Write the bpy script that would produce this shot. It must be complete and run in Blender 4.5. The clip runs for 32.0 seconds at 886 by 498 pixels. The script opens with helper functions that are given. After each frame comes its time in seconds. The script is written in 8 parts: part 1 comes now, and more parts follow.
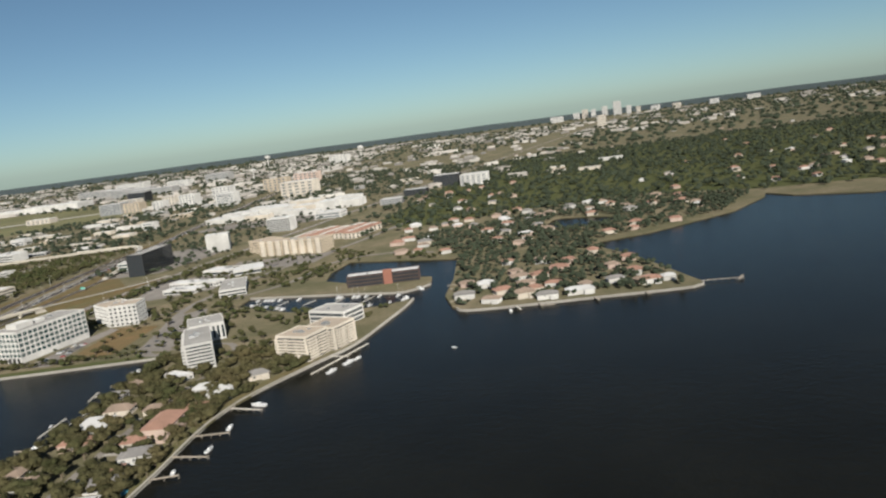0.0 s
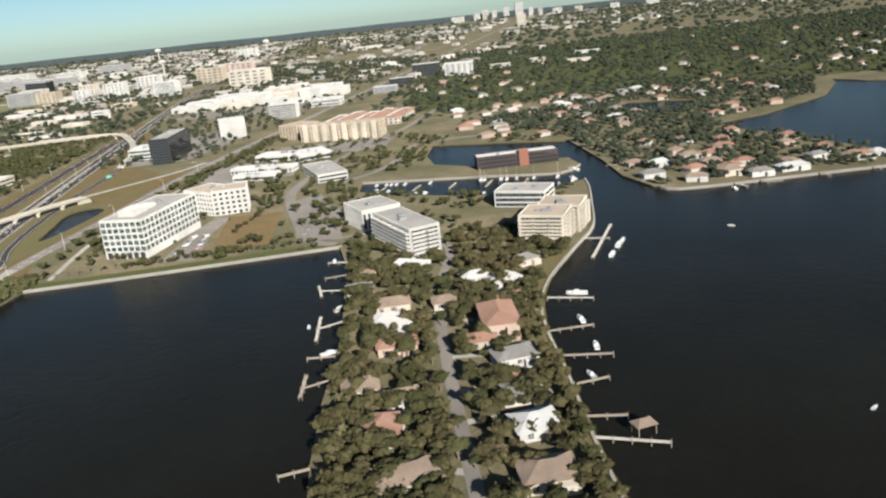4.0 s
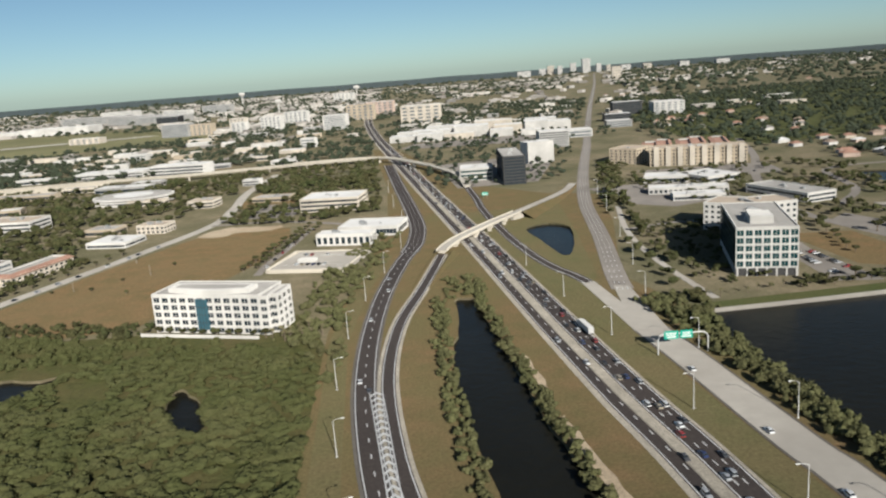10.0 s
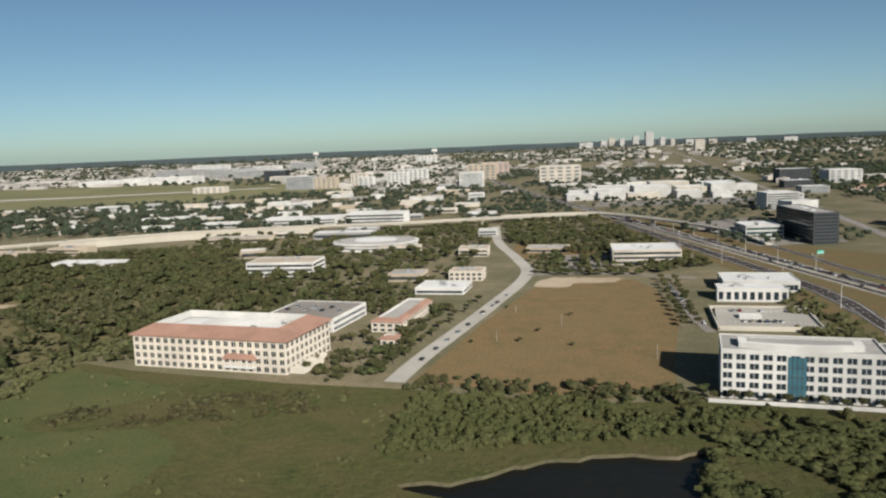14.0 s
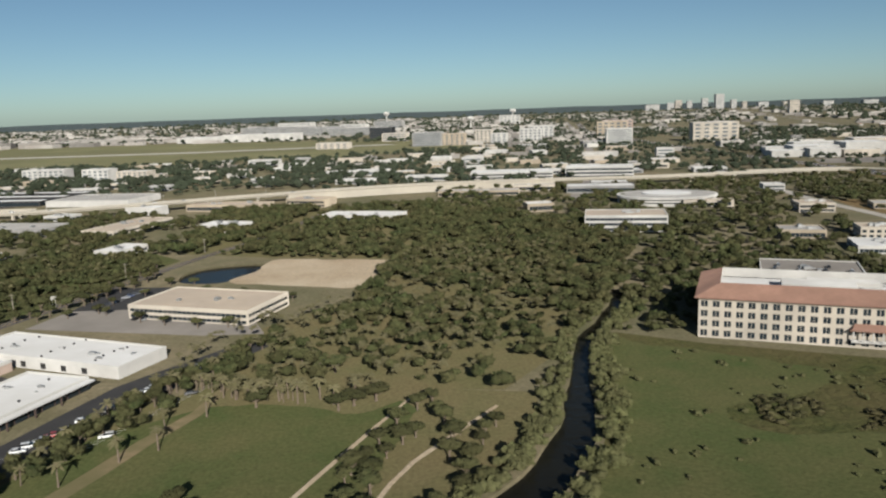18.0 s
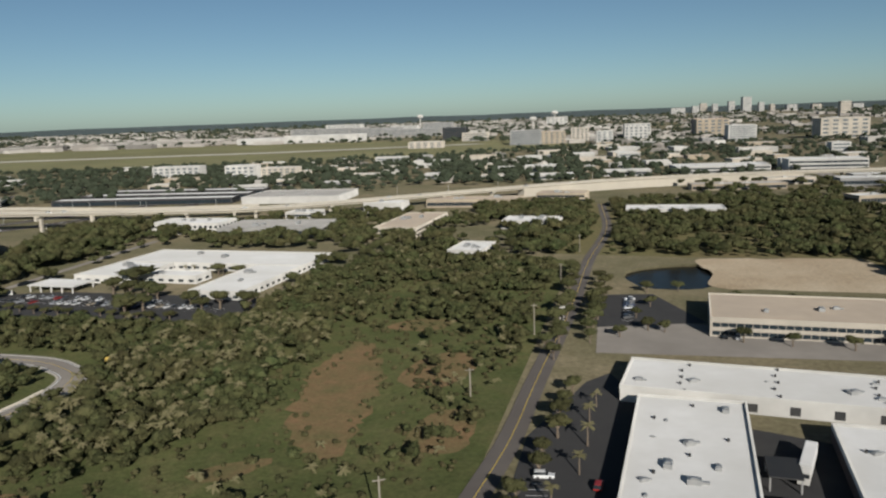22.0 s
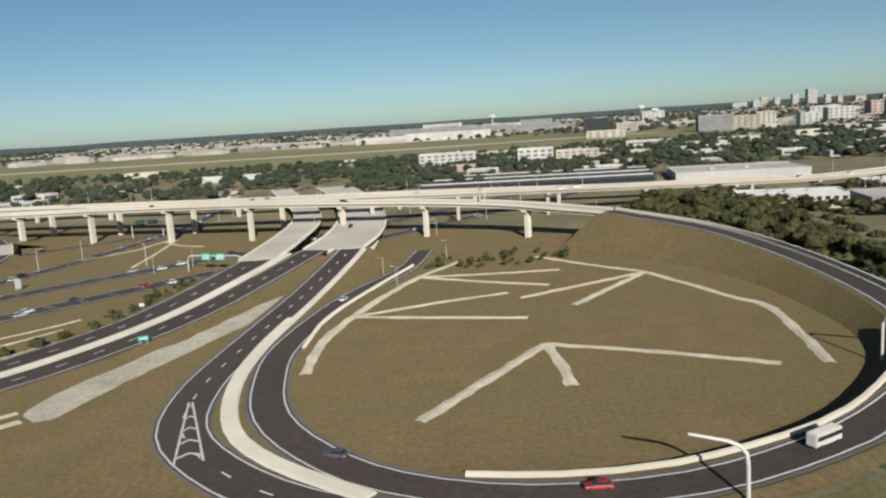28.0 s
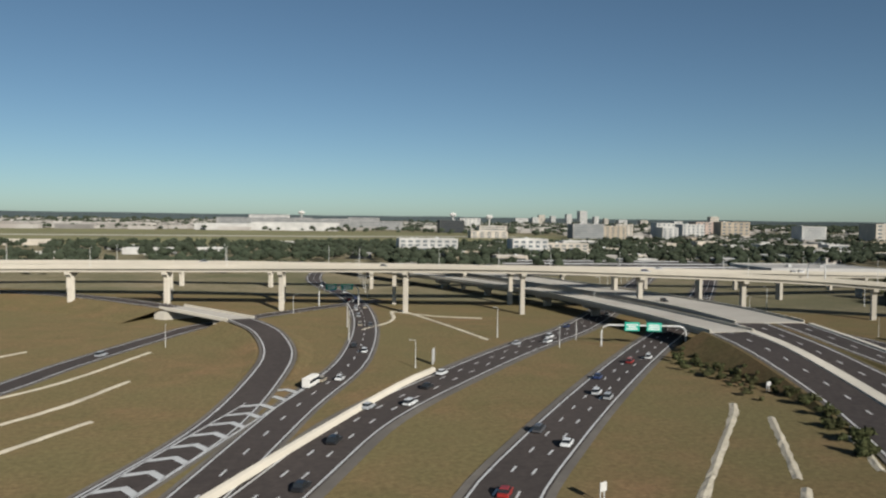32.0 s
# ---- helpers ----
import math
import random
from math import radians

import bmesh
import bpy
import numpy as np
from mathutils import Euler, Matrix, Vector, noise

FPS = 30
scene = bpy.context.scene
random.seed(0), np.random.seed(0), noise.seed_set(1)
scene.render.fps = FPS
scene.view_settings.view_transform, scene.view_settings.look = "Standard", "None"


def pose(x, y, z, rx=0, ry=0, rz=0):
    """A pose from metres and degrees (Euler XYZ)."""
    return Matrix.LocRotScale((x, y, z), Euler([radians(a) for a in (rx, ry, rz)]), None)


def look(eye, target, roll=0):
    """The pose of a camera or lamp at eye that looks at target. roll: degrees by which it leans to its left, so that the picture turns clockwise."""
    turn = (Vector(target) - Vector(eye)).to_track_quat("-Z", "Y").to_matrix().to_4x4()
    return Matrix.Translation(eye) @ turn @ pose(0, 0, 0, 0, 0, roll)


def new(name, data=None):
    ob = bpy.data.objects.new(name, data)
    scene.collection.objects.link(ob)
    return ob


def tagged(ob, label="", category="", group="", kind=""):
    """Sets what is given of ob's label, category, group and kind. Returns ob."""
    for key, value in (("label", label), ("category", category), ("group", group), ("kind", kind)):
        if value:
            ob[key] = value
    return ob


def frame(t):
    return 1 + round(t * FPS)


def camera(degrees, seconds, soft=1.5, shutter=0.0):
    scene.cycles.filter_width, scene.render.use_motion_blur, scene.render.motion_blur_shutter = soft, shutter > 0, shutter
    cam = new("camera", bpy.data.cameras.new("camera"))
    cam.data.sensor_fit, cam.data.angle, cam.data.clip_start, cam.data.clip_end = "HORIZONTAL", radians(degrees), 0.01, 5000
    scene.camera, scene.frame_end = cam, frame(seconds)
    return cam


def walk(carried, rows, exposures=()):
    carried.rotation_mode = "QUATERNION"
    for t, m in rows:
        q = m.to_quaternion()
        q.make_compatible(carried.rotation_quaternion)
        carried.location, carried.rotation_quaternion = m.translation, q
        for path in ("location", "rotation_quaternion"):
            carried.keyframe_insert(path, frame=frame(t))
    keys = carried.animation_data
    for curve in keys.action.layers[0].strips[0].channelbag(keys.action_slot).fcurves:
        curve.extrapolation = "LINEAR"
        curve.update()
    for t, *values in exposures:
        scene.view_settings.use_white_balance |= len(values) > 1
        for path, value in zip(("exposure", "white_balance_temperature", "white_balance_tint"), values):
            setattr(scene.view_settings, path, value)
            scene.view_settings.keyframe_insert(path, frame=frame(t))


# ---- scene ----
cam = camera(59.4, 32.0, soft=2.3)
PATH = [
    (0, (0.00, 0.00, 88.84), (-4.22, 98.62, 72.85), -7.52),
    (0.5, (-17.76, 6.77, 87.94), (-18.47, 104.14, 65.16), -6.94),
    (1, (-35.51, 13.55, 87.03), (-35.23, 111.04, 64.80), -6.55),
    (1.5, (-53.27, 20.33, 86.12), (-51.73, 118.39, 66.57), -6.24),
    (2, (-71.03, 27.13, 85.21), (-68.07, 125.01, 64.94), -6.40),
    (2.5, (-88.79, 33.94, 84.30), (-84.41, 131.19, 61.44), -5.99),
    (3, (-106.55, 40.75, 83.39), (-100.08, 137.12, 57.47), -6.55),
    (3.5, (-124.31, 47.58, 82.47), (-115.71, 142.81, 53.18), -6.26),
    (5.5, (-195.36, 74.98, 78.78), (-183.63, 170.03, 50.00), -5.44),
    (6, (-213.13, 81.85, 77.85), (-200.80, 177.25, 50.52), -4.85),
    (6.5, (-230.89, 88.74, 76.92), (-218.00, 184.26, 50.29), -4.56),
    (7, (-248.66, 95.63, 75.99), (-235.33, 191.47, 50.75), -4.34),
    (7.5, (-266.43, 102.54, 75.06), (-253.48, 198.45, 49.90), -4.65),
    (8, (-284.20, 109.45, 74.12), (-272.22, 205.27, 48.15), -4.74),
    (8.5, (-301.97, 116.37, 73.18), (-291.14, 211.89, 45.63), -4.90),
    (9, (-319.74, 123.30, 72.24), (-309.90, 219.15, 45.47), -4.88),
    (9.5, (-337.51, 130.24, 71.29), (-328.51, 226.61, 46.15), -5.01),
    (10, (-355.28, 137.20, 70.35), (-347.08, 234.33, 48.05), -4.37),
    (10.5, (-373.05, 144.16, 69.40), (-364.99, 241.70, 48.91), -3.69),
    (11, (-390.83, 151.13, 68.45), (-383.10, 249.08, 49.83), -3.35),
    (11.5, (-408.60, 158.11, 67.50), (-401.30, 256.17, 49.34), -3.03),
    (12, (-426.38, 165.10, 66.54), (-419.11, 263.26, 48.88), -2.78),
    (12.5, (-444.15, 172.10, 65.59), (-437.06, 270.25, 47.84), -2.59),
    (13, (-461.93, 179.11, 64.63), (-454.95, 277.20, 46.51), -2.05),
    (13.5, (-479.71, 186.13, 63.67), (-473.74, 284.26, 45.36), -1.91),
    (14, (-497.49, 193.16, 62.70), (-492.58, 292.11, 49.17), -2.27),
    (14.5, (-515.27, 200.19, 61.74), (-511.55, 299.29, 48.86), -2.55),
    (16.5, (-586.40, 228.44, 57.85), (-583.26, 326.96, 41.00), -1.91),
    (17, (-604.18, 235.53, 56.87), (-601.62, 334.41, 42.18), -1.18),
    (17.5, (-621.97, 242.63, 55.89), (-620.20, 341.68, 42.27), -1.42),
    (18, (-639.75, 249.73, 54.91), (-639.39, 348.11, 37.01), -1.92),
    (18.5, (-657.54, 256.85, 53.93), (-658.01, 354.68, 33.25), -1.77),
    (19, (-675.33, 263.97, 52.94), (-676.31, 360.65, 27.41), -2.09),
    (19.5, (-693.11, 271.11, 51.96), (-694.32, 367.38, 24.92), -2.75),
    (20, (-710.90, 278.25, 50.97), (-711.86, 374.69, 24.55), -2.62),
    (20.5, (-728.69, 285.40, 49.97), (-729.24, 382.45, 25.84), -2.32),
    (21, (-746.48, 292.57, 48.97), (-746.21, 390.25, 27.57), -2.30),
    (21.5, (-764.28, 299.74, 47.95), (-763.62, 398.03, 29.56), -2.21),
    (22, (-782.07, 306.92, 46.93), (-781.38, 405.44, 29.77), -2.06),
    (22.5, (-799.86, 314.12, 45.90), (-799.58, 412.22, 26.53), -2.23),
    (23, (-817.66, 321.32, 44.87), (-820.14, 419.29, 24.98), -3.07),
    (23.5, (-835.45, 328.53, 43.82), (-842.10, 424.93, 18.07), -4.28),
    (24, (-853.25, 335.75, 42.77), (-861.37, 431.77, 16.03), -5.49),
    (24.5, (-871.04, 342.98, 41.70), (-878.23, 440.47, 20.62), -5.41),
    (25, (-888.84, 350.23, 40.63), (-895.58, 448.03, 20.90), -4.75),
    (25.5, (-906.64, 357.48, 39.55), (-912.66, 455.58, 21.13), -4.23),
    (27.5, (-977.84, 386.57, 35.15), (-980.12, 485.22, 18.94), -4.09),
    (28, (-995.65, 393.87, 34.03), (-997.24, 492.54, 17.83), -3.69),
    (28.5, (-1013.45, 401.18, 32.90), (-1014.47, 499.94, 17.25), -3.20),
    (29, (-1031.26, 408.50, 31.77), (-1031.58, 507.40, 16.99), -3.63),
    (29.5, (-1049.06, 415.83, 30.62), (-1047.31, 515.26, 20.10), -2.07),
    (30, (-1066.87, 423.16, 29.47), (-1060.30, 522.72, 22.75), -0.84),
    (30.5, (-1084.67, 430.51, 28.30), (-1074.62, 529.89, 23.58), 0.04),
    (31, (-1102.48, 437.87, 27.13), (-1081.29, 535.53, 23.58), 3.00),
    (31.5, (-1120.29, 445.23, 25.95), (-1094.28, 541.70, 21.82), 2.71),
    (32, (-1138.10, 452.61, 24.77), (-1109.70, 548.41, 20.83), 0.76),
]
walk(cam, [(t, look(eye, target, roll)) for t, eye, target, roll in PATH],
     exposures=[(0, 0.03), (1, 0.36), (3, 0.28), (5.5, 0.66), (6, 0.62), (7, 0.42), (9, 0.22), (13, 0.1), (17, 0.0), (20, -0.05), (21, -0.12), (22, -0.19), (24, 0.15), (25, 0.1), (28, 0.1), (30, 0.05), (32, 0.0)])

# ---- sky and sun: low afternoon sun behind the camera ----
SUN_AZ, SUN_EL = 168.5, 22.8
world = bpy.data.worlds.new("sky")
scene.world = world
world.use_nodes = True
wn = world.node_tree.nodes
sky = wn.new("ShaderNodeTexSky")
sky.sky_type = "NISHITA"
sky.sun_disc = False
sky.sun_elevation, sky.sun_rotation = radians(SUN_EL), radians(SUN_AZ)
sky.altitude, sky.air_density, sky.dust_density, sky.ozone_density = 0.0, 0.6, 0.42, 3.0
wn["Background"].inputs["Strength"].default_value = 0.073
tint = wn.new("ShaderNodeMix")
tint.data_type, tint.blend_type = "RGBA", "MULTIPLY"
tint.inputs["Factor"].default_value = 1.0
tint.inputs["B"].default_value = (1.0, 1.045, 0.905, 1)
world.node_tree.links.new(sky.outputs["Color"], tint.inputs["A"])
world.node_tree.links.new(tint.outputs["Result"], wn["Background"].inputs["Color"])
sun_dir = Vector((math.sin(radians(SUN_AZ)) * math.cos(radians(SUN_EL)),
                  math.cos(radians(SUN_AZ)) * math.cos(radians(SUN_EL)), math.sin(radians(SUN_EL))))
sun = new("sun", bpy.data.lights.new("sun", "SUN"))
sun.data.energy, sun.data.angle, sun.data.color = 4.9, radians(0.53), (1.0, 0.96, 0.89)
sun.matrix_world = look(sun_dir * 100, (0, 0, 0))


# ---- materials ----
def material(name, col, col2=None, rough=0.8, metal=0.0, scale=1.0, scale2=0.0, bump=0.0, per_object=0.0, island=False, col3=None, spec=None, fine=0.0):
    """A surface whose colour drifts between col and col2 at two scales, in metres, with relief of the same grain."""
    m = bpy.data.materials.new(name)
    m.use_nodes = True
    n, k = m.node_tree.nodes, m.node_tree.links
    b = n["Principled BSDF"]
    b.inputs["Roughness"].default_value, b.inputs["Metallic"].default_value = rough, metal
    b.inputs["Diffuse Roughness"].default_value = 0.9 if rough > 0.7 else 0.0
    if spec is not None:
        b.inputs["Specular IOR Level"].default_value = spec
    geo = n.new("ShaderNodeNewGeometry")
    col2 = col2 or tuple(c * 0.8 for c in col)

    def grain(size, detail):
        t = n.new("ShaderNodeTexNoise")
        t.inputs["Scale"].default_value, t.inputs["Detail"].default_value, t.inputs["Roughness"].default_value = 1 / size, detail, 0.6
        k.new(geo.outputs["Position"], t.inputs["Vector"])
        r = n.new("ShaderNodeMapRange")
        r.inputs["From Min"].default_value, r.inputs["From Max"].default_value = 0.32, 0.68
        k.new(t.outputs["Fac"], r.inputs["Value"])
        return r.outputs["Result"]

    def mix(f, a, c):
        x = n.new("ShaderNodeMix")
        x.data_type = "RGBA"
        for s, v in ((x.inputs["Factor"], f), (x.inputs["A"], a), (x.inputs["B"], c)):
            if isinstance(v, (int, float)):
                s.default_value = v
            elif isinstance(v, tuple):
                s.default_value = (*v, 1)
            else:
                k.new(v, s)
        return x.outputs["Result"]

    g1 = grain(scale, 6)
    c = mix(g1, col, col2)
    if scale2:
        c = mix(grain(scale2, 4), c, col3 or tuple(0.7 * (p + q) / 2 for p, q in zip(col, col2)))
    if per_object:
        src = geo.outputs["Random Per Island"] if island else n.new("ShaderNodeObjectInfo").outputs["Random"]
        hs = n.new("ShaderNodeHueSaturation")
        r = n.new("ShaderNodeMapRange")
        r.inputs["To Min"].default_value, r.inputs["To Max"].default_value = 1 - per_object, 1 + per_object
        k.new(src, r.inputs["Value"])
        k.new(r.outputs["Result"], hs.inputs["Value"])
        k.new(c, hs.inputs["Color"])
        c = hs.outputs["Color"]
    if fine:
        t = n.new("ShaderNodeTexNoise")
        t.inputs["Scale"].default_value, t.inputs["Detail"].default_value, t.inputs["Roughness"].default_value = 1 / fine, 5, 0.75
        k.new(geo.outputs["Position"], t.inputs["Vector"])
        r = n.new("ShaderNodeMapRange")
        r.inputs["From Min"].default_value, r.inputs["From Max"].default_value = 0.3, 0.7
        r.inputs["To Min"].default_value, r.inputs["To Max"].default_value = 0.68, 1.3
        hs = n.new("ShaderNodeHueSaturation")
        k.new(t.outputs["Fac"], r.inputs["Value"])
        k.new(r.outputs["Result"], hs.inputs["Value"])
        k.new(c, hs.inputs["Color"])
        c = hs.outputs["Color"]
    k.new(c, b.inputs["Base Color"])
    if bump:
        u = n.new("ShaderNodeBump")
        u.inputs["Distance"].default_value = bump
        k.new(g1, u.inputs["Height"])
        k.new(u.outputs["Normal"], b.inputs["Normal"])
    return m


M_LAND = material("mixed ground", (0.135, 0.112, 0.068), (0.2, 0.165, 0.11), 0.95, scale=7, scale2=42, col3=(0.085, 0.083, 0.045), spec=0.15, fine=1.2)
M_DRY = material("dry verge grass", (0.155, 0.1, 0.054), (0.1, 0.082, 0.039), 0.95, scale=7, scale2=26, col3=(0.112, 0.094, 0.045), bump=0.05, spec=0.1, fine=0.7)
M_FIELD = material("rough field", (0.175, 0.108, 0.056), (0.1, 0.086, 0.04), 0.95, scale=8, scale2=30, col3=(0.145, 0.105, 0.054), bump=0.05, spec=0.1, fine=0.9)
M_MARSH = material("marsh grass", (0.074, 0.08, 0.027), (0.036, 0.046, 0.017), 0.95, scale=2.4, scale2=15, col3=(0.085, 0.073, 0.033), bump=0.3, spec=0.1, fine=0.9)
M_LAWN = material("mown lawn", (0.043, 0.064, 0.021), (0.068, 0.074, 0.029), 0.95, scale=8, scale2=19, col3=(0.082, 0.08, 0.034), bump=0.04, spec=0.1, fine=0.8)
M_SAND = material("bare sandy soil", (0.29, 0.225, 0.15), (0.24, 0.185, 0.125), 0.95, scale=4, scale2=20, col3=(0.36, 0.3, 0.22), spec=0.15, fine=0.9)
M_AIR = material("airfield grass", (0.13, 0.13, 0.062), (0.17, 0.155, 0.085), 0.95, scale=30, scale2=150, spec=0.15)
# scrub grass; also serves as painted shade on the suburb floor
M_SCRUB = material("rank grass, also tree shade", (0.07, 0.08, 0.03), (0.098, 0.088, 0.042), 0.95, scale=4, scale2=14, bump=0.25, col3=(0.048, 0.058, 0.022), spec=0.1, fine=0.9)
# bluish grey puts distance haze into the colour of the woods
M_FARLINE = material("far woods tinted with haze", (0.075, 0.095, 0.1), (0.085, 0.105, 0.11), 0.95, scale=60, spec=0.0)
M_VERGE = material("olive verge grass", (0.118, 0.104, 0.052), (0.085, 0.088, 0.038), 0.95, scale=7, scale2=22, col3=(0.12, 0.098, 0.05), spec=0.12, fine=0.8)
M_STREET = material("street asphalt", (0.085, 0.076, 0.07), (0.105, 0.094, 0.086), 0.9, scale=4, scale2=20, col3=(0.075, 0.066, 0.06), spec=0.2)
M_RED = material("reddish bare soil", (0.17, 0.1, 0.058), (0.12, 0.085, 0.045), 0.95, scale=1.6, scale2=10, col3=(0.085, 0.078, 0.036), spec=0.1, fine=0.8)
M_ASPH = material("worn asphalt", (0.034, 0.028, 0.026), (0.042, 0.035, 0.032), 0.88, scale=4, scale2=30, col3=(0.05, 0.041, 0.037), spec=0.25, fine=0.9)
M_LOT = material("parking asphalt", (0.026, 0.026, 0.027), (0.042, 0.041, 0.04), 0.88, scale=4, scale2=25, col3=(0.034, 0.033, 0.033), spec=0.25)
M_OLDROAD = material("pale old asphalt", (0.19, 0.172, 0.152), (0.24, 0.218, 0.195), 0.9, scale=5, scale2=30, spec=0.2)
M_OLDBED = material("abandoned concrete bed", (0.37, 0.335, 0.28), (0.28, 0.255, 0.21), 0.95, scale=2, scale2=9, spec=0.15, fine=0.6)
M_SHOULDER = material("paved shoulder", (0.1, 0.09, 0.08), (0.13, 0.118, 0.104), 0.9, scale=2, scale2=15, spec=0.2)
M_CLEARING = material("rank grass and red soil", (0.07, 0.078, 0.03), (0.095, 0.09, 0.04), 0.95, scale=2, scale2=22, col3=(0.125, 0.085, 0.046), spec=0.1, fine=0.9)
M_CONC = material("road concrete", (0.32, 0.3, 0.265), (0.375, 0.35, 0.31), 0.88, scale=3, scale2=22, col3=(0.27, 0.25, 0.22), spec=0.25)
M_DECK = material("bridge concrete", (0.54, 0.49, 0.405), (0.6, 0.55, 0.46), 0.85, scale=3, scale2=26, col3=(0.47, 0.43, 0.36))
M_MEDIAN = material("median concrete", (0.46, 0.425, 0.36), (0.52, 0.48, 0.41), 0.88, scale=2, scale2=14, col3=(0.4, 0.37, 0.315), spec=0.2)
M_PAINT = material("road paint", (0.8, 0.79, 0.76), (0.66, 0.65, 0.62), 0.7, scale=1.5)
M_YELLOW = material("yellow road paint", (0.7, 0.5, 0.1), (0.6, 0.42, 0.1), 0.7, scale=1.5)
M_WALL = material("white stucco", (0.66, 0.64, 0.6), (0.59, 0.57, 0.53), 0.8, scale=3, scale2=14)
M_CREAM = material("cream stucco", (0.64, 0.575, 0.48), (0.57, 0.51, 0.425), 0.8, scale=3, scale2=14)
M_TAN = material("tan stucco", (0.52, 0.44, 0.33), (0.46, 0.38, 0.28), 0.85, scale=3, scale2=14)
M_GREY = material("grey concrete", (0.4, 0.39, 0.37), (0.33, 0.32, 0.3), 0.85, scale=3, scale2=14)
M_BRICK = material("dark brown brick", (0.09, 0.06, 0.05), (0.07, 0.048, 0.04), 0.9, scale=2, scale2=9)
M_PINK = material("salmon stucco", (0.58, 0.45, 0.37), (0.52, 0.4, 0.33), 0.85, scale=3, scale2=12)
M_ROOFW = material("white roof membrane", (0.57, 0.565, 0.555), (0.5, 0.495, 0.485), 0.8, scale=4, scale2=18, col3=(0.45, 0.44, 0.42))
M_ROOFG = material("grey gravel roof", (0.36, 0.345, 0.32), (0.29, 0.275, 0.255), 0.95, scale=3, scale2=15)
M_ROOFB = material("beige gravel roof", (0.4, 0.33, 0.255), (0.34, 0.28, 0.215), 0.95, scale=3, scale2=15, col3=(0.3, 0.25, 0.2))
M_TILE = material("terracotta roof", (0.38, 0.22, 0.16), (0.31, 0.18, 0.13), 0.85, scale=1.2, scale2=8)
M_GLASS = material("tinted glass", (0.022, 0.03, 0.036), (0.03, 0.042, 0.05), 0.08, scale=6, spec=0.6)
# paler than M_GLASS, for windows of distant buildings
M_FARGLASS = material("pale far glass", (0.13, 0.15, 0.165), (0.17, 0.19, 0.2), 0.2, scale=9, spec=0.5)
M_BLUEGLASS = material("blue-green glass", (0.012, 0.042, 0.045), (0.018, 0.055, 0.055), 0.1, scale=6, spec=0.35)
M_SKYGLASS = material("pale blue glass", (0.045, 0.11, 0.14), (0.06, 0.14, 0.17), 0.1, scale=3, spec=0.5)
# near-black surfaces; also painted shade where openings are flat panels
M_DARK = material("dark shade", (0.03, 0.03, 0.03), (0.04, 0.038, 0.036), 0.7, scale=3)
M_STEEL = material("galvanised steel", (0.55, 0.54, 0.52), (0.45, 0.45, 0.44), 0.45, 0.6, scale=1.0)
M_GREEN = material("green sign sheet", (0.0, 0.36, 0.25), (0.0, 0.32, 0.22), 0.5, scale=2)
M_WATER = material("dark bay water", (0.018, 0.018, 0.014), (0.023, 0.022, 0.016), 0.16, scale=2.2, scale2=60, bump=0.06, spec=0.04)
M_LEAF = material("leaves", (0.045, 0.055, 0.022), (0.078, 0.08, 0.035), 0.8, scale=0.9, bump=0.4, scale2=25, per_object=0.28, island=False, col3=(0.07, 0.066, 0.03), spec=0.1)
M_WOOD = material("woodland leaves", (0.038, 0.054, 0.02), (0.072, 0.08, 0.034), 0.8, scale=1.1, bump=0.5, scale2=11, per_object=0.45, island=True, col3=(0.08, 0.073, 0.034), spec=0.1)
# dark green, cooled and greyed slightly to put haze into far crowns
M_FARWOOD = material("far tree leaves greyed for haze", (0.035, 0.047, 0.03), (0.055, 0.065, 0.04), 0.85, scale=4, scale2=90, per_object=0.3, island=True, col3=(0.045, 0.053, 0.035), spec=0.08)
M_MANGROVE = material("mangrove leaves", (0.098, 0.108, 0.044), (0.13, 0.13, 0.058), 0.8, scale=1.0, bump=0.4, scale2=24, per_object=0.25, island=True, col3=(0.1, 0.095, 0.046), spec=0.1)
M_GARDEN = material("olive garden leaves", (0.082, 0.07, 0.033), (0.118, 0.098, 0.05), 0.8, scale=1.1, bump=0.5, scale2=22, per_object=0.35, island=True, col3=(0.06, 0.062, 0.028), spec=0.1)
M_RUSH = material("rank marsh growth", (0.078, 0.083, 0.034), (0.105, 0.102, 0.045), 0.85, scale=1.4, bump=0.35,
                  scale2=16, per_object=0.14, island=True, col3=(0.066, 0.074, 0.028), spec=0.08)
M_TRACK = material("trodden brown soil", (0.19, 0.142, 0.088), (0.13, 0.11, 0.06), 0.95, scale=3, scale2=11, col3=(0.1, 0.092, 0.045), bump=0.05, spec=0.1)
M_PALM = material("palm fronds", (0.11, 0.102, 0.05), (0.165, 0.146, 0.08), 0.75, scale=0.8, per_object=0.25, spec=0.12)
M_BARK = material("grey-brown bark", (0.2, 0.155, 0.11), (0.13, 0.1, 0.075), 0.95, scale=0.4)
M_ALU = material("pale aluminium", (0.62, 0.61, 0.58), (0.54, 0.53, 0.5), 0.55, 0.15, scale=1.0)


# ---- building blocks ----
def mesh_from(name, verts, faces, mats):
    """verts and faces as sequences; mats: one material, or materials and a face index list."""
    me = bpy.data.meshes.new(name)
    me.from_pydata([tuple(v) for v in verts], [], [tuple(f) for f in faces])
    for m in mats if isinstance(mats, (list, tuple)) else [mats]:
        me.materials.append(m)
    me.update()
    return me


def part(name, bm, mat, parent=None, label=""):
    me = bpy.data.meshes.new(name)
    bm.to_mesh(me)
    bm.free()
    for m in mat if isinstance(mat, (list, tuple)) else [mat]:
        me.materials.append(m)
    ob = new(name, me)
    ob.parent = parent
    return tagged(ob, label)


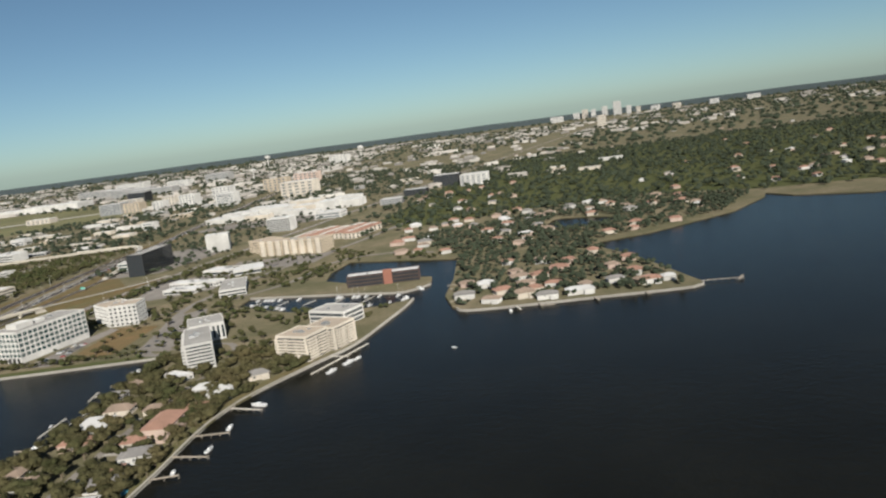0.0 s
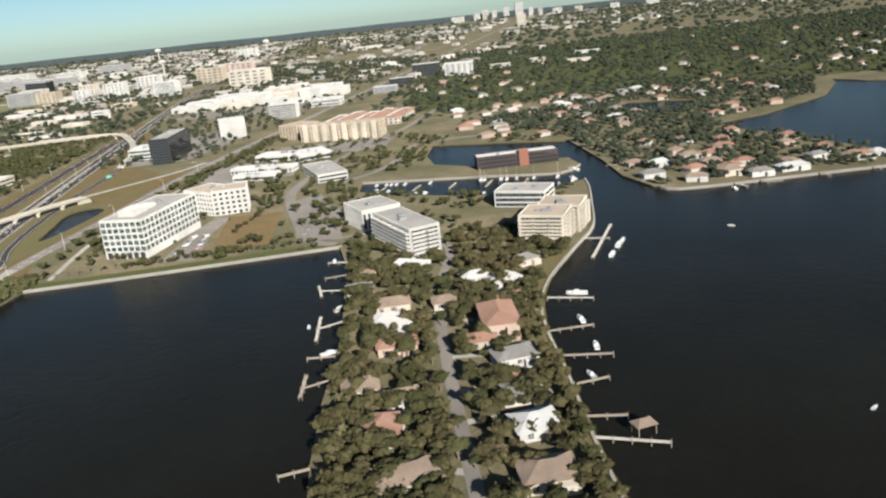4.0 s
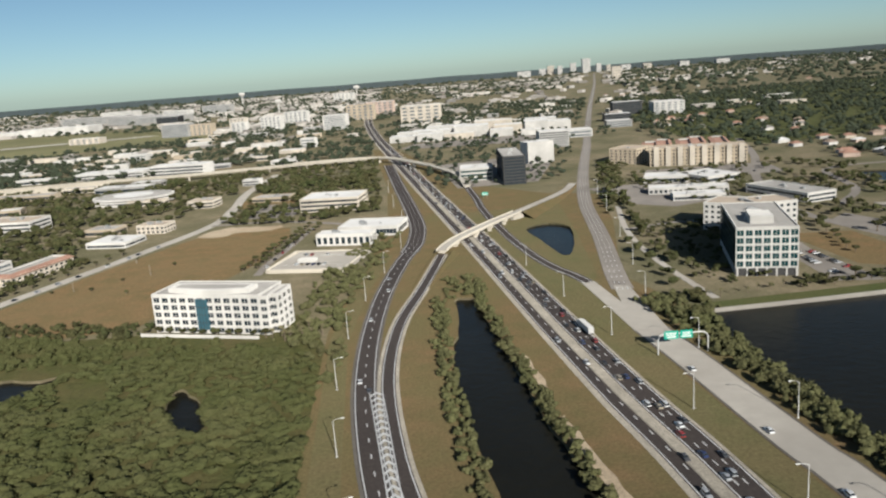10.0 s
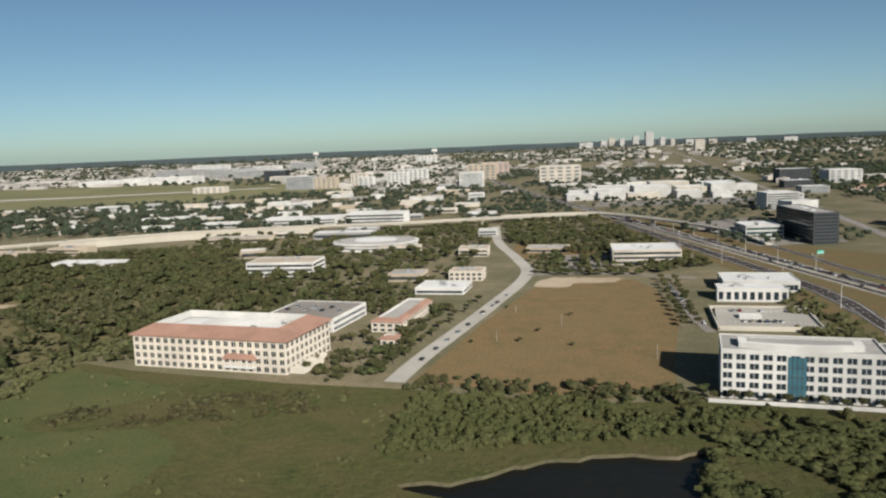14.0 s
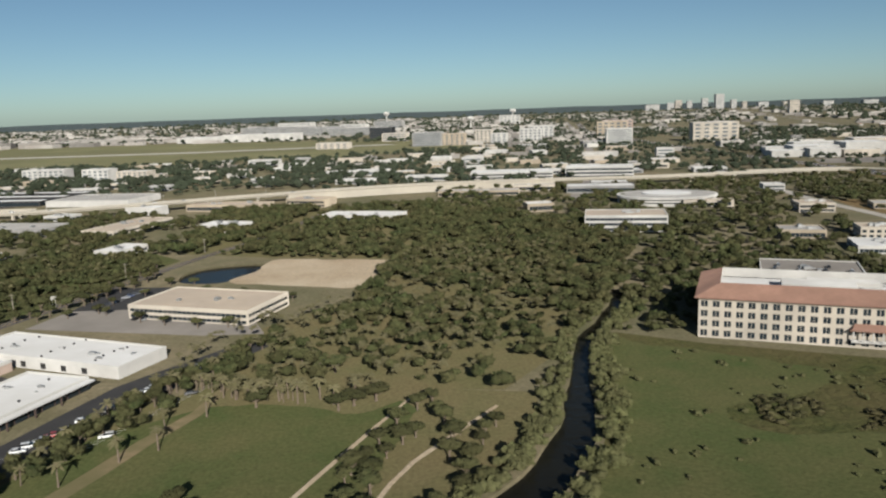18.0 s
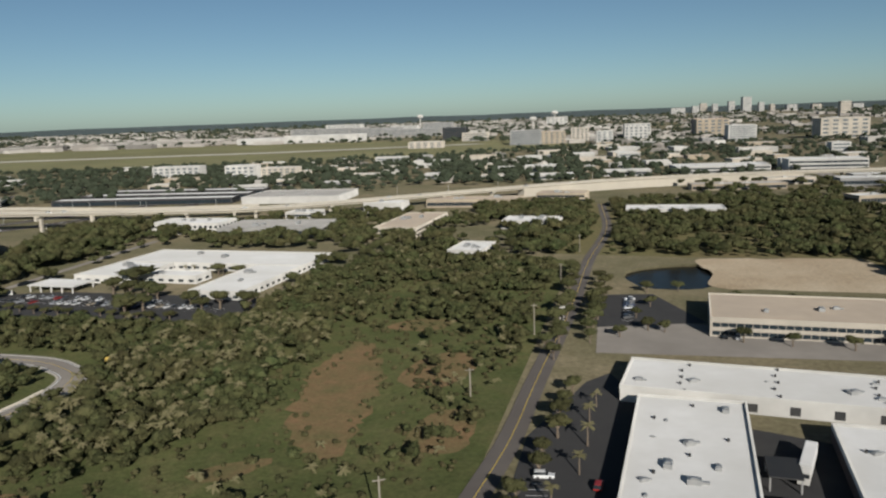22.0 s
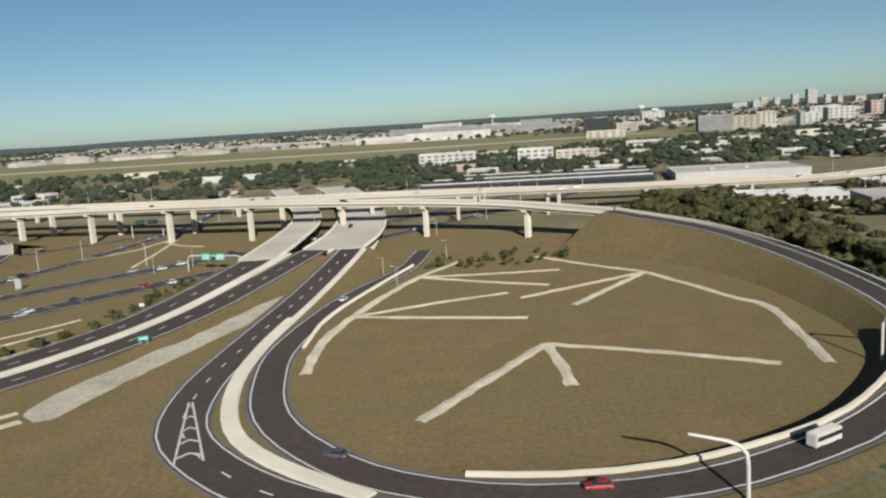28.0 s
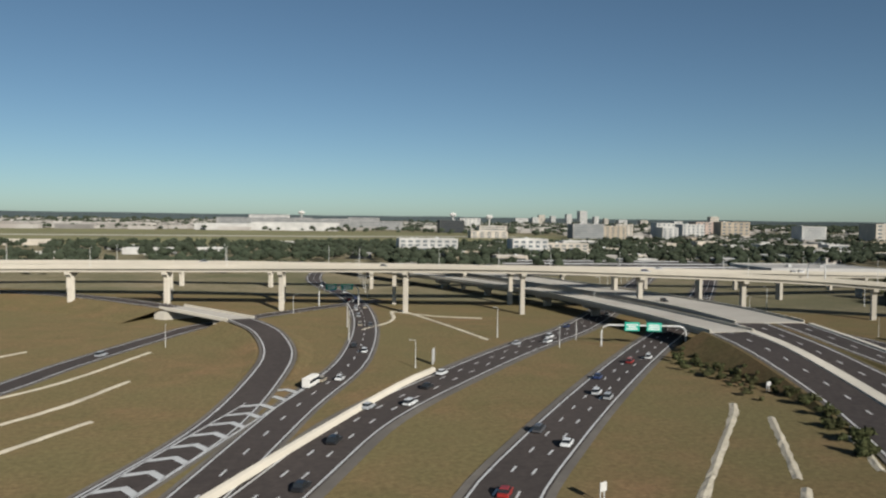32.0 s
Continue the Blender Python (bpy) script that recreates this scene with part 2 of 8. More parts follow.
def linked(name, me, parent, m):
    """A piece on a shared mesh."""
    ob = new(name, me)
    ob.parent = parent
    ob.matrix_basis = m
    return ob


def thing(name, label, category, at=(0, 0, 0), turn=0.0, group="", kind=""):
    ob = new(name)
    ob.empty_display_size = 0.5
    ob.matrix_basis = pose(*at, 0, 0, turn)
    return tagged(ob, label, category, group, kind)


def add_box(bm, x0, y0, z0, x1, y1, z1, mi=0):
    v = [bm.verts.new(c) for c in ((x0, y0, z0), (x1, y0, z0), (x1, y1, z0), (x0, y1, z0), (x0, y0, z1), (x1, y0, z1), (x1, y1, z1), (x0, y1, z1))]
    for f in ((3, 2, 1, 0), (4, 5, 6, 7), (0, 1, 5, 4), (1, 2, 6, 5), (2, 3, 7, 6), (3, 0, 4, 7)):
        bm.faces.new([v[i] for i in f]).material_index = mi
    return v


def add_prism(bm, poly, z0, z1, mi=0):
    """An upright prism on a polygon."""
    area = sum(a[0] * b[1] - b[0] * a[1] for a, b in zip(poly, poly[1:] + poly[:1]))
    poly = poly if area > 0 else poly[::-1]
    lo, hi = [bm.verts.new((x, y, z0)) for x, y in poly], [bm.verts.new((x, y, z1)) for x, y in poly]
    bm.faces.new(hi).material_index = mi
    bm.faces.new(lo[::-1]).material_index = mi
    for i in range(len(poly)):
        j = (i + 1) % len(poly)
        bm.faces.new((lo[i], lo[j], hi[j], hi[i])).material_index = mi


def add_tube(bm, pts, radius, sides=6, mi=0):
    """A tube through points; radius may be a list."""
    rings = []
    for i, p in enumerate(pts):
        p = Vector(p)
        d = (Vector(pts[min(i + 1, len(pts) - 1)]) - Vector(pts[max(i - 1, 0)])).normalized()
        a = d.orthogonal().normalized() if abs(d.z) > 0.99 else d.cross(Vector((0, 0, 1))).normalized()
        b = d.cross(a)
        r = radius[i] if isinstance(radius, (list, tuple)) else radius
        rings.append([bm.verts.new(p + r * (math.cos(q) * a + math.sin(q) * b)) for q in [2 * math.pi * s / sides for s in range(sides)]])
    for u, v in zip(rings, rings[1:]):
        for s in range(sides):
            bm.faces.new((u[s], u[(s + 1) % sides], v[(s + 1) % sides], v[s])).material_index = mi
    for ring, flip in ((rings[0], 1), (rings[-1], 0)):
        bm.faces.new(ring[::-1] if flip else ring).material_index = mi


def loft(bm, rings, mi=0):
    """Skins through rings of equal length, closed at both ends."""
    vs = [[bm.verts.new(c) for c in r] for r in rings]
    for a, b in zip(vs, vs[1:]):
        for i in range(len(a)):
            j = (i + 1) % len(a)
            bm.faces.new((a[i], a[j], b[j], b[i])).material_index = mi
    bm.faces.new(vs[0][::-1]).material_index = mi
    bm.faces.new(vs[-1]).material_index = mi


def smooth(pts, step=6.0):
    """A rounded line through the points (Catmull-Rom), about step metres between samples. Points may be 2D or 3D."""
    p = [Vector((*q, 0)) if len(q) == 2 else Vector(q) for q in pts]
    p = [2 * p[0] - p[1], *p, 2 * p[-1] - p[-2]]
    out = []
    for a, b, c, d in zip(p, p[1:], p[2:], p[3:]):
        n = max(2, int((c - b).length / step))
        for i in range(n):
            t = i / n
            out.append(0.5 * ((2 * b) + (c - a) * t + (2 * a - 5 * b + 4 * c - d) * t * t + (3 * b - a - 3 * c + d) * t ** 3))
    return [*out, p[-2]]


def sides_of(line):
    """For each sample of a line the level direction to its right."""
    out = []
    for i in range(len(line)):
        d = line[min(i + 1, len(line) - 1)] - line[max(i - 1, 0)]
        out.append(Vector((d.y, -d.x, 0)).normalized())
    return out


def strip(bm, line, a, b, z=0.0, mi=0):
    """A flat strip between offsets a and b to the right of a line; a and b may be lists."""
    s = sides_of(line)
    fa = a if isinstance(a, list) else [a] * len(line)
    fb = b if isinstance(b, list) else [b] * len(line)
    l = [bm.verts.new(p + q * o + Vector((0, 0, z))) for p, q, o in zip(line, s, fa)]
    r = [bm.verts.new(p + q * o + Vector((0, 0, z))) for p, q, o in zip(line, s, fb)]
    for i in range(len(line) - 1):
        bm.faces.new((l[i], r[i], r[i + 1], l[i + 1])).material_index = mi


def dashes(bm, line, off, z, dash=1.9, gap=5.0, w=0.12, mi=0):
    """Broken lane marks along a line."""
    s, run, on = sides_of(line), 0.0, True
    acc = [0.0]
    for a, b in zip(line, line[1:]):
        acc.append(acc[-1] + (b - a).length)

    def at(d):
        i = min(int(np.searchsorted(acc, d, side="right")) - 1, len(line) - 2)
        f = (d - acc[i]) / max(acc[i + 1] - acc[i], 1e-6)
        return line[i].lerp(line[i + 1], f), s[i].lerp(s[i + 1], f).normalized()
    while run + dash < acc[-1]:
        (p, u), (q, v) = at(run), at(run + dash)
        up = Vector((0, 0, z))
        bm.faces.new([bm.verts.new(c + up) for c in (p + u * (off - w), p + u * (off + w), q + v * (off + w), q + v * (off - w))]).material_index = mi
        run += dash + gap


def sheet(name, loops, z, mat, label, category="ground", kind="structure", depth=0.0):
    """A level sheet within the first loop, with the other loops cut out of it; depth: how far its rims go down."""
    bm = bmesh.new()
    edges = []
    for loop in loops:
        v = [bm.verts.new((x, y, z)) for x, y in loop]
        e = [bm.edges.new((v[i], v[(i + 1) % len(v)])) for i in range(len(v))]
        edges += e
        if depth:
            w = [bm.verts.new((x, y, z - depth)) for x, y in loop]
            for i in range(len(v)):
                j = (i + 1) % len(v)
                bm.faces.new((v[i], v[j], w[j], w[i]))
    bmesh.ops.triangle_fill(bm, use_beauty=True, use_dissolve=False, edges=edges, normal=(0, 0, 1))
    for f in bm.faces:
        if f.normal.z < -0.5:
            f.normal_flip()
    return tagged(part(name, bm, mat), label, category, "", kind)


def rounded(poly, step=4.0, wobble=0.0, seed=0):
    """A closed line rounded at its corners, with an uneven edge."""
    n, out, rnd = len(poly), [], random.Random(seed)
    p = [Vector(q) for q in poly]
    for i in range(n):
        a, b, c, d = p[i - 1], p[i], p[(i + 1) % n], p[(i + 2) % n]
        m = max(1, int((c - b).length / step))
        for j in range(m):
            t = j / m
            q = 0.5 * ((2 * b) + (c - a) * t + (2 * a - 5 * b + 4 * c - d) * t * t + (3 * b - a - 3 * c + d) * t ** 3)
            out.append((q.x + rnd.uniform(-wobble, wobble), q.y + rnd.uniform(-wobble, wobble)))
    return out


# ---- land and water ----
BAY = [(-265, 336), (-238, 336), (-199, 337), (-151, 339), (-148, 309), (-150, 283), (-151, 257), (-153, 236), (-156, 215), (-158, 190), (-159, 120), (-132, 92),
       (-106, 118), (-104, 172), (-100, 211), (-98, 237), (-94, 257), (-86, 276), (-70, 302), (-57, 323), (-47, 355), (-39, 383), (-36, 399),
       (-51, 391), (-80, 390), (-106, 404), (-130, 424), (-141, 432), (-138, 453), (-74, 430), (-42, 418), (-28, 432), (-28, 452),
       (-67, 474), (-78, 461), (-97, 479), (-98, 509), (-90, 543), (-13, 503), (-15, 436), (-19, 395), (-15, 370), (-8, 359), (16, 356), (54, 354), (97, 352),
       (104, 360)]
BAY_EAST = [(98, 395), (90, 440), (78, 478), (80, 500), (115, 511), (186, 557), (228, 610), (236, 628), (246, 600), (290, 566), (420, 570), (640, 640),
            (1200, 760), (2600, 900), (4900, 900), (4900, -4900), (-272, -4900), (-272, 213), (-271, 258), (-272, 290), (-270, 318)]
LAGOON = [(67, 629), (88, 622), (110, 604), (100, 580), (80, 578), (57, 592)]
CANAL = [(-340, 60), (-339, 240), (-341, 281), (-341, 307), (-335, 349), (-332, 373), (-327, 371), (-325, 309), (-324, 271), (-320, 236), (-317, 60)]
POND_RAMP = [(-290, 469), (-278, 476), (-272, 466), (-274, 448), (-282, 420), (-287, 414), (-289, 439)]
POND_MARSH = [(-548, 318), (-537, 322), (-525, 317), (-512, 310.5), (-502, 308), (-497, 311), (-489, 312), (-490, 322), (-501, 330), (-488, 331), (-479, 336), (-462, 338.5), (-454, 339.5), (-446.5, 335), (-437, 340), (-441, 333), (-446, 325), (-449.5, 310), (-450, 298), (-458, 284), (-480, 272), (-520, 284), (-542, 300)]
POND_FIELD = [(-727, 528), (-704, 533), (-711, 504), (-728, 506)]
POND_POCKET = [(-407, 319), (-400, 310), (-396, 296), (-399, 292), (-406, 303)]
CREEK = [(-588, 474), (-592, 458), (-599.5, 441), (-606, 428), (-610.3, 410), (-614, 391.6), (-617, 376), (-622.8, 362), (-628.5, 352), (-642, 334), (-656, 306), (-660, 250)]
creek_line = smooth(CREEK, 5)
creek_side = sides_of(creek_line)


def creek_half(y):
    return 1.9 + 2.3 * min(1, max(0, (405 - y) / 50)) + 0.35 * math.sin(y * 0.31)


creek_loop = ([tuple((p + s * creek_half(p.y))[:2]) for p, s in zip(creek_line, creek_side)] + [tuple((p - s * creek_half(p.y))[:2]) for p, s in zip(creek_line, creek_side)][::-1])
HOLES = [BAY + BAY_EAST, rounded(LAGOON), rounded(CANAL, 6, 0.7, 1), rounded(POND_RAMP, 3, 0.3, 2), rounded(POND_MARSH, 3, 0.9, 3),
         rounded(POND_FIELD, 3, 0.3, 4), rounded(POND_POCKET, 2, 0.4, 5), creek_loop]
sheet("ground", [[(-4950, -4950), (4950, -4950), (4950, 4950), (-4950, 4950)], *HOLES], 0.0, M_LAND,
      "olive and brown flat ground between the buildings and trees", depth=1.6)
water = sheet("water", [[(-1400, -4900), (4940, -4900), (4940, 1200), (-1400, 1200)]], -0.75, M_WATER, "dark rippled bay and pond water", "water")

# the last line of far woods, under the horizon, with haze in its colour
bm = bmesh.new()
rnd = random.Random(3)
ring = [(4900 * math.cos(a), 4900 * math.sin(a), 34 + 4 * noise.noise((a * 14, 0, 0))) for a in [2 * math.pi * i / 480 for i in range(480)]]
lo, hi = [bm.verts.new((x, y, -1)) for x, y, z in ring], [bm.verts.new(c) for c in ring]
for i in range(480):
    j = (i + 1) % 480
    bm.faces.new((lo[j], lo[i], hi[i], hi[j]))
tagged(part("backdrop", bm, M_FARLINE), "far line of woods under the horizon, haze in its colour", "backdrop", "", "structure")

# verges, fields, lawns and bare soil, each a thin layer on the ground
sheet("verge_highway", [[(-380, -400), (-262, -400), (-272, 213), (-274, 290), (-269, 340), (-276, 380), (-250, 470), (-236, 540), (-262, 560), (-296, 620), (-330, 900),
                         (-352, 900), (-346, 640), (-350, 500), (-362, 420), (-372, 350), (-374, 270)], HOLES[2], HOLES[3]], 0.03, M_DRY, "dry mown grass beside the highway")
sheet("field", [[(-497, 394), (-472, 455), (-450, 503), (-434, 533), (-398, 524), (-396, 500), (-404, 450), (-424, 400), (-432, 374), (-456, 371)]], 0.05, M_FIELD,
      "rough vacant field of brown and olive grass")
sheet("field_edge", [rounded([(-442, 520), (-432, 538), (-416, 534), (-402, 529), (-408, 520), (-424, 522), (-430, 514)], 3, 1.0, 31)], 0.07, M_SAND, "pale bare soil at the field's edge")
sheet("marsh", [[(-636, 330), (-620.5, 351), (-615.5, 364), (-611.5, 377), (-609.5, 393), (-606.5, 410), (-602, 426), (-598, 431), (-580, 420), (-530, 398), (-500, 388), (-456, 369), (-424, 366), (-380, 372), (-370, 330), (-371, 200), (-640, 200)],
                HOLES[4], HOLES[6]], 0.02, M_MARSH, "green and olive marsh grass", kind="structure")
sheet("marsh_green", [rounded([(-619, 351), (-614.5, 364), (-610.5, 377), (-608.5, 393), (-605.5, 410), (-600, 427), (-592, 420), (-572, 407), (-560, 397), (-575, 387), (-590, 380), (-585, 370), (-558, 367), (-548, 350), (-560, 320), (-600, 290), (-632, 310), (-633, 330)], 3, 1.0, 51)], 0.03, M_LAWN, "bright green marsh meadow beside the creek")
sheet("park_grass", [[(-712, 300), (-716, 340), (-700, 392), (-684, 405), (-650, 398), (-622, 393), (-623.5, 375), (-630, 361), (-636, 353), (-649, 336), (-664, 300)]], 0.045, M_VERGE, "olive rough park grass under the palms")
sheet("lawn", [rounded([(-709, 312), (-713, 335), (-709, 352), (-706, 368), (-701, 379), (-691, 386), (-682, 391.5), (-666, 389), (-656, 384.5), (-648, 391), (-645, 386), (-653, 350), (-659, 312)], 3, 0.7, 41)], 0.06, M_LAWN, "green mown lawn among palms")
sheet("field_sandy", [rounded([(-703, 540), (-680, 537), (-657, 531), (-661, 508), (-666, 489), (-690, 495), (-711, 504), (-705, 520)], 3, 0.7, 32)], 0.05, M_SAND, "graded bare sandy field")
sheet("wood_floor", [[(-640, 396), (-628, 395), (-612, 420), (-590, 480), (-560, 560), (-640, 700), (-760, 690), (-745, 560), (-705, 545), (-655, 533), (-663, 480), (-690, 440), (-690, 396)]], 0.025, M_VERGE,
      "dark scrub floor of the wood")
sheet("scrub_floor", [[(-780, 395), (-740, 545), (-790, 600), (-832, 505), (-925, 500), (-925, 470), (-958, 462), (-940, 420), (-900, 380), (-800, 350)]], 0.03, M_SCRUB, "dark scrub floor with rank grass")
sheet("scrub_clearing", [rounded([(-799, 466), (-793, 451), (-794, 429), (-796, 413), (-801, 410), (-806, 422), (-807, 444)], 1.5, 1.2, 8)], 0.045, M_RED, "reddish bare soil in the scrub")
for soil in ([(-790, 440), (-786, 452), (-778, 456), (-776, 446), (-782, 436)], [(-788, 412), (-784, 424), (-777, 424), (-780, 410)], [(-794, 476), (-788, 482), (-778, 480), (-784, 472)], [(-817, 405), (-812, 409), (-806, 409), (-812, 403)], [(-853, 392), (-849, 399.5), (-842, 402), (-833, 399.5), (-829, 390), (-834, 386), (-846, 386)], [(-884, 412), (-874, 418), (-866, 417), (-872, 411)], [(-888, 404), (-870, 408), (-868, 404), (-884, 399)]):
    sheet("scrub_soil", [rounded(soil, 1.5, 0.4, 18)], 0.045, M_RED, "small patch of reddish soil among brush")
sheet("infield", [[(-1260, 380), (-1260, 760), (-1100, 690), (-1000, 640), (-940, 600), (-925, 540), (-936, 490), (-960, 460), (-1010, 440), (-1060, 400)]], 0.04, M_DRY,
      "dry brown mown grass inside the interchange")
for worn in ([(-319, 215), (-317, 236), (-319, 262), (-321, 282), (-322.5, 281), (-321, 255), (-319.4, 232), (-321, 215)], [(-320.5, 292), (-321.5, 318), (-322.8, 316), (-322, 294)]):
    sheet("soil_worn", [rounded(worn, 3, 0.4, 9)], 0.06, M_SAND, "pale bare soil worn through the verge grass")
sheet("verge_median", [[(-294, 60), (-297, 232), (-300, 290), (-303, 342), (-307, 420), (-311, 520), (-262, 520), (-272, 450), (-283, 385), (-288, 372), (-291, 366), (-290, 300), (-288, 260), (-286, 228), (-284, 60)], HOLES[3]], 0.05, M_VERGE,
      "olive grass between the highway and the concrete ramp")
sheet("verge_ramp_outer", [[(-372, 60), (-372, 270), (-371, 345), (-364, 400), (-355, 440), (-350, 440), (-360, 390), (-366, 340), (-366, 270), (-363, 60)]], 0.045, M_VERGE, "olive grass beside the curving ramp")
sheet("garden_strip", [[(-104, 118), (-103.4, 172), (-99.6, 211), (-97.4, 237), (-93.4, 257), (-85.4, 276), (-70, 302), (-76, 304), (-90, 280), (-98, 259), (-102, 238), (-105, 211), (-108, 172), (-109, 118)]], 0.04, M_VERGE, "mown grass strip behind the sea wall")
# a darker sheet puts the suburban trees' shade into the ground colour
sheet("suburb_floor", [[(-60, 690), (150, 735), (240, 660), (420, 610), (900, 715), (1500, 845), (1500, 1500), (60, 1500), (-50, 1000), (-90, 770)]], 0.02, M_SCRUB, "darker ground under the suburban trees, shade in its colour")
sheet("verge_loop", [[(-1060, 399), (-1010, 439), (-960, 459), (-956, 452), (-940, 415), (-900, 375), (-905, 250), (-1120, 250)]], 0.03, M_VERGE, "olive rough grass outside the loop")
sheet("airfield", [[(-1500, 1150), (-1080, 1130), (-760, 1200), (-560, 1330), (-700, 1700), (-1100, 1800), (-2600, 2000), (-2600, 1250)]], 0.04, M_AIR, "olive airfield grass")
sheet("seawall_bank", [[(-265, 336.5), (-151, 339.5), (-151, 346), (-265, 343)]], 0.04, M_LAWN, "grass strip along the sea wall")

# sea walls, a pale cap along the water's edge
for cap in ([(-266, 336.3), (-238, 336.3), (-199, 337.3), (-150, 339.3)], [(-106, 118), (-104, 172), (-100, 211), (-98, 237), (-94, 257), (-86, 276), (-70, 302), (-57, 323), (-47, 355), (-39, 383), (-36, 399)],
            [(-13, 366), (-8, 359), (16, 356), (54, 354), (97, 352), (104, 360)], [(-138, 453), (-74, 430), (-42, 418), (-28, 432)]):
    bm = bmesh.new()
    line = smooth(cap, 8)
    s = sides_of(line)
    for i in range(len(line) - 1):
        q = [line[i] - s[i] * 0.35, line[i] + s[i] * 0.3, line[i + 1] + s[i + 1] * 0.3, line[i + 1] - s[i + 1] * 0.35]
        add_prism(bm, [(c.x, c.y) for c in q], -1.5, 0.35)
    tagged(part("seawall", bm, M_CONC), "pale concrete sea wall along the water", "sea wall", "", "structure")


# ---- roads ----
def road(name, pts, width, label, mat=None, z=0.10, lanes=0, edge=True, shoulder=0.0, yellow=False, step=6, side=None, centre=False):
    line = smooth(pts, step)
    bm = bmesh.new()
    if shoulder:
        strip(bm, line, -width / 2 - shoulder, width / 2 + shoulder, z - 0.02, 2)
    strip(bm, line, -width / 2, width / 2, z, 0)
    if edge:
        for o, m in ((-width / 2 + 0.35, 3 if yellow else 1), (width / 2 - 0.35, 1)):
            strip(bm, line, o - 0.12, o + 0.12, z + 0.012, m)
    if centre:
        strip(bm, line, -0.08, 0.08, z + 0.014, 3)
    for i in range(1, lanes):
        dashes(bm, line, -width / 2 + 0.35 + (width - 0.7) * i / lanes, z + 0.012, mi=1)
    return tagged(part(name, bm, [mat or M_ASPH, M_PAINT, side or M_SHOULDER, M_YELLOW]), label, "road", "", "structure"), line


HW = [(-296, -400), (-297, 60), (-301, 232), (-305, 290), (-308, 342), (-313, 442), (-323, 624), (-335, 850), (-347, 1110), (-352, 1400), (-340, 1800), (-250, 2400)]
def shifted(pts, d):
    l = [Vector((*p, 0)) for p in pts]
    return [tuple((p + s * d)[:2]) for p, s in zip(l, sides_of(l))]
hw_w, hw_w_line = road("road_west_carriageway", shifted(HW, -3.6), 4.6, "dark asphalt carriageway with pale shoulders", lanes=2, shoulder=1.5, side=M_OLDBED)
hw_e, hw_e_line = road("road_east_carriageway", shifted(HW, 2.6), 5.6, "dark asphalt carriageway full of traffic", z=0.115, lanes=3, shoulder=0.8, side=M_OLDBED)
RAMP_A = [(-276, -300), (-279, 60), (-281, 228), (-283, 260), (-284.5, 300), (-286, 328)]
ramp_a, ramp_a_line = road("road_concrete_ramp", RAMP_A, 8.4, "wide pale concrete ramp beside the bay", M_CONC, 0.12, lanes=0, edge=False, shoulder=0.6)
sheet("road_concrete_fork", [[(-290.4, 326), (-291, 377.5), (-286.6, 376), (-285.7, 351), (-282.5, 369), (-278, 367), (-281.6, 326)]], 0.135, M_CONC, "pale concrete fork of the ramp", "road", depth=0.1)
split_l, split_l_line = road("road_ramp_branch", [(-288.8, 375), (-291, 386), (-296, 405), (-300, 450), (-301, 519), (-299, 560), (-298, 605)], 3.4, "asphalt ramp branch leading to the flyover", z=0.14, lanes=1, shoulder=0.5)
kennedy, kennedy_line = road("road_boulevard", [(-281, 364), (-277, 385), (-265, 439), (-250, 514), (-230, 590), (-205, 675), (-170, 790), (-134, 914), (20, 1430), (330, 2450), (700, 3700), (880, 4300)], 7.0,
                             "long grey boulevard running towards downtown", M_OLDROAD, 0.13, lanes=4, edge=False)
OUTER = [(-354, -300), (-354, 120), (-356.2, 215), (-358, 246), (-360.4, 273), (-361.5, 300), (-361, 325), (-359.4, 348), (-356.4, 375), (-352.4, 400), (-346.4, 430), (-340.4, 452)]
outer, outer_line = road("road_curved_ramp", OUTER, 5.2, "dark asphalt ramp curving between grass verges", z=0.12, lanes=2, shoulder=0.7)
OUTER_FAR = [(-343.4, 442), (-338.5, 468), (-336, 515), (-339, 650), (-341, 760)]
outer_far, outer_far_line = road("road_curved_ramp_far", OUTER_FAR, 7.0, "broad dark asphalt carriageway beyond the curve", z=0.13, lanes=3, shoulder=0.6)
RAMP_C = [(-350.4, 200), (-352.6, 245), (-355.2, 271), (-356.2, 301), (-354.8, 327), (-350.6, 355), (-342.4, 386), (-334.6, 418), (-331, 434)]
ramp_c, ramp_c_line = road("road_bridge_ramp", RAMP_C, 3.4, "dark asphalt ramp climbing to the bridge", z=0.14, lanes=1, shoulder=0.9, side=M_OLDBED)
GORE = [(-352.6, 200), (-355.3, 245), (-358.2, 272), (-358.9, 304)]
road("road_gore", GORE, 3.4, "dark asphalt gore between two ramps", z=0.115, edge=False)
road("road_office_drive", [(-502, 394), (-492, 421), (-465, 485), (-441, 550), (-438, 600), (-439, 668), (-430, 760)], 6, "pale worn street beside the vacant field", M_CONC, 0.1, edge=False)
road("road_field_street", [(-441, 548), (-415, 545), (-392, 535), (-372, 520)], 4, "pale worn cross street", M_OLDROAD, 0.11, edge=False)
road("road_field_drive", [(-402, 428), (-400, 446), (-394, 474), (-387, 516)], 3.2, "pale drive between rows of small trees", M_OLDROAD, 0.1, edge=False)
road("road_lane_street", [(-800, 340), (-778, 398), (-772, 415), (-766, 436), (-757, 466), (-748, 497), (-735, 545), (-715, 610), (-700, 690)], 3.8, "grey two-lane street between scrub and warehouses", M_STREET, 0.1, edge=False, centre=True)
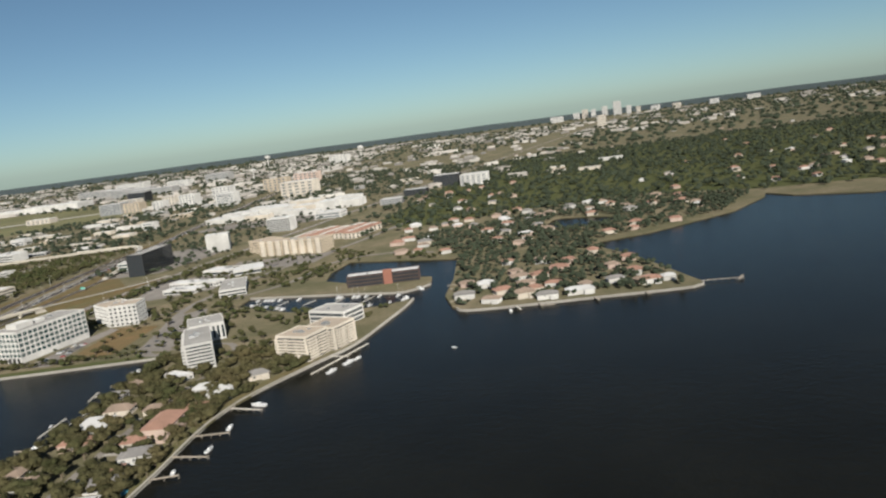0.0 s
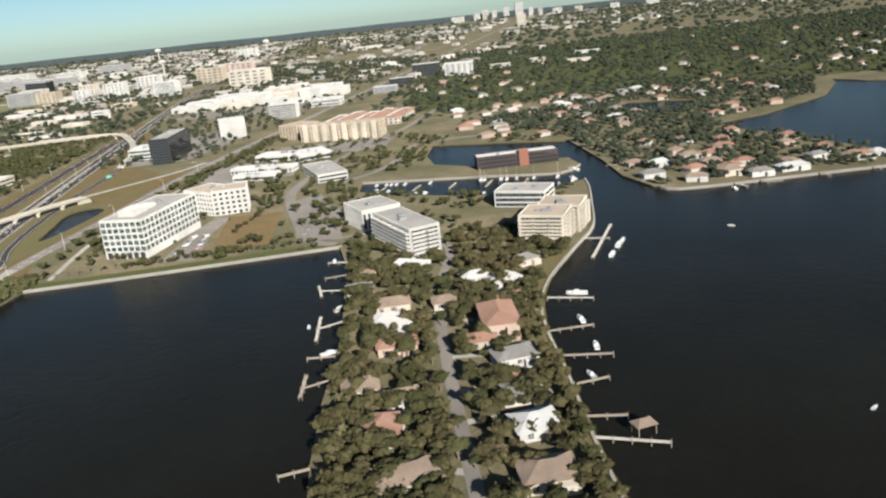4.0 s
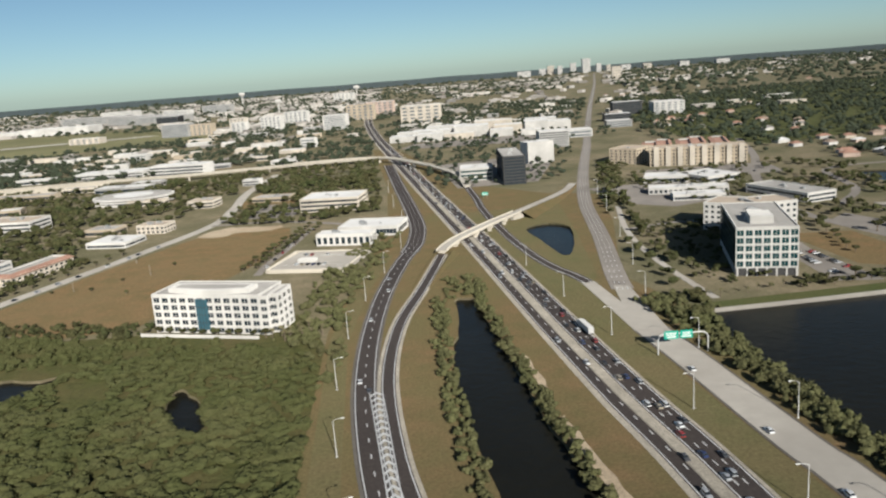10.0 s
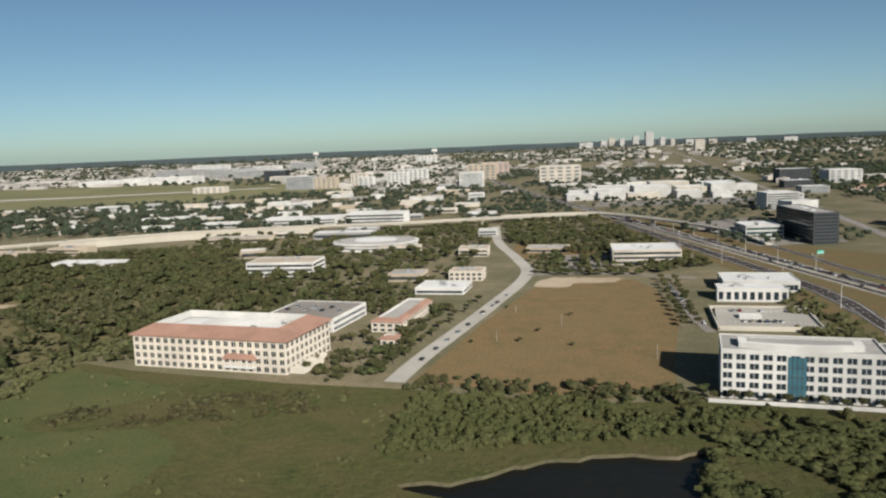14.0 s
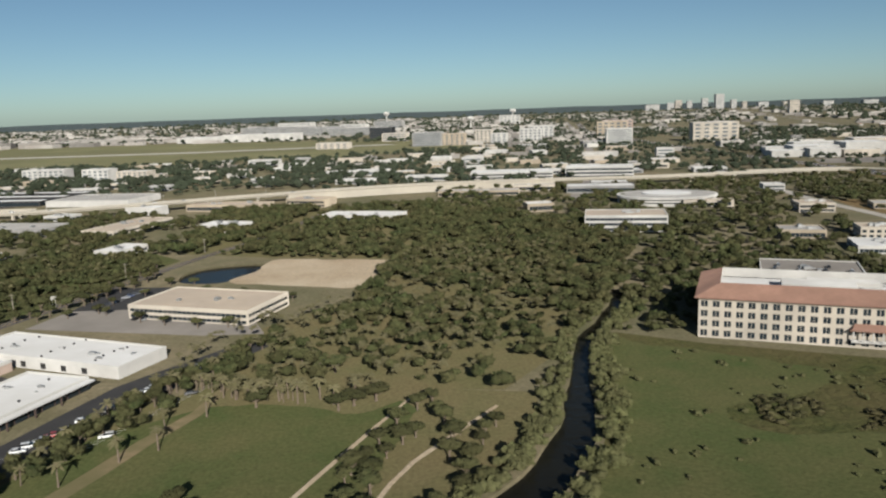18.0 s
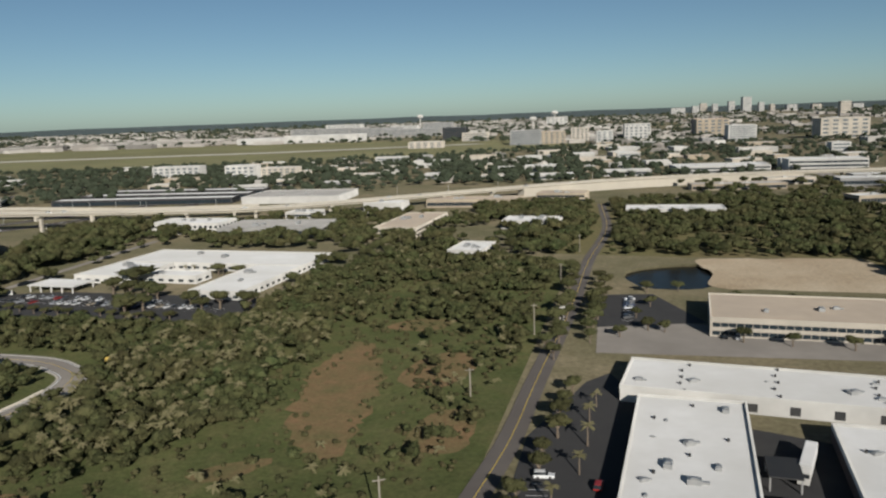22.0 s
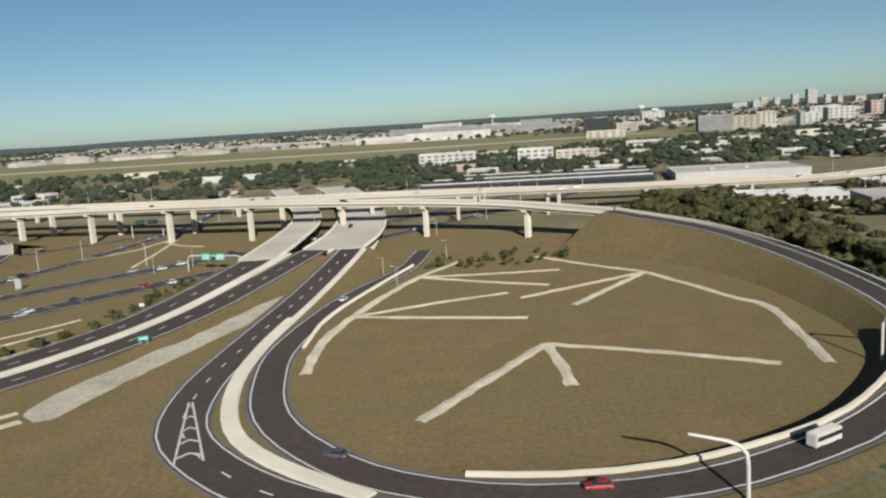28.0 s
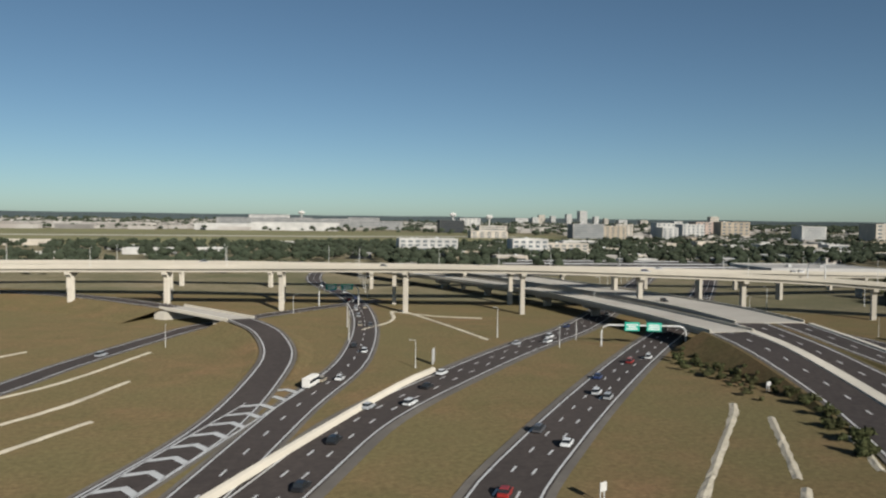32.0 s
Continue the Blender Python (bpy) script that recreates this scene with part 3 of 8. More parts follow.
road("road_westshore", [(-560, 700), (-520, 850), (-480, 1050), (-440, 1300), (-380, 1700), (-250, 2600)], 9, "long grey avenue among trees", M_OLDROAD, 0.1, edge=False)
bend, bend_line = road("road_bend_lower", [(-874, 380), (-866, 402), (-861, 418), (-855, 430)], 5.2, "narrow dark asphalt ramp through scrub", M_STREET, 0.1, edge=True, shoulder=0.4, centre=True)
bend_b, bend_b_line = road("road_bend_upper", [(-855, 430), (-852.2, 437), (-851.5, 443), (-852.5, 450), (-857, 455), (-864, 460), (-881, 465), (-905, 470), (-935, 478)], 5.2, "pale concrete bend of the narrow ramp", M_OLDROAD, 0.1, edge=True, shoulder=0.4, centre=True, side=M_CONC, step=3)
road("road_scrub_arc", [(-852, 384), (-849, 393), (-846.2, 397.3), (-841.8, 398.6), (-837.4, 396.9), (-833, 391), (-831, 382)], 2.6, "pale concrete bend of a narrow lane in the scrub", M_OLDROAD, 0.09, edge=False, step=2)
_, office_path_line = road("road_office_path", [(-259, 346), (-259, 379), (-257, 413), (-251, 450), (-238, 500)], 2.4, "pale service road beside the glass office", M_CONC, 0.09, edge=False)
_, tower_street_line = road("road_tower_street", [(-152, 344), (-162, 352), (-169, 390), (-174, 451), (-157, 513), (-132, 572), (-100, 635), (-60, 740)], 5.0, "grey street between offices and towers", M_OLDROAD, 0.09, edge=False)
road("road_office_link", [(-250, 448), (-222, 452), (-190, 436), (-174, 446)], 3.6, "grey street behind the offices", M_OLDROAD, 0.085, edge=False)
road("road_mole_street", [(-150, 458), (-122, 491), (-100, 552), (-60, 560), (-30, 540)], 4.0, "pale street along the marina", M_OLDROAD, 0.08, edge=False)
_, peninsula_line = road("road_peninsula", [(-131, 96), (-129, 150), (-127, 200), (-124, 250), (-118, 290), (-112, 318), (-120, 350), (-152, 352)], 3.0, "pale residential street between the waterside houses", M_OLDROAD, 0.09, edge=False)
for x0, y0, x1, y1 in ((-128, 178, -137, 181), (-127, 196, -118, 196), (-127, 210, -118, 209), (-126, 228, -117, 227), (-125, 243, -133, 243), (-124.5, 250, -115, 250), (-124, 258, -132, 258), (-128, 160, -120, 160), (-128, 165, -136, 164), (-122, 270, -110, 265)):
    road("driveway", [(x0, y0), ((x0 + x1) / 2, (y0 + y1) / 2 + 0.3), (x1, y1)], 2.2, "pale concrete driveway to a waterside house", M_CONC, 0.085, edge=False)
# interchange
LOOP = [(-1004, 600, 0.12), (-1008, 574, 0.12), (-1018, 546, 0.12), (-1023.5, 515, 0.12), (-1022.5, 497, 0.12), (-1019, 483, 0.12), (-1012, 472, 0.12), (-1003, 464, 0.14), (-990, 459.5, 0.2), (-975, 460, 0.4),
        (-962, 465, 0.7), (-953, 470.5, 1.0), (-943, 479.5, 1.5), (-934.5, 491.5, 2.1), (-929.5, 512, 2.8), (-930, 545, 4.0), (-938, 573, 6.0), (-955, 598, 8.0)]
loop, loop_line = road("road_loop", LOOP, 5.0, "dark asphalt loop ramp round the infield", z=0.0, lanes=1, shoulder=0.5, step=4)
RAMP_S = [(-930.6, 503, 2.5), (-934.2, 487, 1.9), (-940.6, 468, 1.0), (-946.2, 452, 0.4), (-952, 436, 0.15), (-960, 412, 0.13), (-972, 380, 0.13)]
ramp_s, ramp_s_line = road("road_straight_ramp", RAMP_S, 4.4, "dark asphalt ramp leaving the loop beside a retaining wall", z=0.012, lanes=1, shoulder=0.4, step=4)
_, track_line = road("road_service_track", [(-934, 462), (-928, 478), (-918.6, 507), (-911.5, 534.5), (-904, 576), (-896, 620)], 3.0, "pale service track below the retaining wall", M_OLDROAD, 0.07, edge=False)
NORTHL = [(-1022, 589, 3.9), (-1022.8, 580, 3.2), (-1027, 550, 0.9), (-1031, 512, 0.13), (-1031.5, 494, 0.13), (-1029, 480, 0.13), (-1022, 469.5, 0.13), (-1012, 461, 0.13), (-1000, 456.2, 0.16), (-985, 455, 0.25)]
northl, northl_line = road("road_inner_ramp", NORTHL, 6.4, "dark asphalt ramp beside a white median", z=0.0, lanes=2, shoulder=0.4, step=4)
TWO_A = [(-1130, 430, 0.12), (-1100, 474, 0.12), (-1077, 500, 0.14), (-1066.5, 515, 0.2), (-1055.5, 536, 0.9), (-1047, 562, 2.9), (-1043.5, 579, 3.9)]
two_a, two_a_line = road("road_middle_west", TWO_A, 8.2, "dark asphalt carriageway sweeping past a white barrier", z=0.0, lanes=2, shoulder=0.5, step=5)
TWO_B = [(-1116, 424, 0.125), (-1090, 470, 0.125), (-1067, 498, 0.14), (-1056, 515, 0.25), (-1045.5, 538, 1.0), (-1037, 565, 2.8), (-1031.5, 588, 3.95)]
two_b, two_b_line = road("road_middle_east", TWO_B, 7.0, "dark asphalt carriageway sweeping past a white barrier", z=0.0, lanes=2, shoulder=0.5, step=5)
GRAVEL = [(-1052.4, 496.6), (-1047.6, 509.6), (-1045, 517), (-1043.4, 519), (-1039, 534), (-1031.4, 560), (-1024.6, 590), (-1022.0, 589), (-1025.6, 566), (-1032.6, 534), (-1036, 524), (-1039.8, 512.9), (-1045.3, 496), (-1047.6, 487), (-1050, 486), (-1052.6, 488.6)]
sheet("road_gravel_strip", [rounded(GRAVEL, 2.5, 0.25, 12)], 0.09, M_OLDBED, "abandoned pale concrete roadbed", "road")
HWA = [(-1175, 440), (-1150, 490), (-1131, 526), (-1119, 547), (-1100, 570), (-1080, 592), (-1058, 614), (-1030, 650), (-980, 720), (-900, 830)]
hwa, hwa_line = road("road_expressway_west", HWA, 7.0, "dark asphalt expressway carriageway", z=0.12, lanes=3, shoulder=1.3, side=M_SHOULDER)
HWB = [(-1160, 424), (-1135, 478), (-1116, 512), (-1103, 530), (-1082, 556), (-1058, 584), (-1040, 604), (-1010, 640), (-960, 705), (-880, 815)]
hwb, hwb_line = road("road_expressway_east", HWB, 7.0, "dark asphalt expressway carriageway", z=0.125, lanes=3, shoulder=0.9)
CURL = [(-1180, 440), (-1160, 500), (-1148, 523), (-1138, 545), (-1131, 570, 0.2), (-1127.2, 589, 1.1), (-1128.2, 609, 2.1), (-1132.5, 624, 2.5)]
curl, curl_line = road("road_curved_exit", CURL, 5.4, "dark asphalt exit ramp with painted chevrons", z=0.13, lanes=1, shoulder=0.5, step=4)
road("road_curl_upper", [(-1147, 649, 2.5), (-1155, 660.5, 2.5), (-1167, 675.4, 2.5), (-1183.6, 690.5, 2.5), (-1200, 697, 2.5), (-1230, 702, 2.2), (-1290, 705, 1.2)], 5.4, "dark asphalt ramp on top of the brown bank", z=0.0, shoulder=0.5)
underpass, underpass_line = road("road_underpass", [(-1230, 440), (-1200, 500), (-1182, 540), (-1168, 570), (-1160.6, 590.6), (-1149.7, 615.4), (-1140.5, 633.5), (-1128, 647), (-1114, 660.6), (-1090, 680)], 4.6, "dark asphalt road dipping under the short bridge", z=0.095, lanes=1, shoulder=0.5)
CURL_B = [(-1165, 450), (-1148, 500), (-1139, 524), (-1128, 553), (-1114.5, 586), (-1103, 637), (-1098, 690), (-1100, 760), (-1080, 860)]
curl_b, curl_b_line = road("road_busy_ramp", CURL_B, 5.6, "dark asphalt ramp with a line of cars", z=0.12, lanes=2, shoulder=0.5)


# ---- viaducts ----
def viaduct(name, pts, width, label, pier_every=22.0, deck=1.1, piers=True, twin=0.0, skip=(), mat=None, road_mat=None, first=10.0):
    """A concrete deck with parapets on hammerhead piers; pts carry the deck's height."""
    root = thing(name, label, "viaduct", kind="structure")
    line = smooth(pts, 6)
    s = sides_of(line)
    up = Vector((0, 0, 1))
    bm = bmesh.new()
    ring = [(-width / 2, 0.5), (-width / 2 + 0.25, 0.5), (-width / 2 + 0.25, 0.0), (width / 2 - 0.25, 0.0), (width / 2 - 0.25, 0.5), (width / 2, 0.5), (width / 2, -0.25), (width / 2 - 0.9, -0.4),
            (width / 2 - 1.0, -deck), (-width / 2 + 1.0, -deck), (-width / 2 + 0.9, -0.4), (-width / 2, -0.25)]
    rows = [[bm.verts.new(p + q * o + up * h) for o, h in ring] for p, q in zip(line, s)]
    for a, b in zip(rows, rows[1:]):
        for i in range(len(ring)):
            j = (i + 1) % len(ring)
            bm.faces.new((a[i], b[i], b[j], a[j])).material_index = 1 if i == 2 else 0
    bm.faces.new(rows[0])
    bm.faces.new(rows[-1][::-1])
    part("deck", bm, [mat or M_DECK, road_mat or M_CONC], root)
    if piers:
        acc, nxt = 0.0, first
        for i in range(len(line) - 1):
            acc += (line[i + 1] - line[i]).length
            if acc >= nxt:
                nxt += pier_every
                p, q, h = line[i], s[i], line[i].z - deck
                if h < 1.5:
                    continue
                bm = bmesh.new()
                f = Vector((-q.y, q.x, 0))
                def ringv(z, a, b):
                    return [bm.verts.new(Vector((p.x, p.y, z)) + q * x + f * y) for x, y in ((-a, -b), (a, -b), (a, b), (-a, b))]
                w = min(1.0, width * 0.16)
                stack = [ringv(-0.2, w, 0.55), ringv(h - 1.5, w, 0.55), ringv(h - 0.7, width * 0.36, 0.6), ringv(h, width * 0.38, 0.6)]
                for u, v in zip(stack, stack[1:]):
                    for e in range(4):
                        bm.faces.new((u[e], u[(e + 1) % 4], v[(e + 1) % 4], v[e]))
                bm.faces.new(stack[-1])
                part("pier", bm, M_DECK, root)
    return root, line


NEAR_FLY = [(-1420, 660, 8.0), (-1330, 680, 9.0), (-1230, 684, 10.2), (-1129, 662, 11.3), (-1074, 644, 12.0), (-1030, 634, 11.2), (-986, 619, 9.9), (-955, 598, 8.0)]
FAR_FLY = [(-1420, 690, 8.0), (-1330, 706, 9.0), (-1230, 706, 10.2), (-1150, 690, 10.9), (-1100, 672, 11.0), (-1030, 660, 10.4), (-975, 661, 9.0), (-905, 665, 7.2), (-860, 673, 6.2), (-800, 704, 5.6), (-740, 734, 5.4), (-670, 762, 5.2),
           (-585, 774, 5.0), (-500, 772, 4.8), (-415, 784, 4.4), (-352, 790, 4.0)]
near_fly, near_fly_line = viaduct("flyover_near", NEAR_FLY, 7.5, "cream concrete flyover curving high over the interchange", 30)
far_fly, far_fly_line = viaduct("flyover_far", FAR_FLY, 8.0, "long cream concrete viaduct on hammerhead piers", 32, first=22)
viaduct("flyover_mid", [(-1300, 740, 5.5), (-1180, 745, 6.5), (-1080, 716, 7.0), (-1000, 706, 6.5), (-930, 690, 5.8), (-870, 690, 5.4)], 6.0, "cream concrete ramp bridge beside the viaduct", 34, first=18)
viaduct("bridge_left", [(-1043.3, 578, 3.92), (-1042.6, 610, 4.15), (-1044, 646, 4.15), (-1051, 684, 4.15), (-1066, 735, 4.15), (-1085, 800, 4.0)], 9.6, "pale concrete slab bridge", 28, first=30, road_mat=M_CONC)
viaduct("bridge_right", [(-1026.5, 588, 3.92), (-1024.2, 612, 4.15), (-1025.5, 645, 4.15), (-1031, 684, 4.15), (-1042, 740, 4.15), (-1058, 800, 4.0)], 16.0, "broad pale concrete slab bridge", 28, first=30, road_mat=M_CONC)
viaduct("overpass_bridge", [(-331, 434, 1.6), (-324, 446, 2.9), (-306, 470, 3.6), (-289, 493, 3.3)], 4.6, "pale concrete overpass bridge over the highway", 15, first=18)
viaduct("overpass_far", [(-420, 800, 3.8), (-352, 787, 4.4), (-322, 729, 4.4), (-300, 650, 3.6), (-298, 605, 1.2)], 5.0, "curved concrete overpass ramp over the highway", 30, first=20)
viaduct("bridge_small", [(-1147.5, 650, 2.52), (-1139.5, 636.5, 2.52), (-1132.3, 623.5, 2.52)], 6.6, "short pale concrete bridge over an underpass", 40, first=99, deck=0.6, road_mat=M_CONC)


# ---- embankments under the climbing roads ----
def embankment(name, line, width, label, wall_side=0, slope=1.6):
    """Banks on both sides of a climbing road; wall_side 1 puts a concrete retaining wall with a parapet on its right, -1 on its left."""
    bm = bmesh.new()
    s = sides_of(line)
    for sign in (-1, 1):
        rows = []
        for p, q in zip(line, s):
            top = p + q * sign * width / 2 + Vector((0, 0, -0.03))
            if wall_side == sign:
                rows.append([bm.verts.new(top + Vector((0, 0, 0.65))), bm.verts.new(top + q * sign * 0.3 + Vector((0, 0, 0.65))), bm.verts.new(Vector((top.x, top.y, -0.3)) + q * sign * 0.3)])
            else:
                rows.append([bm.verts.new(top), bm.verts.new(top + q * sign * 0.5), bm.verts.new(Vector((top.x, top.y, -0.1)) + q * sign * (0.5 + slope * max(p.z, 0.05)))])
        for a, b in zip(rows, rows[1:]):
            for i in range(2):
                bm.faces.new((a[i], b[i], b[i + 1], a[i + 1]) if sign > 0 else (a[i + 1], b[i + 1], b[i], a[i])).material_index = 1 if wall_side == sign else 0
        if wall_side == sign:
            for a, b, p0, p1 in zip(rows, rows[1:], line, line[1:]):
                x, y = [bm.verts.new(v.co - Vector((0, 0, 0.7))) for v in (a[0], b[0])]
                bm.faces.new((a[0], b[0], y, x)).material_index = 1
    return tagged(part(name, bm, [M_DRY, M_DECK]), label, "embankment", "", "structure")


embankment("embankment_loop", [p for p in loop_line if p.z > 2.0], 6.2, "grassed bank with a pale concrete retaining wall", 1, 1.9)
embankment("embankment_straight", [p for p in ramp_s_line if p.y > 438 and p.y < 500], 5.4, "low bank with a pale concrete retaining wall", -1, 1.9)
embankment("embankment_loop_low", [p for p in loop_line if 0.2 < p.z < 2.1], 6.2, "low brown grassed bank under the loop", 0, 1.9)
embankment("embankment_inner", [p for p in northl_line if p.z > 0.3 and p.y < 612], 7.4, "grassed bank of the climbing ramp")
embankment("embankment_west", [p for p in two_a_line if p.z > 0.3 and p.y < 582], 9.4, "grassed bank of the climbing carriageway")
embankment("embankment_east", [p for p in two_b_line if p.z > 0.3 and p.y < 586], 8.2, "grassed bank of the climbing carriageway")
_, bridge_tail_line = road("road_bridge_tail", [(-289, 493, 3.3), (-276, 513, 2.6), (-262, 535, 1.7), (-248, 560, 0.7), (-238, 584, 0.14)], 4.2, "pale ramp running from the overpass down to the boulevard", M_CONC, 0.0, edge=False, shoulder=0.3)
embankment("embankment_bridge_tail", bridge_tail_line, 4.8, "bare brown bank of the overpass ramp", 0, 1.8)
bm = bmesh.new()
add_prism(bm, [(-292.6, 491.2), (-287.2, 495.2), (-285.9, 493.6), (-291.3, 489.6)], -0.2, 2.3)
tagged(part("abutment_overpass", bm, M_MEDIAN), "pale concrete abutment of the overpass", "abutment", "bridge abutments", "structure")
embankment("embankment_bridge", smooth([(-343, 386, 0.1), (-336, 412, 0.8), (-329, 434, 1.6)], 3), 5.2, "brown grassed bank of the bridge ramp")
embankment("embankment_curl_far", smooth([(-1290, 705, 1.2), (-1230, 702, 2.2), (-1200, 697, 2.5), (-1183.6, 690.5, 2.5), (-1167, 675.4, 2.5), (-1155, 660.5, 2.5), (-1146.5, 648.5, 2.5)], 5), 6.6, "brown grassed bank of the exit ramp", 0, 4.5)
embankment("embankment_curl", smooth([(-1132.8, 624.5, 2.45), (-1128.2, 609, 2.05), (-1127.2, 589, 1.05), (-1131, 570, 0.15)], 3), 6.6, "brown grassed bank of the exit ramp", 0, 2.4)
for a, b, c in (((-1147.5, 650), (-1145.7, 647), -1), ((-1134.1, 626.5), (-1132.3, 623.5), 1)):
    d = (Vector(b) - Vector(a)).normalized()
    q = Vector((d.y, -d.x))
    bm = bmesh.new()
    add_prism(bm, [tuple(Vector(a) - q * 4.6), tuple(Vector(a) + q * 4.6), tuple(Vector(b) + q * 4.0), tuple(Vector(b) - q * 4.0)], -0.2, 1.85)
    tagged(part("abutment", bm, M_MEDIAN), "pale concrete abutment of the short bridge", "abutment", "bridge abutments", "structure")

# solid approach under the long viaduct
bm = bmesh.new()
solid = [p for p in far_fly_line if -738 < p.x < -560]
for p, q, s, t in zip(solid, solid[1:], sides_of(solid), sides_of(solid)[1:]):
    add_prism(bm, [tuple((c)[:2]) for c in (p - s * 3.3, p + s * 3.3, q + t * 3.3, q - t * 3.3)], -0.2, min(p.z, q.z) - 0.9)
tagged(part("retaining_wall", bm, M_DECK), "cream concrete retaining walls under the viaduct approach", "retaining wall", "", "structure")

# white barriers and medians
def wall_line(name, pts, w, h, label, mat=None, step=4):
    bm = bmesh.new()
    line = smooth(pts, step)
    s = sides_of(line)
    for i in range(len(line) - 1):
        a, b, u, v = line[i], line[i + 1], s[i], s[i + 1]
        lo = [bm.verts.new(c) for c in (a - u * w, a + u * w, b + v * w, b - v * w)]
        hi = [bm.verts.new(c + Vector((0, 0, h))) for c in (a - u * w * 0.8, a + u * w * 0.8, b + v * w * 0.8, b - v * w * 0.8)]
        bm.faces.new(hi)
        bm.faces.new((lo[0], lo[3], hi[3], hi[0]))
        bm.faces.new((lo[2], lo[1], hi[1], hi[2]))
        if i in (0, len(line) - 2):
            bm.faces.new((lo[1], lo[0], hi[0], hi[1]) if i == 0 else (lo[3], lo[2], hi[2], hi[3]))
    return tagged(part(name, bm, mat or M_DECK), label, "barrier", "", "structure")


wall_line("median_middle", [(-1120, 426, 0.1), (-1095, 472, 0.1), (-1072, 499, 0.12), (-1061, 515, 0.2), (-1050.5, 537, 0.95), (-1042, 563, 2.9), (-1037.5, 584, 3.9)], 1.3, 0.3, "white concrete median between carriageways", M_MEDIAN)
wall_line("median_loop", [(-1018, 610, 2.0), (-1019, 585, 1.2), (-1023, 560, 0.3), (-1025.5, 540, 0.12), (-1027.5, 515, 0.12), (-1027, 496, 0.12), (-1023, 480, 0.12), (-1016, 470, 0.12), (-1005, 461, 0.12)], 1.1, 0.3, "white concrete median beside the loop", M_MEDIAN)
wall_line("barrier_loop", [(-996, 464.5, 0.1), (-987, 463, 0.25), (-976, 463.6, 0.45), (-964, 467.6, 0.8), (-955, 472.8, 1.1), (-946, 481.5, 1.5), (-940.5, 489, 1.9), (-936.8, 498, 2.35)], 0.3, 0.42, "white concrete barrier inside the loop")
kerb = [tuple(p - s * 3.75 + Vector((0, 0, 0.02))) for p, s in zip(northl_line, sides_of(northl_line)) if 500 < p.y < 588]
wall_line("kerb_inner_ramp", kerb[::3], 0.6, 0.3, "white concrete kerb beside the climbing ramp", M_MEDIAN)
wall_line("barrier_loop_far", [(-1006, 578, 0.1), (-1014, 552, 0.1), (-1019.5, 530, 0.1), (-1020.5, 512, 0.1)], 0.22, 0.5, "white concrete barrier inside the loop")
wall_line("barrier_expressway", [(-1142, 516, 0.1), (-1128, 538, 0.1), (-1112, 562, 0.1), (-1104, 572, 0.1)], 0.35, 0.7, "white concrete barrier beside the expressway")
wall_line("barrier_highway", [(-299, -300, 0.1), (-300, 60, 0.1), (-303, 232, 0.1), (-307, 290, 0.1), (-310, 342, 0.1), (-315, 442, 0.1), (-325, 624, 0.1)], 0.9, 0.12, "pale concrete median strip", M_OLDBED, 12)
wall_line("wall_office_foot", [(-428, 365.5, 0), (-424.5, 364.2, 0), (-408, 358, 0), (-391.5, 351.8, 0)], 0.2, 0.9,
          "low white wall along the office foot", M_WALL)
wall_line("curb_bend", [(-876, 382, 0.08), (-870, 402, 0.08), (-864, 421, 0.08), (-857, 432, 0.08), (-854.4, 442, 0.08)], 0.22, 0.25, "pale kerb beside the bending ramp")

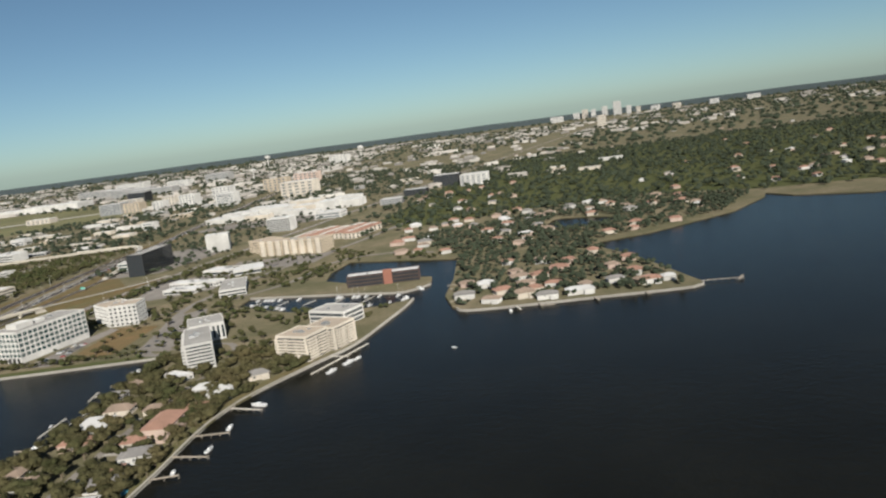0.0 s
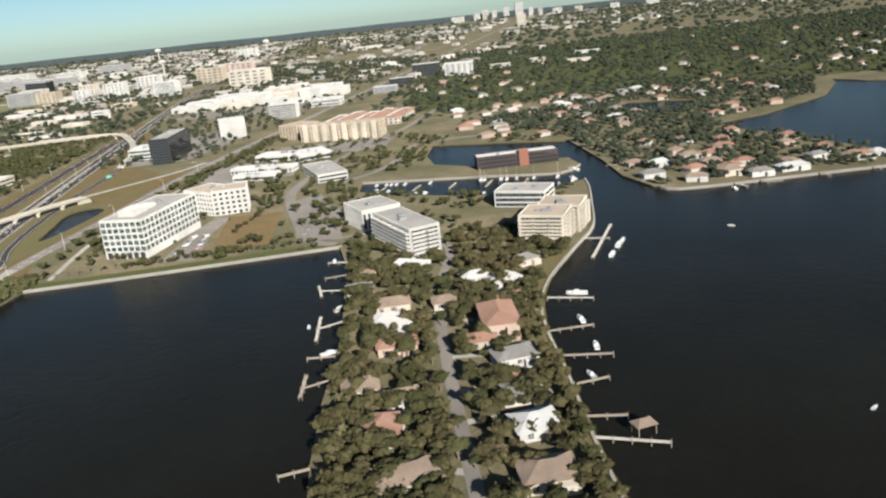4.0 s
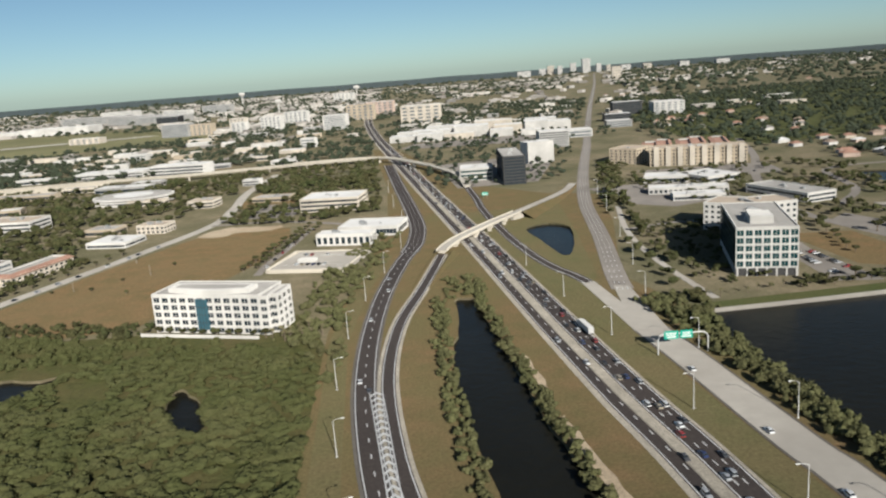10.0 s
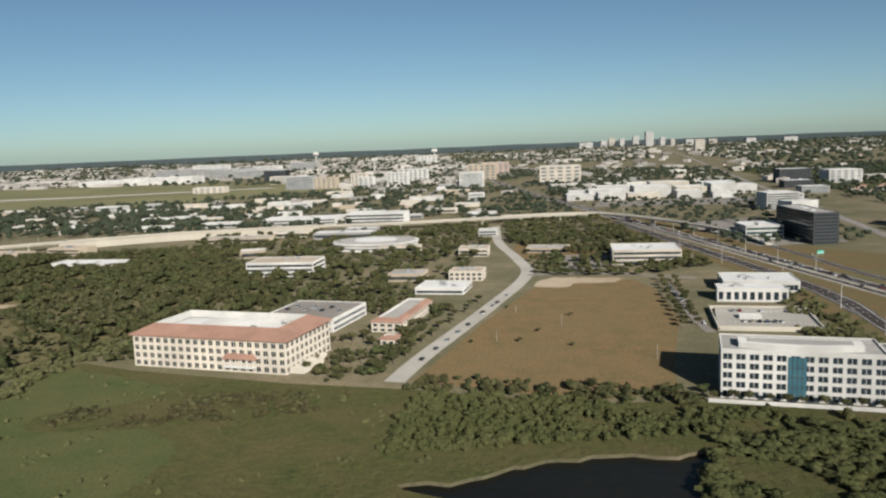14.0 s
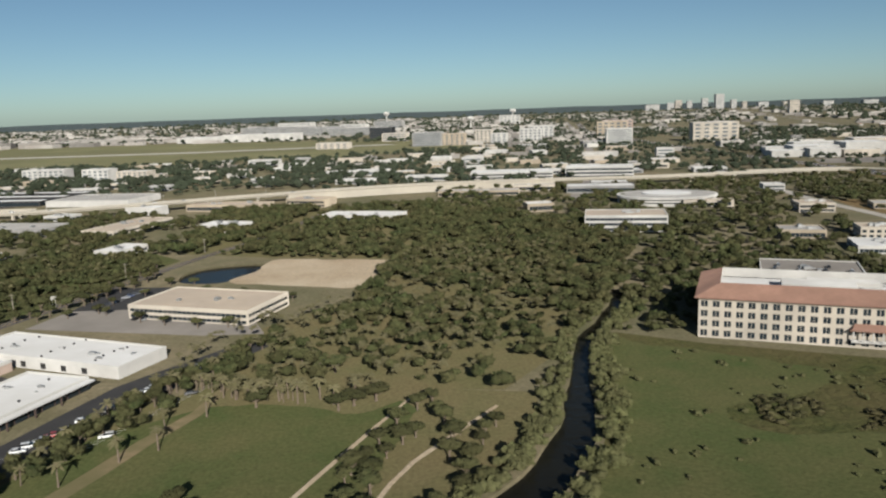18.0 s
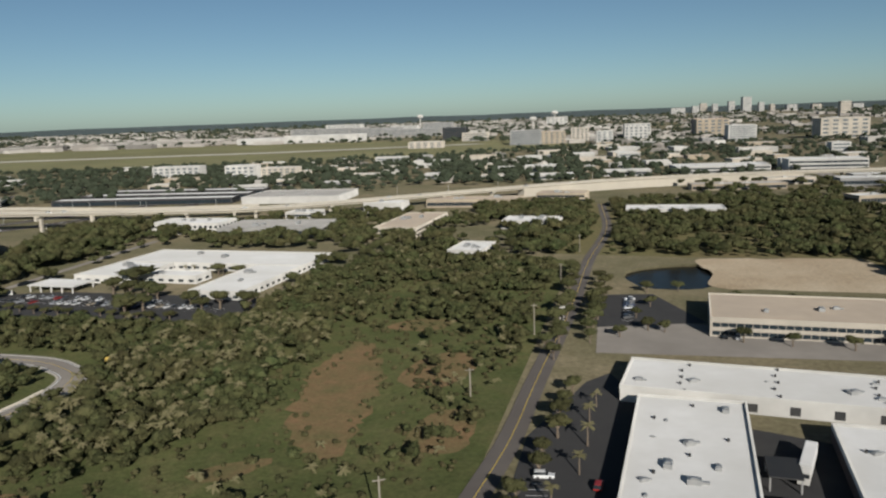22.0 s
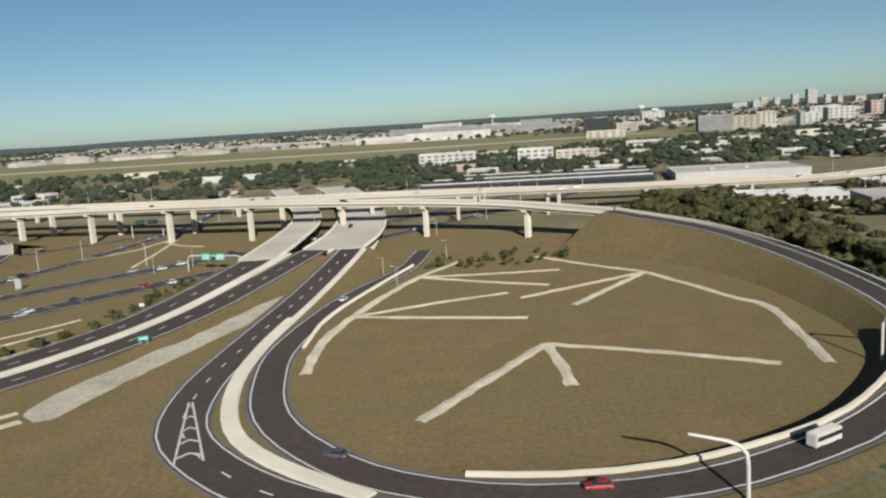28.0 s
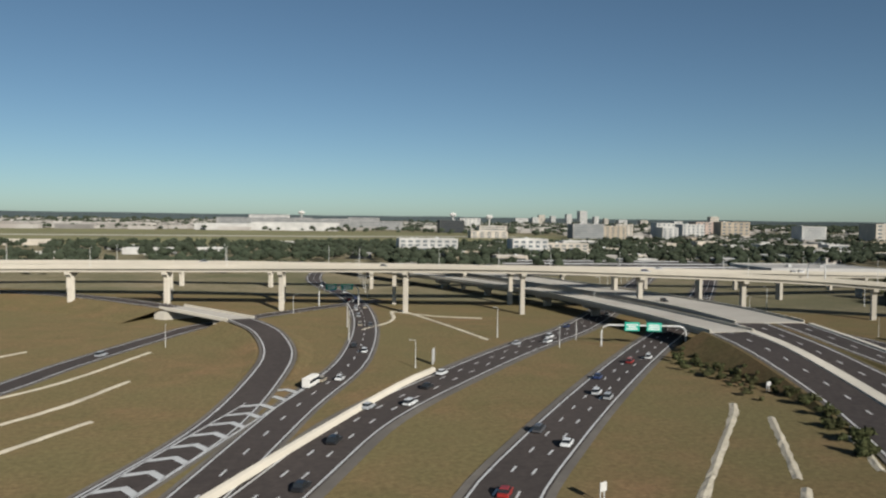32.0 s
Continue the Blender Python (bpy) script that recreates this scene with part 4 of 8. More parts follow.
# pale drainage strips of broken stone in the infield
M_RUBBLE = material("pale broken stone", (0.62, 0.56, 0.44), (0.45, 0.4, 0.31), 0.95, scale=0.7, scale2=6, bump=0.2)
for a in ([(-1001, 479), (-992, 493), (-983, 507)], [(-983, 507), (-968, 500), (-954, 492)], [(-983, 507), (-982, 496), (-982, 488)], [(-956, 555), (-971, 546), (-984, 538)], [(-956, 555), (-966, 542), (-975, 530)],
          [(-976, 581), (-966, 567), (-956, 555)], [(-956, 555), (-951, 541), (-947, 529), (-944, 522), (-945, 510), (-948, 491)], [(-1018, 499), (-1018, 515), (-1015, 531), (-1010, 548), (-1004, 564), (-995, 580)],
          [(-1004, 564), (-988, 563), (-973, 563)], [(-1004, 564), (-990, 555), (-977, 548)], [(-1015, 531), (-1000, 538), (-986, 543)], [(-1015, 531), (-1000, 527), (-984, 523)],
          [(-1102, 505), (-1089, 519.6), (-1074, 536.7), (-1070, 542)], [(-1096, 501), (-1090, 506), (-1085, 511.4)], [(-1084, 513.7), (-1077, 524), (-1070, 534.5)], [(-1087, 500), (-1083, 503.5), (-1079, 507.4)], [(-1074, 513.6), (-1070, 519.5), (-1067, 525.6)], [(-1090, 655), (-1086.5, 628), (-1084, 601)],
          [(-1172, 560), (-1160, 575), (-1149, 600)], [(-1166, 548), (-1157, 560), (-1150, 575)], [(-1180, 590), (-1170, 605)], [(-1160, 540), (-1152, 552)],
          [(-1107, 620), (-1097, 634), (-1093, 652)], [(-1093, 652), (-1084, 640), (-1074, 634)], [(-1054, 490), (-1057, 487), (-1060.5, 484)], [(-1052, 487), (-1056.5, 482), (-1061.5, 477)]):
    bm = bmesh.new()
    line = smooth(a, 1.6)
    rnd = random.Random(len(a) + int(a[0][0]))
    s = sides_of(line)
    w = [(0.5 if a[0][0] < -1060 else 0.85) * (1 + rnd.uniform(-0.25, 0.25)) for _ in line]
    l = [bm.verts.new(p - q * x + Vector((0, 0, 0.05))) for p, q, x in zip(line, s, w)]
    m = [bm.verts.new(p + Vector((0, 0, 0.16 + rnd.uniform(0, 0.06)))) for p in line]
    r = [bm.verts.new(p + q * x + Vector((0, 0, 0.05))) for p, q, x in zip(line, s, w[::-1])]
    for i in range(len(line) - 1):
        bm.faces.new((l[i], m[i], m[i + 1], l[i + 1]))
        bm.faces.new((m[i], r[i], r[i + 1], m[i + 1]))
    tagged(part("drainage_strip", bm, M_RUBBLE), "pale broken-stone drainage strip in dry grass", "drainage strip", "drainage strips", "structure")

# painted gore chevrons
def chevrons(name, a, b, w0, w1, n, z, label, stroke=1.1):
    bm = bmesh.new()
    a, b = Vector((*a, z)), Vector((*b, z))
    d = (b - a).normalized()
    q = Vector((d.y, -d.x, 0))
    for i in range(n):
        c, w = a.lerp(b, (i + 0.5) / n), (w0 + (w1 - w0) * (i + 0.5) / n) / 2
        for sg in (-1, 1):
            bm.faces.new([bm.verts.new(v) for v in (c + d * 0.5, c + d * (0.5 + stroke), c + q * sg * w, c + q * sg * w - d * stroke)][::sg])
    for sg in (-1, 1):
        bm.faces.new([bm.verts.new(v) for v in (a + q * sg * (w0 / 2 + 0.16), a + q * sg * (w0 / 2 - 0.12), b + q * sg * (w1 / 2 - 0.12), b + q * sg * (w1 / 2 + 0.16))][::sg])
    for f in bm.faces:
        if f.normal.z < 0:
            f.normal_flip()
    return tagged(part(name, bm, M_PAINT), label, "road marking", "", "structure")


chevrons("chevrons_ramp", (-352.7, 200), (-356.4, 255), 1.8, 2.3, 18, 0.17, "white painted chevrons between two ramps")
chevrons("chevrons_ramp_tip", (-356.5, 256), (-359.0, 304), 2.3, 2.9, 16, 0.172, "white painted chevrons between two ramps")
chevrons("chevrons_inner", (-1025.2, 471), (-1031.2, 490), 3.0, 0.4, 5, 0.16, "white painted chevrons at the ramp fork", 0.5)
chevrons("chevrons_exit", (-1157, 503), (-1127.5, 565), 4.2, 4.6, 15, 0.17, "white painted chevrons between two ramps")
# arrows and words' bars on the bending ramp
def lane_mark(x, y, arrow):
    bm = bmesh.new()
    d = Vector((5, 16, 0)).normalized()
    q = Vector((d.y, -d.x, 0))
    p = Vector((x, y, 0.118))
    if arrow:
        for a, b, c, e in ((-0.1, -1.0, 0.1, 0.5), (-0.4, 0.3, 0.4, 0.5), (-0.2, 0.5, 0.2, 0.9)):
            bm.faces.new([bm.verts.new(p + q * u + d * v) for u, v in ((a, b), (c, b), (c, e), (a, e))])
    else:
        for k in range(4):
            bm.faces.new([bm.verts.new(p + q * u + d * v) for u, v in ((-0.65 + 0.34 * k, -0.6), (-0.42 + 0.34 * k, -0.6), (-0.42 + 0.34 * k, 0.6), (-0.65 + 0.34 * k, 0.6))])
    tagged(part("lane_arrow" if arrow else "lane_word", bm, M_PAINT), "white painted lane " + ("arrow" if arrow else "word shown as bars") + " on the ramp", "road marking", "lane marks", "structure")


for k in range(2):
    x, y = -861.6 - 3.6 * k, 417 - 9.5 * k
    for o in (-2.1, -0.75):
        lane_mark(x + o * 0.95 + 0.6, y - o * 0.3, False)
        lane_mark(x + o * 0.95 - 0.6, y - o * 0.3 - 3.8, True)

def stalls(a, b, n, length, turn, z=0.085):
    """White stall lines in a row."""
    bm = bmesh.new()
    c, s = math.cos(radians(turn)), math.sin(radians(turn))
    for i in range(n + 1):
        x, y = a[0] + (b[0] - a[0]) * i / n, a[1] + (b[1] - a[1]) * i / n
        bm.faces.new([bm.verts.new((x + c * u - s * v, y + s * u + c * v, z)) for u, v in ((-length / 2, -0.06), (length / 2, -0.06), (length / 2, 0.06), (-length / 2, 0.06))])
    tagged(part("stall_lines", bm, M_PAINT), "white parking stall lines on asphalt", "road marking", "stall lines", "structure")


for a, b, n, l, t in (((-757.5, 383), (-748, 424), 28, 2.6, 18), ((-776, 381), (-769, 402), 14, 2.6, -8), ((-713, 371), (-693, 418), 32, 2.6, 20), ((-702.5, 371), (-689, 402), 22, 2.6, 20), ((-906, 518.3), (-837, 498.7), 44, 2.6, 72), ((-901, 522.3), (-855, 508.7), 30, 2.6, 72),
                      ((-740.5, 474), (-735, 495), 14, 2.6, 5), ((-771, 350), (-757.5, 383), 22, 2.6, 18), ((-392, 437.3), (-370, 430.7), 14, 2.6, 72), ((-387, 452.3), (-365, 445.7), 14, 2.6, 72)):
    stalls(a, b, n, l, t, 0.915 if a[0] > -400 else 0.085)

# lots and yards
for name, poly, mat, z, label in (
        ("lot_warehouse_west", [(-778, 383), (-770, 414), (-757, 436), (-752, 440), (-750, 425), (-768, 366), (-790, 330), (-800, 336)], M_LOT, 0.07, "dark asphalt lot beside the warehouse"),
        ("lot_warehouse_yard", [(-748, 420), (-735, 412), (-728, 407), (-744, 350), (-760, 350)], M_LOT, 0.06, "dark asphalt truck yard between the warehouses"),
        ("lot_warehouse_east", [(-708, 404), (-703, 412), (-692, 428), (-686, 436), (-680, 432), (-704, 384), (-716, 350), (-730, 330), (-724, 352)], M_LOT, 0.07, "dark asphalt lot beside the lawn"),
        ("lot_beige", [(-748, 470), (-728, 470), (-690, 452), (-685, 440), (-700, 440), (-752, 452)], M_OLDROAD, 0.06, "grey asphalt lot beside the beige building"),
        ("lot_beige_side", [(-745, 500), (-728, 498), (-724, 470), (-748, 470)], M_LOT, 0.065, "asphalt lot with islands"),
        ("lot_courtyard", [(-912, 526), (-892, 528), (-828, 510), (-831, 491), (-846, 489), (-898, 503), (-908, 511)], M_LOT, 0.06, "dark asphalt car park of the white building"),
        ("deck_office", [(-399, 430), (-369, 421), (-358, 450), (-388, 460)], M_CONC, 0.9, "pale concrete parking deck roof"),
        ("lot_office", [(-220, 351), (-206, 347), (-205, 388), (-200, 411), (-207, 416), (-214, 393)], M_OLDROAD, 0.06, "pale lot beside the glass office"),
        ("field_office", [(-201, 414), (-177, 409), (-179, 357), (-188, 356), (-202, 366)], M_FIELD, 0.06, "brown grass plot beside the office"),
        ("lot_condo", [(-168, 356), (-150, 350), (-150, 400), (-160, 440), (-172, 430)], M_OLDROAD, 0.055, "pale asphalt lot beside the towers"),
        ("lot_far_office", [(-440, 600), (-400, 590), (-380, 640), (-430, 660)], M_FIELD, 0.05, "bare lot behind the offices"),
        ("lot_apartments", [(-190, 560), (-120, 560), (-110, 600), (-190, 610)], M_OLDROAD, 0.05, "pale lot in front of the apartments"),
        ("lot_mall", [(-326, 885), (-178, 848), (-140, 905), (-168, 930), (-310, 930)], M_OLDROAD, 0.05, "grey car park in front of the mall"),
        ("lot_cube", [(-304, 604), (-254, 604), (-225, 690), (-246, 745), (-306, 730)], M_OLDROAD, 0.05, "grey car park beside the black office slab"),
        ("lot_low_offices", [(-236, 560), (-205, 560), (-172, 552), (-176, 500), (-214, 486), (-228, 500)], M_OLDROAD, 0.055, "pale car park between low offices"),
        ("lot_field_back", [(-425, 560), (-400, 555), (-390, 600), (-420, 606)], M_OLDROAD, 0.055, "grey car park behind the field"),
        ("taxiway", [(-2200, 1450), (-1000, 1420), (-700, 1480), (-720, 1510), (-1000, 1460), (-2200, 1500)], M_CONC, 0.06, "pale airfield taxiway"),
        ("path_lawn", [(-646.9, 391.8), (-646.4, 391.6), (-652.4, 377), (-659.6, 359.5), (-664.6, 347), (-669, 330), (-669.8, 330), (-665.4, 347.3), (-660.4, 359.9), (-653.2, 377.4)], M_SAND, 0.075, "pale sandy path across the lawn"),
        ("path_worn", [(-685.4, 402), (-683.4, 402), (-685.2, 387), (-690, 375), (-693.4, 364), (-696.6, 355), (-702, 330), (-706, 330), (-700.2, 355), (-697, 364), (-693, 376), (-687.6, 388)], M_TRACK, 0.07, "worn brown track across the lawn"),
        ("path_creek", [(-652.2, 340), (-651.2, 347), (-648, 357), (-644.8, 364), (-637.2, 375.5), (-629.8, 386.4), (-630.4, 387), (-637.9, 376.2), (-645.5, 364.6), (-648.8, 357.3), (-652.1, 347), (-653.1, 340)], M_SAND, 0.07, "pale walking path among the creek trees")):
    sheet(name, [poly], z, mat, label, "pavement", depth=0.9 if z > 0.5 else 0.0)


# ---- buildings ----
M_ROOFS = {"a": M_OLDROAD, "w": M_ROOFW, "g": M_ROOFG, "b": M_ROOFB, "t": M_TILE}


def box_mesh(name, w, d, h, mats, bars=0, cross=0):
    """A pane w x d x h, centred, its foot at z 0, with upright and level glazing bars of the second material."""
    bm = bmesh.new()
    add_box(bm, -w / 2, -d / 2, 0, w / 2, d / 2, h, 0)
    for i in range(bars):
        x = -w / 2 + w * (i + 1) / (bars + 1)
        add_box(bm, x - 0.05, -d / 2 - 0.05, 0, x + 0.05, -d / 2, h, 1)
    for i in range(cross):
        z = h * (i + 1) / (cross + 1)
        add_box(bm, -w / 2, -d / 2 - 0.05, z - 0.04, w / 2, -d / 2, z + 0.04, 1)
    me = bpy.data.meshes.new(name)
    bm.to_mesh(me)
    bm.free()
    for m in mats:
        me.materials.append(m)
    return me


def unit_mesh():
    bm = bmesh.new()
    add_box(bm, -0.9, -0.6, 0, 0.9, 0.6, 0.75)
    add_box(bm, -0.5, -0.4, 0.75, 0.5, 0.4, 0.9)
    add_box(bm, 0.9, -0.25, 0.1, 1.9, 0.25, 0.45)
    bmesh.ops.bevel(bm, geom=bm.edges[:], offset=0.05, segments=1, affect="EDGES")
    me = bpy.data.meshes.new("roof_unit")
    bm.to_mesh(me)
    bm.free()
    me.materials.append(M_STEEL)
    return me


UNIT = unit_mesh()
PLOTS = []


def block(name, label, A, B, depth, h, floors=3, bays=8, side_bays=5, wall=None, roof="w", glass=None, style="grid", pier=0.42, band=0.45, category="building", units=2, base=0.0,
          recess=0.3, eave=0.0, group="", seed=0, bars=1, sill=0.0):
    """A building on the front A to B, its depth going away to the left of that line. grid: single windows between piers and bands;
    bands: one long strip of glass on each floor; plain: no windows; balcony: strips of glass behind slabs with parapets."""
    wall, glass = wall or M_WALL, glass or M_GLASS
    A, B = Vector((*A, 0)), Vector((*B, 0))
    w = (B - A).length
    turn = math.degrees(math.atan2(B.y - A.y, B.x - A.x))
    root = None if style == "plain" else thing(name, label, category, (A.x, A.y, 0), turn, group)
    r = recess
    bm = bmesh.new()
    known = {}

    def vert(x, y, z):
        key = (round(x, 3), round(y, 3), round(z, 3))
        if key not in known:
            known[key] = bm.verts.new(key)
        return known[key]

    def spot(k, u, d, z):
        return vert(*{0: (u, d, z), 1: (d, u, z), 2: (w - d, u, z), 3: (u, depth - d, z)}[k])

    def quad(*v):
        try:
            bm.faces.new(v)
        except ValueError:
            pass
    fh = (h - 0.7 - base) / max(floors, 1)
    spans = {0: (w, bays), 1: (depth, side_bays), 2: (depth, side_bays), 3: (w, 0)}
    cells = []
    zs = [(base + f * fh + band * fh * 0.5 + (sill if f == 0 else 0), base + (f + 1) * fh - band * fh * 0.5) for f in range(floors)]
    zb = sorted({-0.3, h, *(z for p in zs for z in p)})
    for k, (span, n) in spans.items():
        open_ = []
        if style != "plain" and n:
            bw = span / n
            if style == "grid":
                open_ = [((i + 0.5) * bw - bw * (1 - pier) / 2, (i + 0.5) * bw + bw * (1 - pier) / 2) for i in range(n)]
            else:
                open_ = [(bw * pier / 2, span - bw * pier / 2)]
        if open_:
            ub = sorted({0, span, *(u for p in open_ for u in p)})
        else:
            ub = [0, span]
        for u0, u1 in zip(ub, ub[1:]):
            for z0, z1 in zip(zb, zb[1:]):
                if (u0, u1) in open_ and (z0, z1) in zs:
                    ring = [(u0, z0), (u1, z0), (u1, z1), (u0, z1)]
                    for (a, c), (b, d) in zip(ring, ring[1:] + ring[:1]):
                        quad(spot(k, a, 0, c), spot(k, b, 0, d), spot(k, b, r, d), spot(k, a, r, c))
                    quad(*[spot(k, a, r, c) for a, c in ring])
                    cells.append((k, (u0 + u1) / 2, u1 - u0, z0, z1))
                else:
                    quad(spot(k, u0, 0, z0), spot(k, u1, 0, z0), spot(k, u1, 0, z1), spot(k, u0, 0, z1))
    rim = [vert(r, r, h), vert(w - r, r, h), vert(w - r, depth - r, h), vert(r, depth - r, h)]
    out = [vert(0, 0, h), vert(w, 0, h), vert(w, depth, h), vert(0, depth, h)]
    low = [vert(r, r, h - 0.4), vert(w - r, r, h - 0.4), vert(w - r, depth - r, h - 0.4), vert(r, depth - r, h - 0.4)]
    for i in range(4):
        j = (i + 1) % 4
        quad(out[i], out[j], rim[j], rim[i])
        quad(rim[i], rim[j], low[j], low[i])
    quad(*low)
    bmesh.ops.recalc_face_normals(bm, faces=bm.faces[:])
    PLOTS.append((A.x, A.y, (B - A).normalized(), w, depth))
    if root:
        part("wall", bm, wall, root)
    else:
        root = tagged(part(name, bm, wall), label, category, group)
        root.matrix_basis = pose(A.x, A.y, 0, 0, 0, turn)
    shared = {}
    for k, u, cw, z0, z1 in cells:
        key = (round(cw, 2), round(z1 - z0, 2))
        if key not in shared:
            n = bars if style == "grid" else max(2, int(cw / 1.6))
            shared[key] = box_mesh("window", cw, 0.06, z1 - z0, [glass, wall], n, 0)
        at = {0: (u, r - 0.1, z0, 0), 1: (r - 0.1, u, z0, -90), 2: (w - r + 0.1, u, z0, 90)}[k]
        linked("window", shared[key], root, pose(at[0], at[1], at[2], 0, 0, at[3]))
    if style == "balcony":
        n = max(2, round(w / 5.5))
        bw = w / n * 0.94
        bm2 = bmesh.new()
        add_box(bm2, -bw / 2, -1.3, -0.1, bw / 2, 0.05, 0.08)
        add_box(bm2, -bw / 2, -1.3, 0.08, bw / 2, -1.2, 0.6)
        add_box(bm2, -bw / 2, -1.2, 0.08, -bw / 2 + 0.12, 0.05, 0.6)
        add_box(bm2, bw / 2 - 0.12, -1.2, 0.08, bw / 2, 0.05, 0.6)
        me = bpy.data.meshes.new("balcony")
        bm2.to_mesh(me)
        bm2.free()
        me.materials.append(wall)
        for f in range(1, floors):
            for i in range(n):
                linked("balcony", me, root, pose((i + 0.5) * w / n, 0, base + f * fh))
        m = max(1, round(depth / 7))
        for f in range(1, floors):
            for i in range(m):
                linked("balcony", me, root, pose(w, (i + 0.5) * depth / m, base + f * fh, 0, 0, 90) @ Matrix.Diagonal((min(1.0, depth / m * 0.8 / bw), 1, 1, 1)))
    bm = bmesh.new()
    add_box(bm, r - 0.02, r - 0.02, h - 0.46, w - r + 0.02, depth - r + 0.02, h - 0.3)
    part("roof", bm, M_ROOFS[roof], root)
    if eave:
        bm = bmesh.new()
        o, i, z0, z1 = eave, min(depth, w) * 0.17, h - 0.25, h + min(depth, w) * 0.085
        out = [bm.verts.new(c) for c in ((-o, -o, z0), (w + o, -o, z0), (w + o, depth + o, z0), (-o, depth + o, z0))]
        low = [bm.verts.new(v.co - Vector((0, 0, 0.25))) for v in out]
        inn = [bm.verts.new(c) for c in ((i, i, z1), (w - i, i, z1), (w - i, depth - i, z1), (i, depth - i, z1))]
        well = [bm.verts.new(v.co - Vector((0, 0, z1 - h))) for v in inn]
        for a in range(4):
            b = (a + 1) % 4
            bm.faces.new((out[a], out[b], inn[b], inn[a]))
            bm.faces.new((low[a], low[b], out[b], out[a]))
            bm.faces.new((inn[a], inn[b], well[b], well[a])).material_index = 1
        bm.faces.new(low[::-1])
        part("tiled_roof", bm, [M_TILE, M_WALL], root, "terracotta tiled roof skirt")
    rnd = random.Random(seed + int(abs(A.x) * 7 + abs(A.y)))
    if not eave or min(w, depth) > 15:
        for i in range(units):
            linked("roof_unit", UNIT, root, pose(rnd.uniform(0.25, 0.75) * w, rnd.uniform(0.25, 0.75) * depth, h - 0.3, 0, 0, rnd.choice((0, 90))) @ Matrix.Scale(rnd.uniform(0.7, 1.5), 4))
    return root


# the white office with a blue glass centre
office = block("office_building", "white five-storey office block with square windows and a blue glass centre", (-424, 368), (-391, 355.5), 15, 12.0, 5, 12, 6, M_WALL, "g", pier=0.3, band=0.36, category="office", units=0, bars=1)
bm = bmesh.new()
add_box(bm, 14.6, -0.12, 1.2, 18.6, 0.2, 10.6)
for z in (3.5, 5.8, 8.1):
    add_box(bm, 14.6, -0.2, z - 0.06, 18.6, -0.12, z + 0.06, 1)
for x in (15.6, 16.6, 17.6):
    add_box(bm, x - 0.05, -0.2, 1.2, x + 0.05, -0.12, 10.6, 1)
part("glass_centre", bm, [M_SKYGLASS, M_DARK], office, "tall blue glass curtain wall")
bm = bmesh.new()
arc = [(4 + 27 * i / 14, 2.0 + 2.2 * (1 - math.sin(math.pi * i / 14)) - 1.2) for i in range(15)]
add_prism(bm, arc + [(x, 8.5) for x, _ in arc[::-1]], 11.6, 13.0)
part("penthouse", bm, M_WALL, office, "bowed white rooftop screen")
bm = bmesh.new()
add_prism(bm, [(6 + 23 * i / 10, 2.6 + 1.4 * (1 - math.sin(math.pi * i / 10))) for i in range(11)] + [(29, 7.5), (6, 7.5)], 13.0, 13.06)
part("penthouse_roof", bm, M_ROOFG, office)
for i in range(2):
    wing = block("office_wing", "stepped corner bay of the white office with square windows", tuple((Vector((-391, 355.5)) + Vector((2.6, 1.6)) * i)[:2]), tuple((Vector((-391, 355.5)) + Vector((2.6, 1.6)) * i + Vector((2.8, -0.9)))[:2]),
                 12 - 2 * i, 11.7 - 0.01 * i, 5, 1, 3, M_WALL, "g", pier=0.4, band=0.42, category="office", units=0, group="office corner bays")
# parking deck behind it
deck_p = thing("parking_garage", "pale concrete parking deck with a low parapet", "parking garage", (-399, 430, 0), -16.7)
bm = bmesh.new()
for x0, y0, x1, y1 in ((0, 0, 31.5, 0.3), (0, 31, 31.5, 31.3), (0, 0, 0.3, 31), (31.2, 0, 31.5, 31)):
    add_box(bm, x0, y0, 0, x1, y1, 1.5)
part("parapet", bm, M_DECK, deck_p)
bm = bmesh.new()
add_box(bm, 8, 13, 0.9, 15, 17, 2.0)
part("stair_tower", bm, M_WALL, deck_p)

# the glass office beside the bay
glass_office = block("glass_office", "pale office block with a grid of dark windows on stilts", (-243.5, 366), (-226, 360), 43, 15.8, 5, 7, 14, M_WALL, "g", M_BLUEGLASS, pier=0.24, band=0.28, category="office", units=6, base=2.6, bars=1)
bm = bmesh.new()
add_box(bm, -0.1, 0.8, 2.6, 0.02, 42.2, 15.0)
for i in range(22):
    add_box(bm, -0.16, 1.0 + i * 1.95, 2.6, -0.1, 1.1 + i * 1.95, 15.0, 1)
for i in range(6):
    add_box(bm, -0.16, 0.8, 2.7 + i * 2.4, -0.1, 42.2, 2.82 + i * 2.4, 1)
part("curtain_wall", bm, [M_BLUEGLASS, M_DARK], glass_office, "long dark green glass curtain wall")
# no real recess: a dark panel stands in for its shade
bm = bmesh.new()
add_box(bm, 0.6, -0.04, 0.0, 17.9, 0.1, 2.5)
part("undercroft", bm, M_DARK, glass_office, "flat dark panel painted as the shade of an open ground floor")
for i in range(7):
    bm = bmesh.new()
    add_box(bm, 0.3 + i * 2.9, -0.4, 0, 0.8 + i * 2.9, 0.1, 2.7)
    part("column", bm, M_WALL, glass_office)
bm = bmesh.new()
add_box(bm, 5, 6, 15.4, 12, 16, 18.0)
add_box(bm, 6, 18, 15.4, 11, 24, 16.8)
part("roof_plant", bm, M_WALL, glass_office)
bm = bmesh.new()
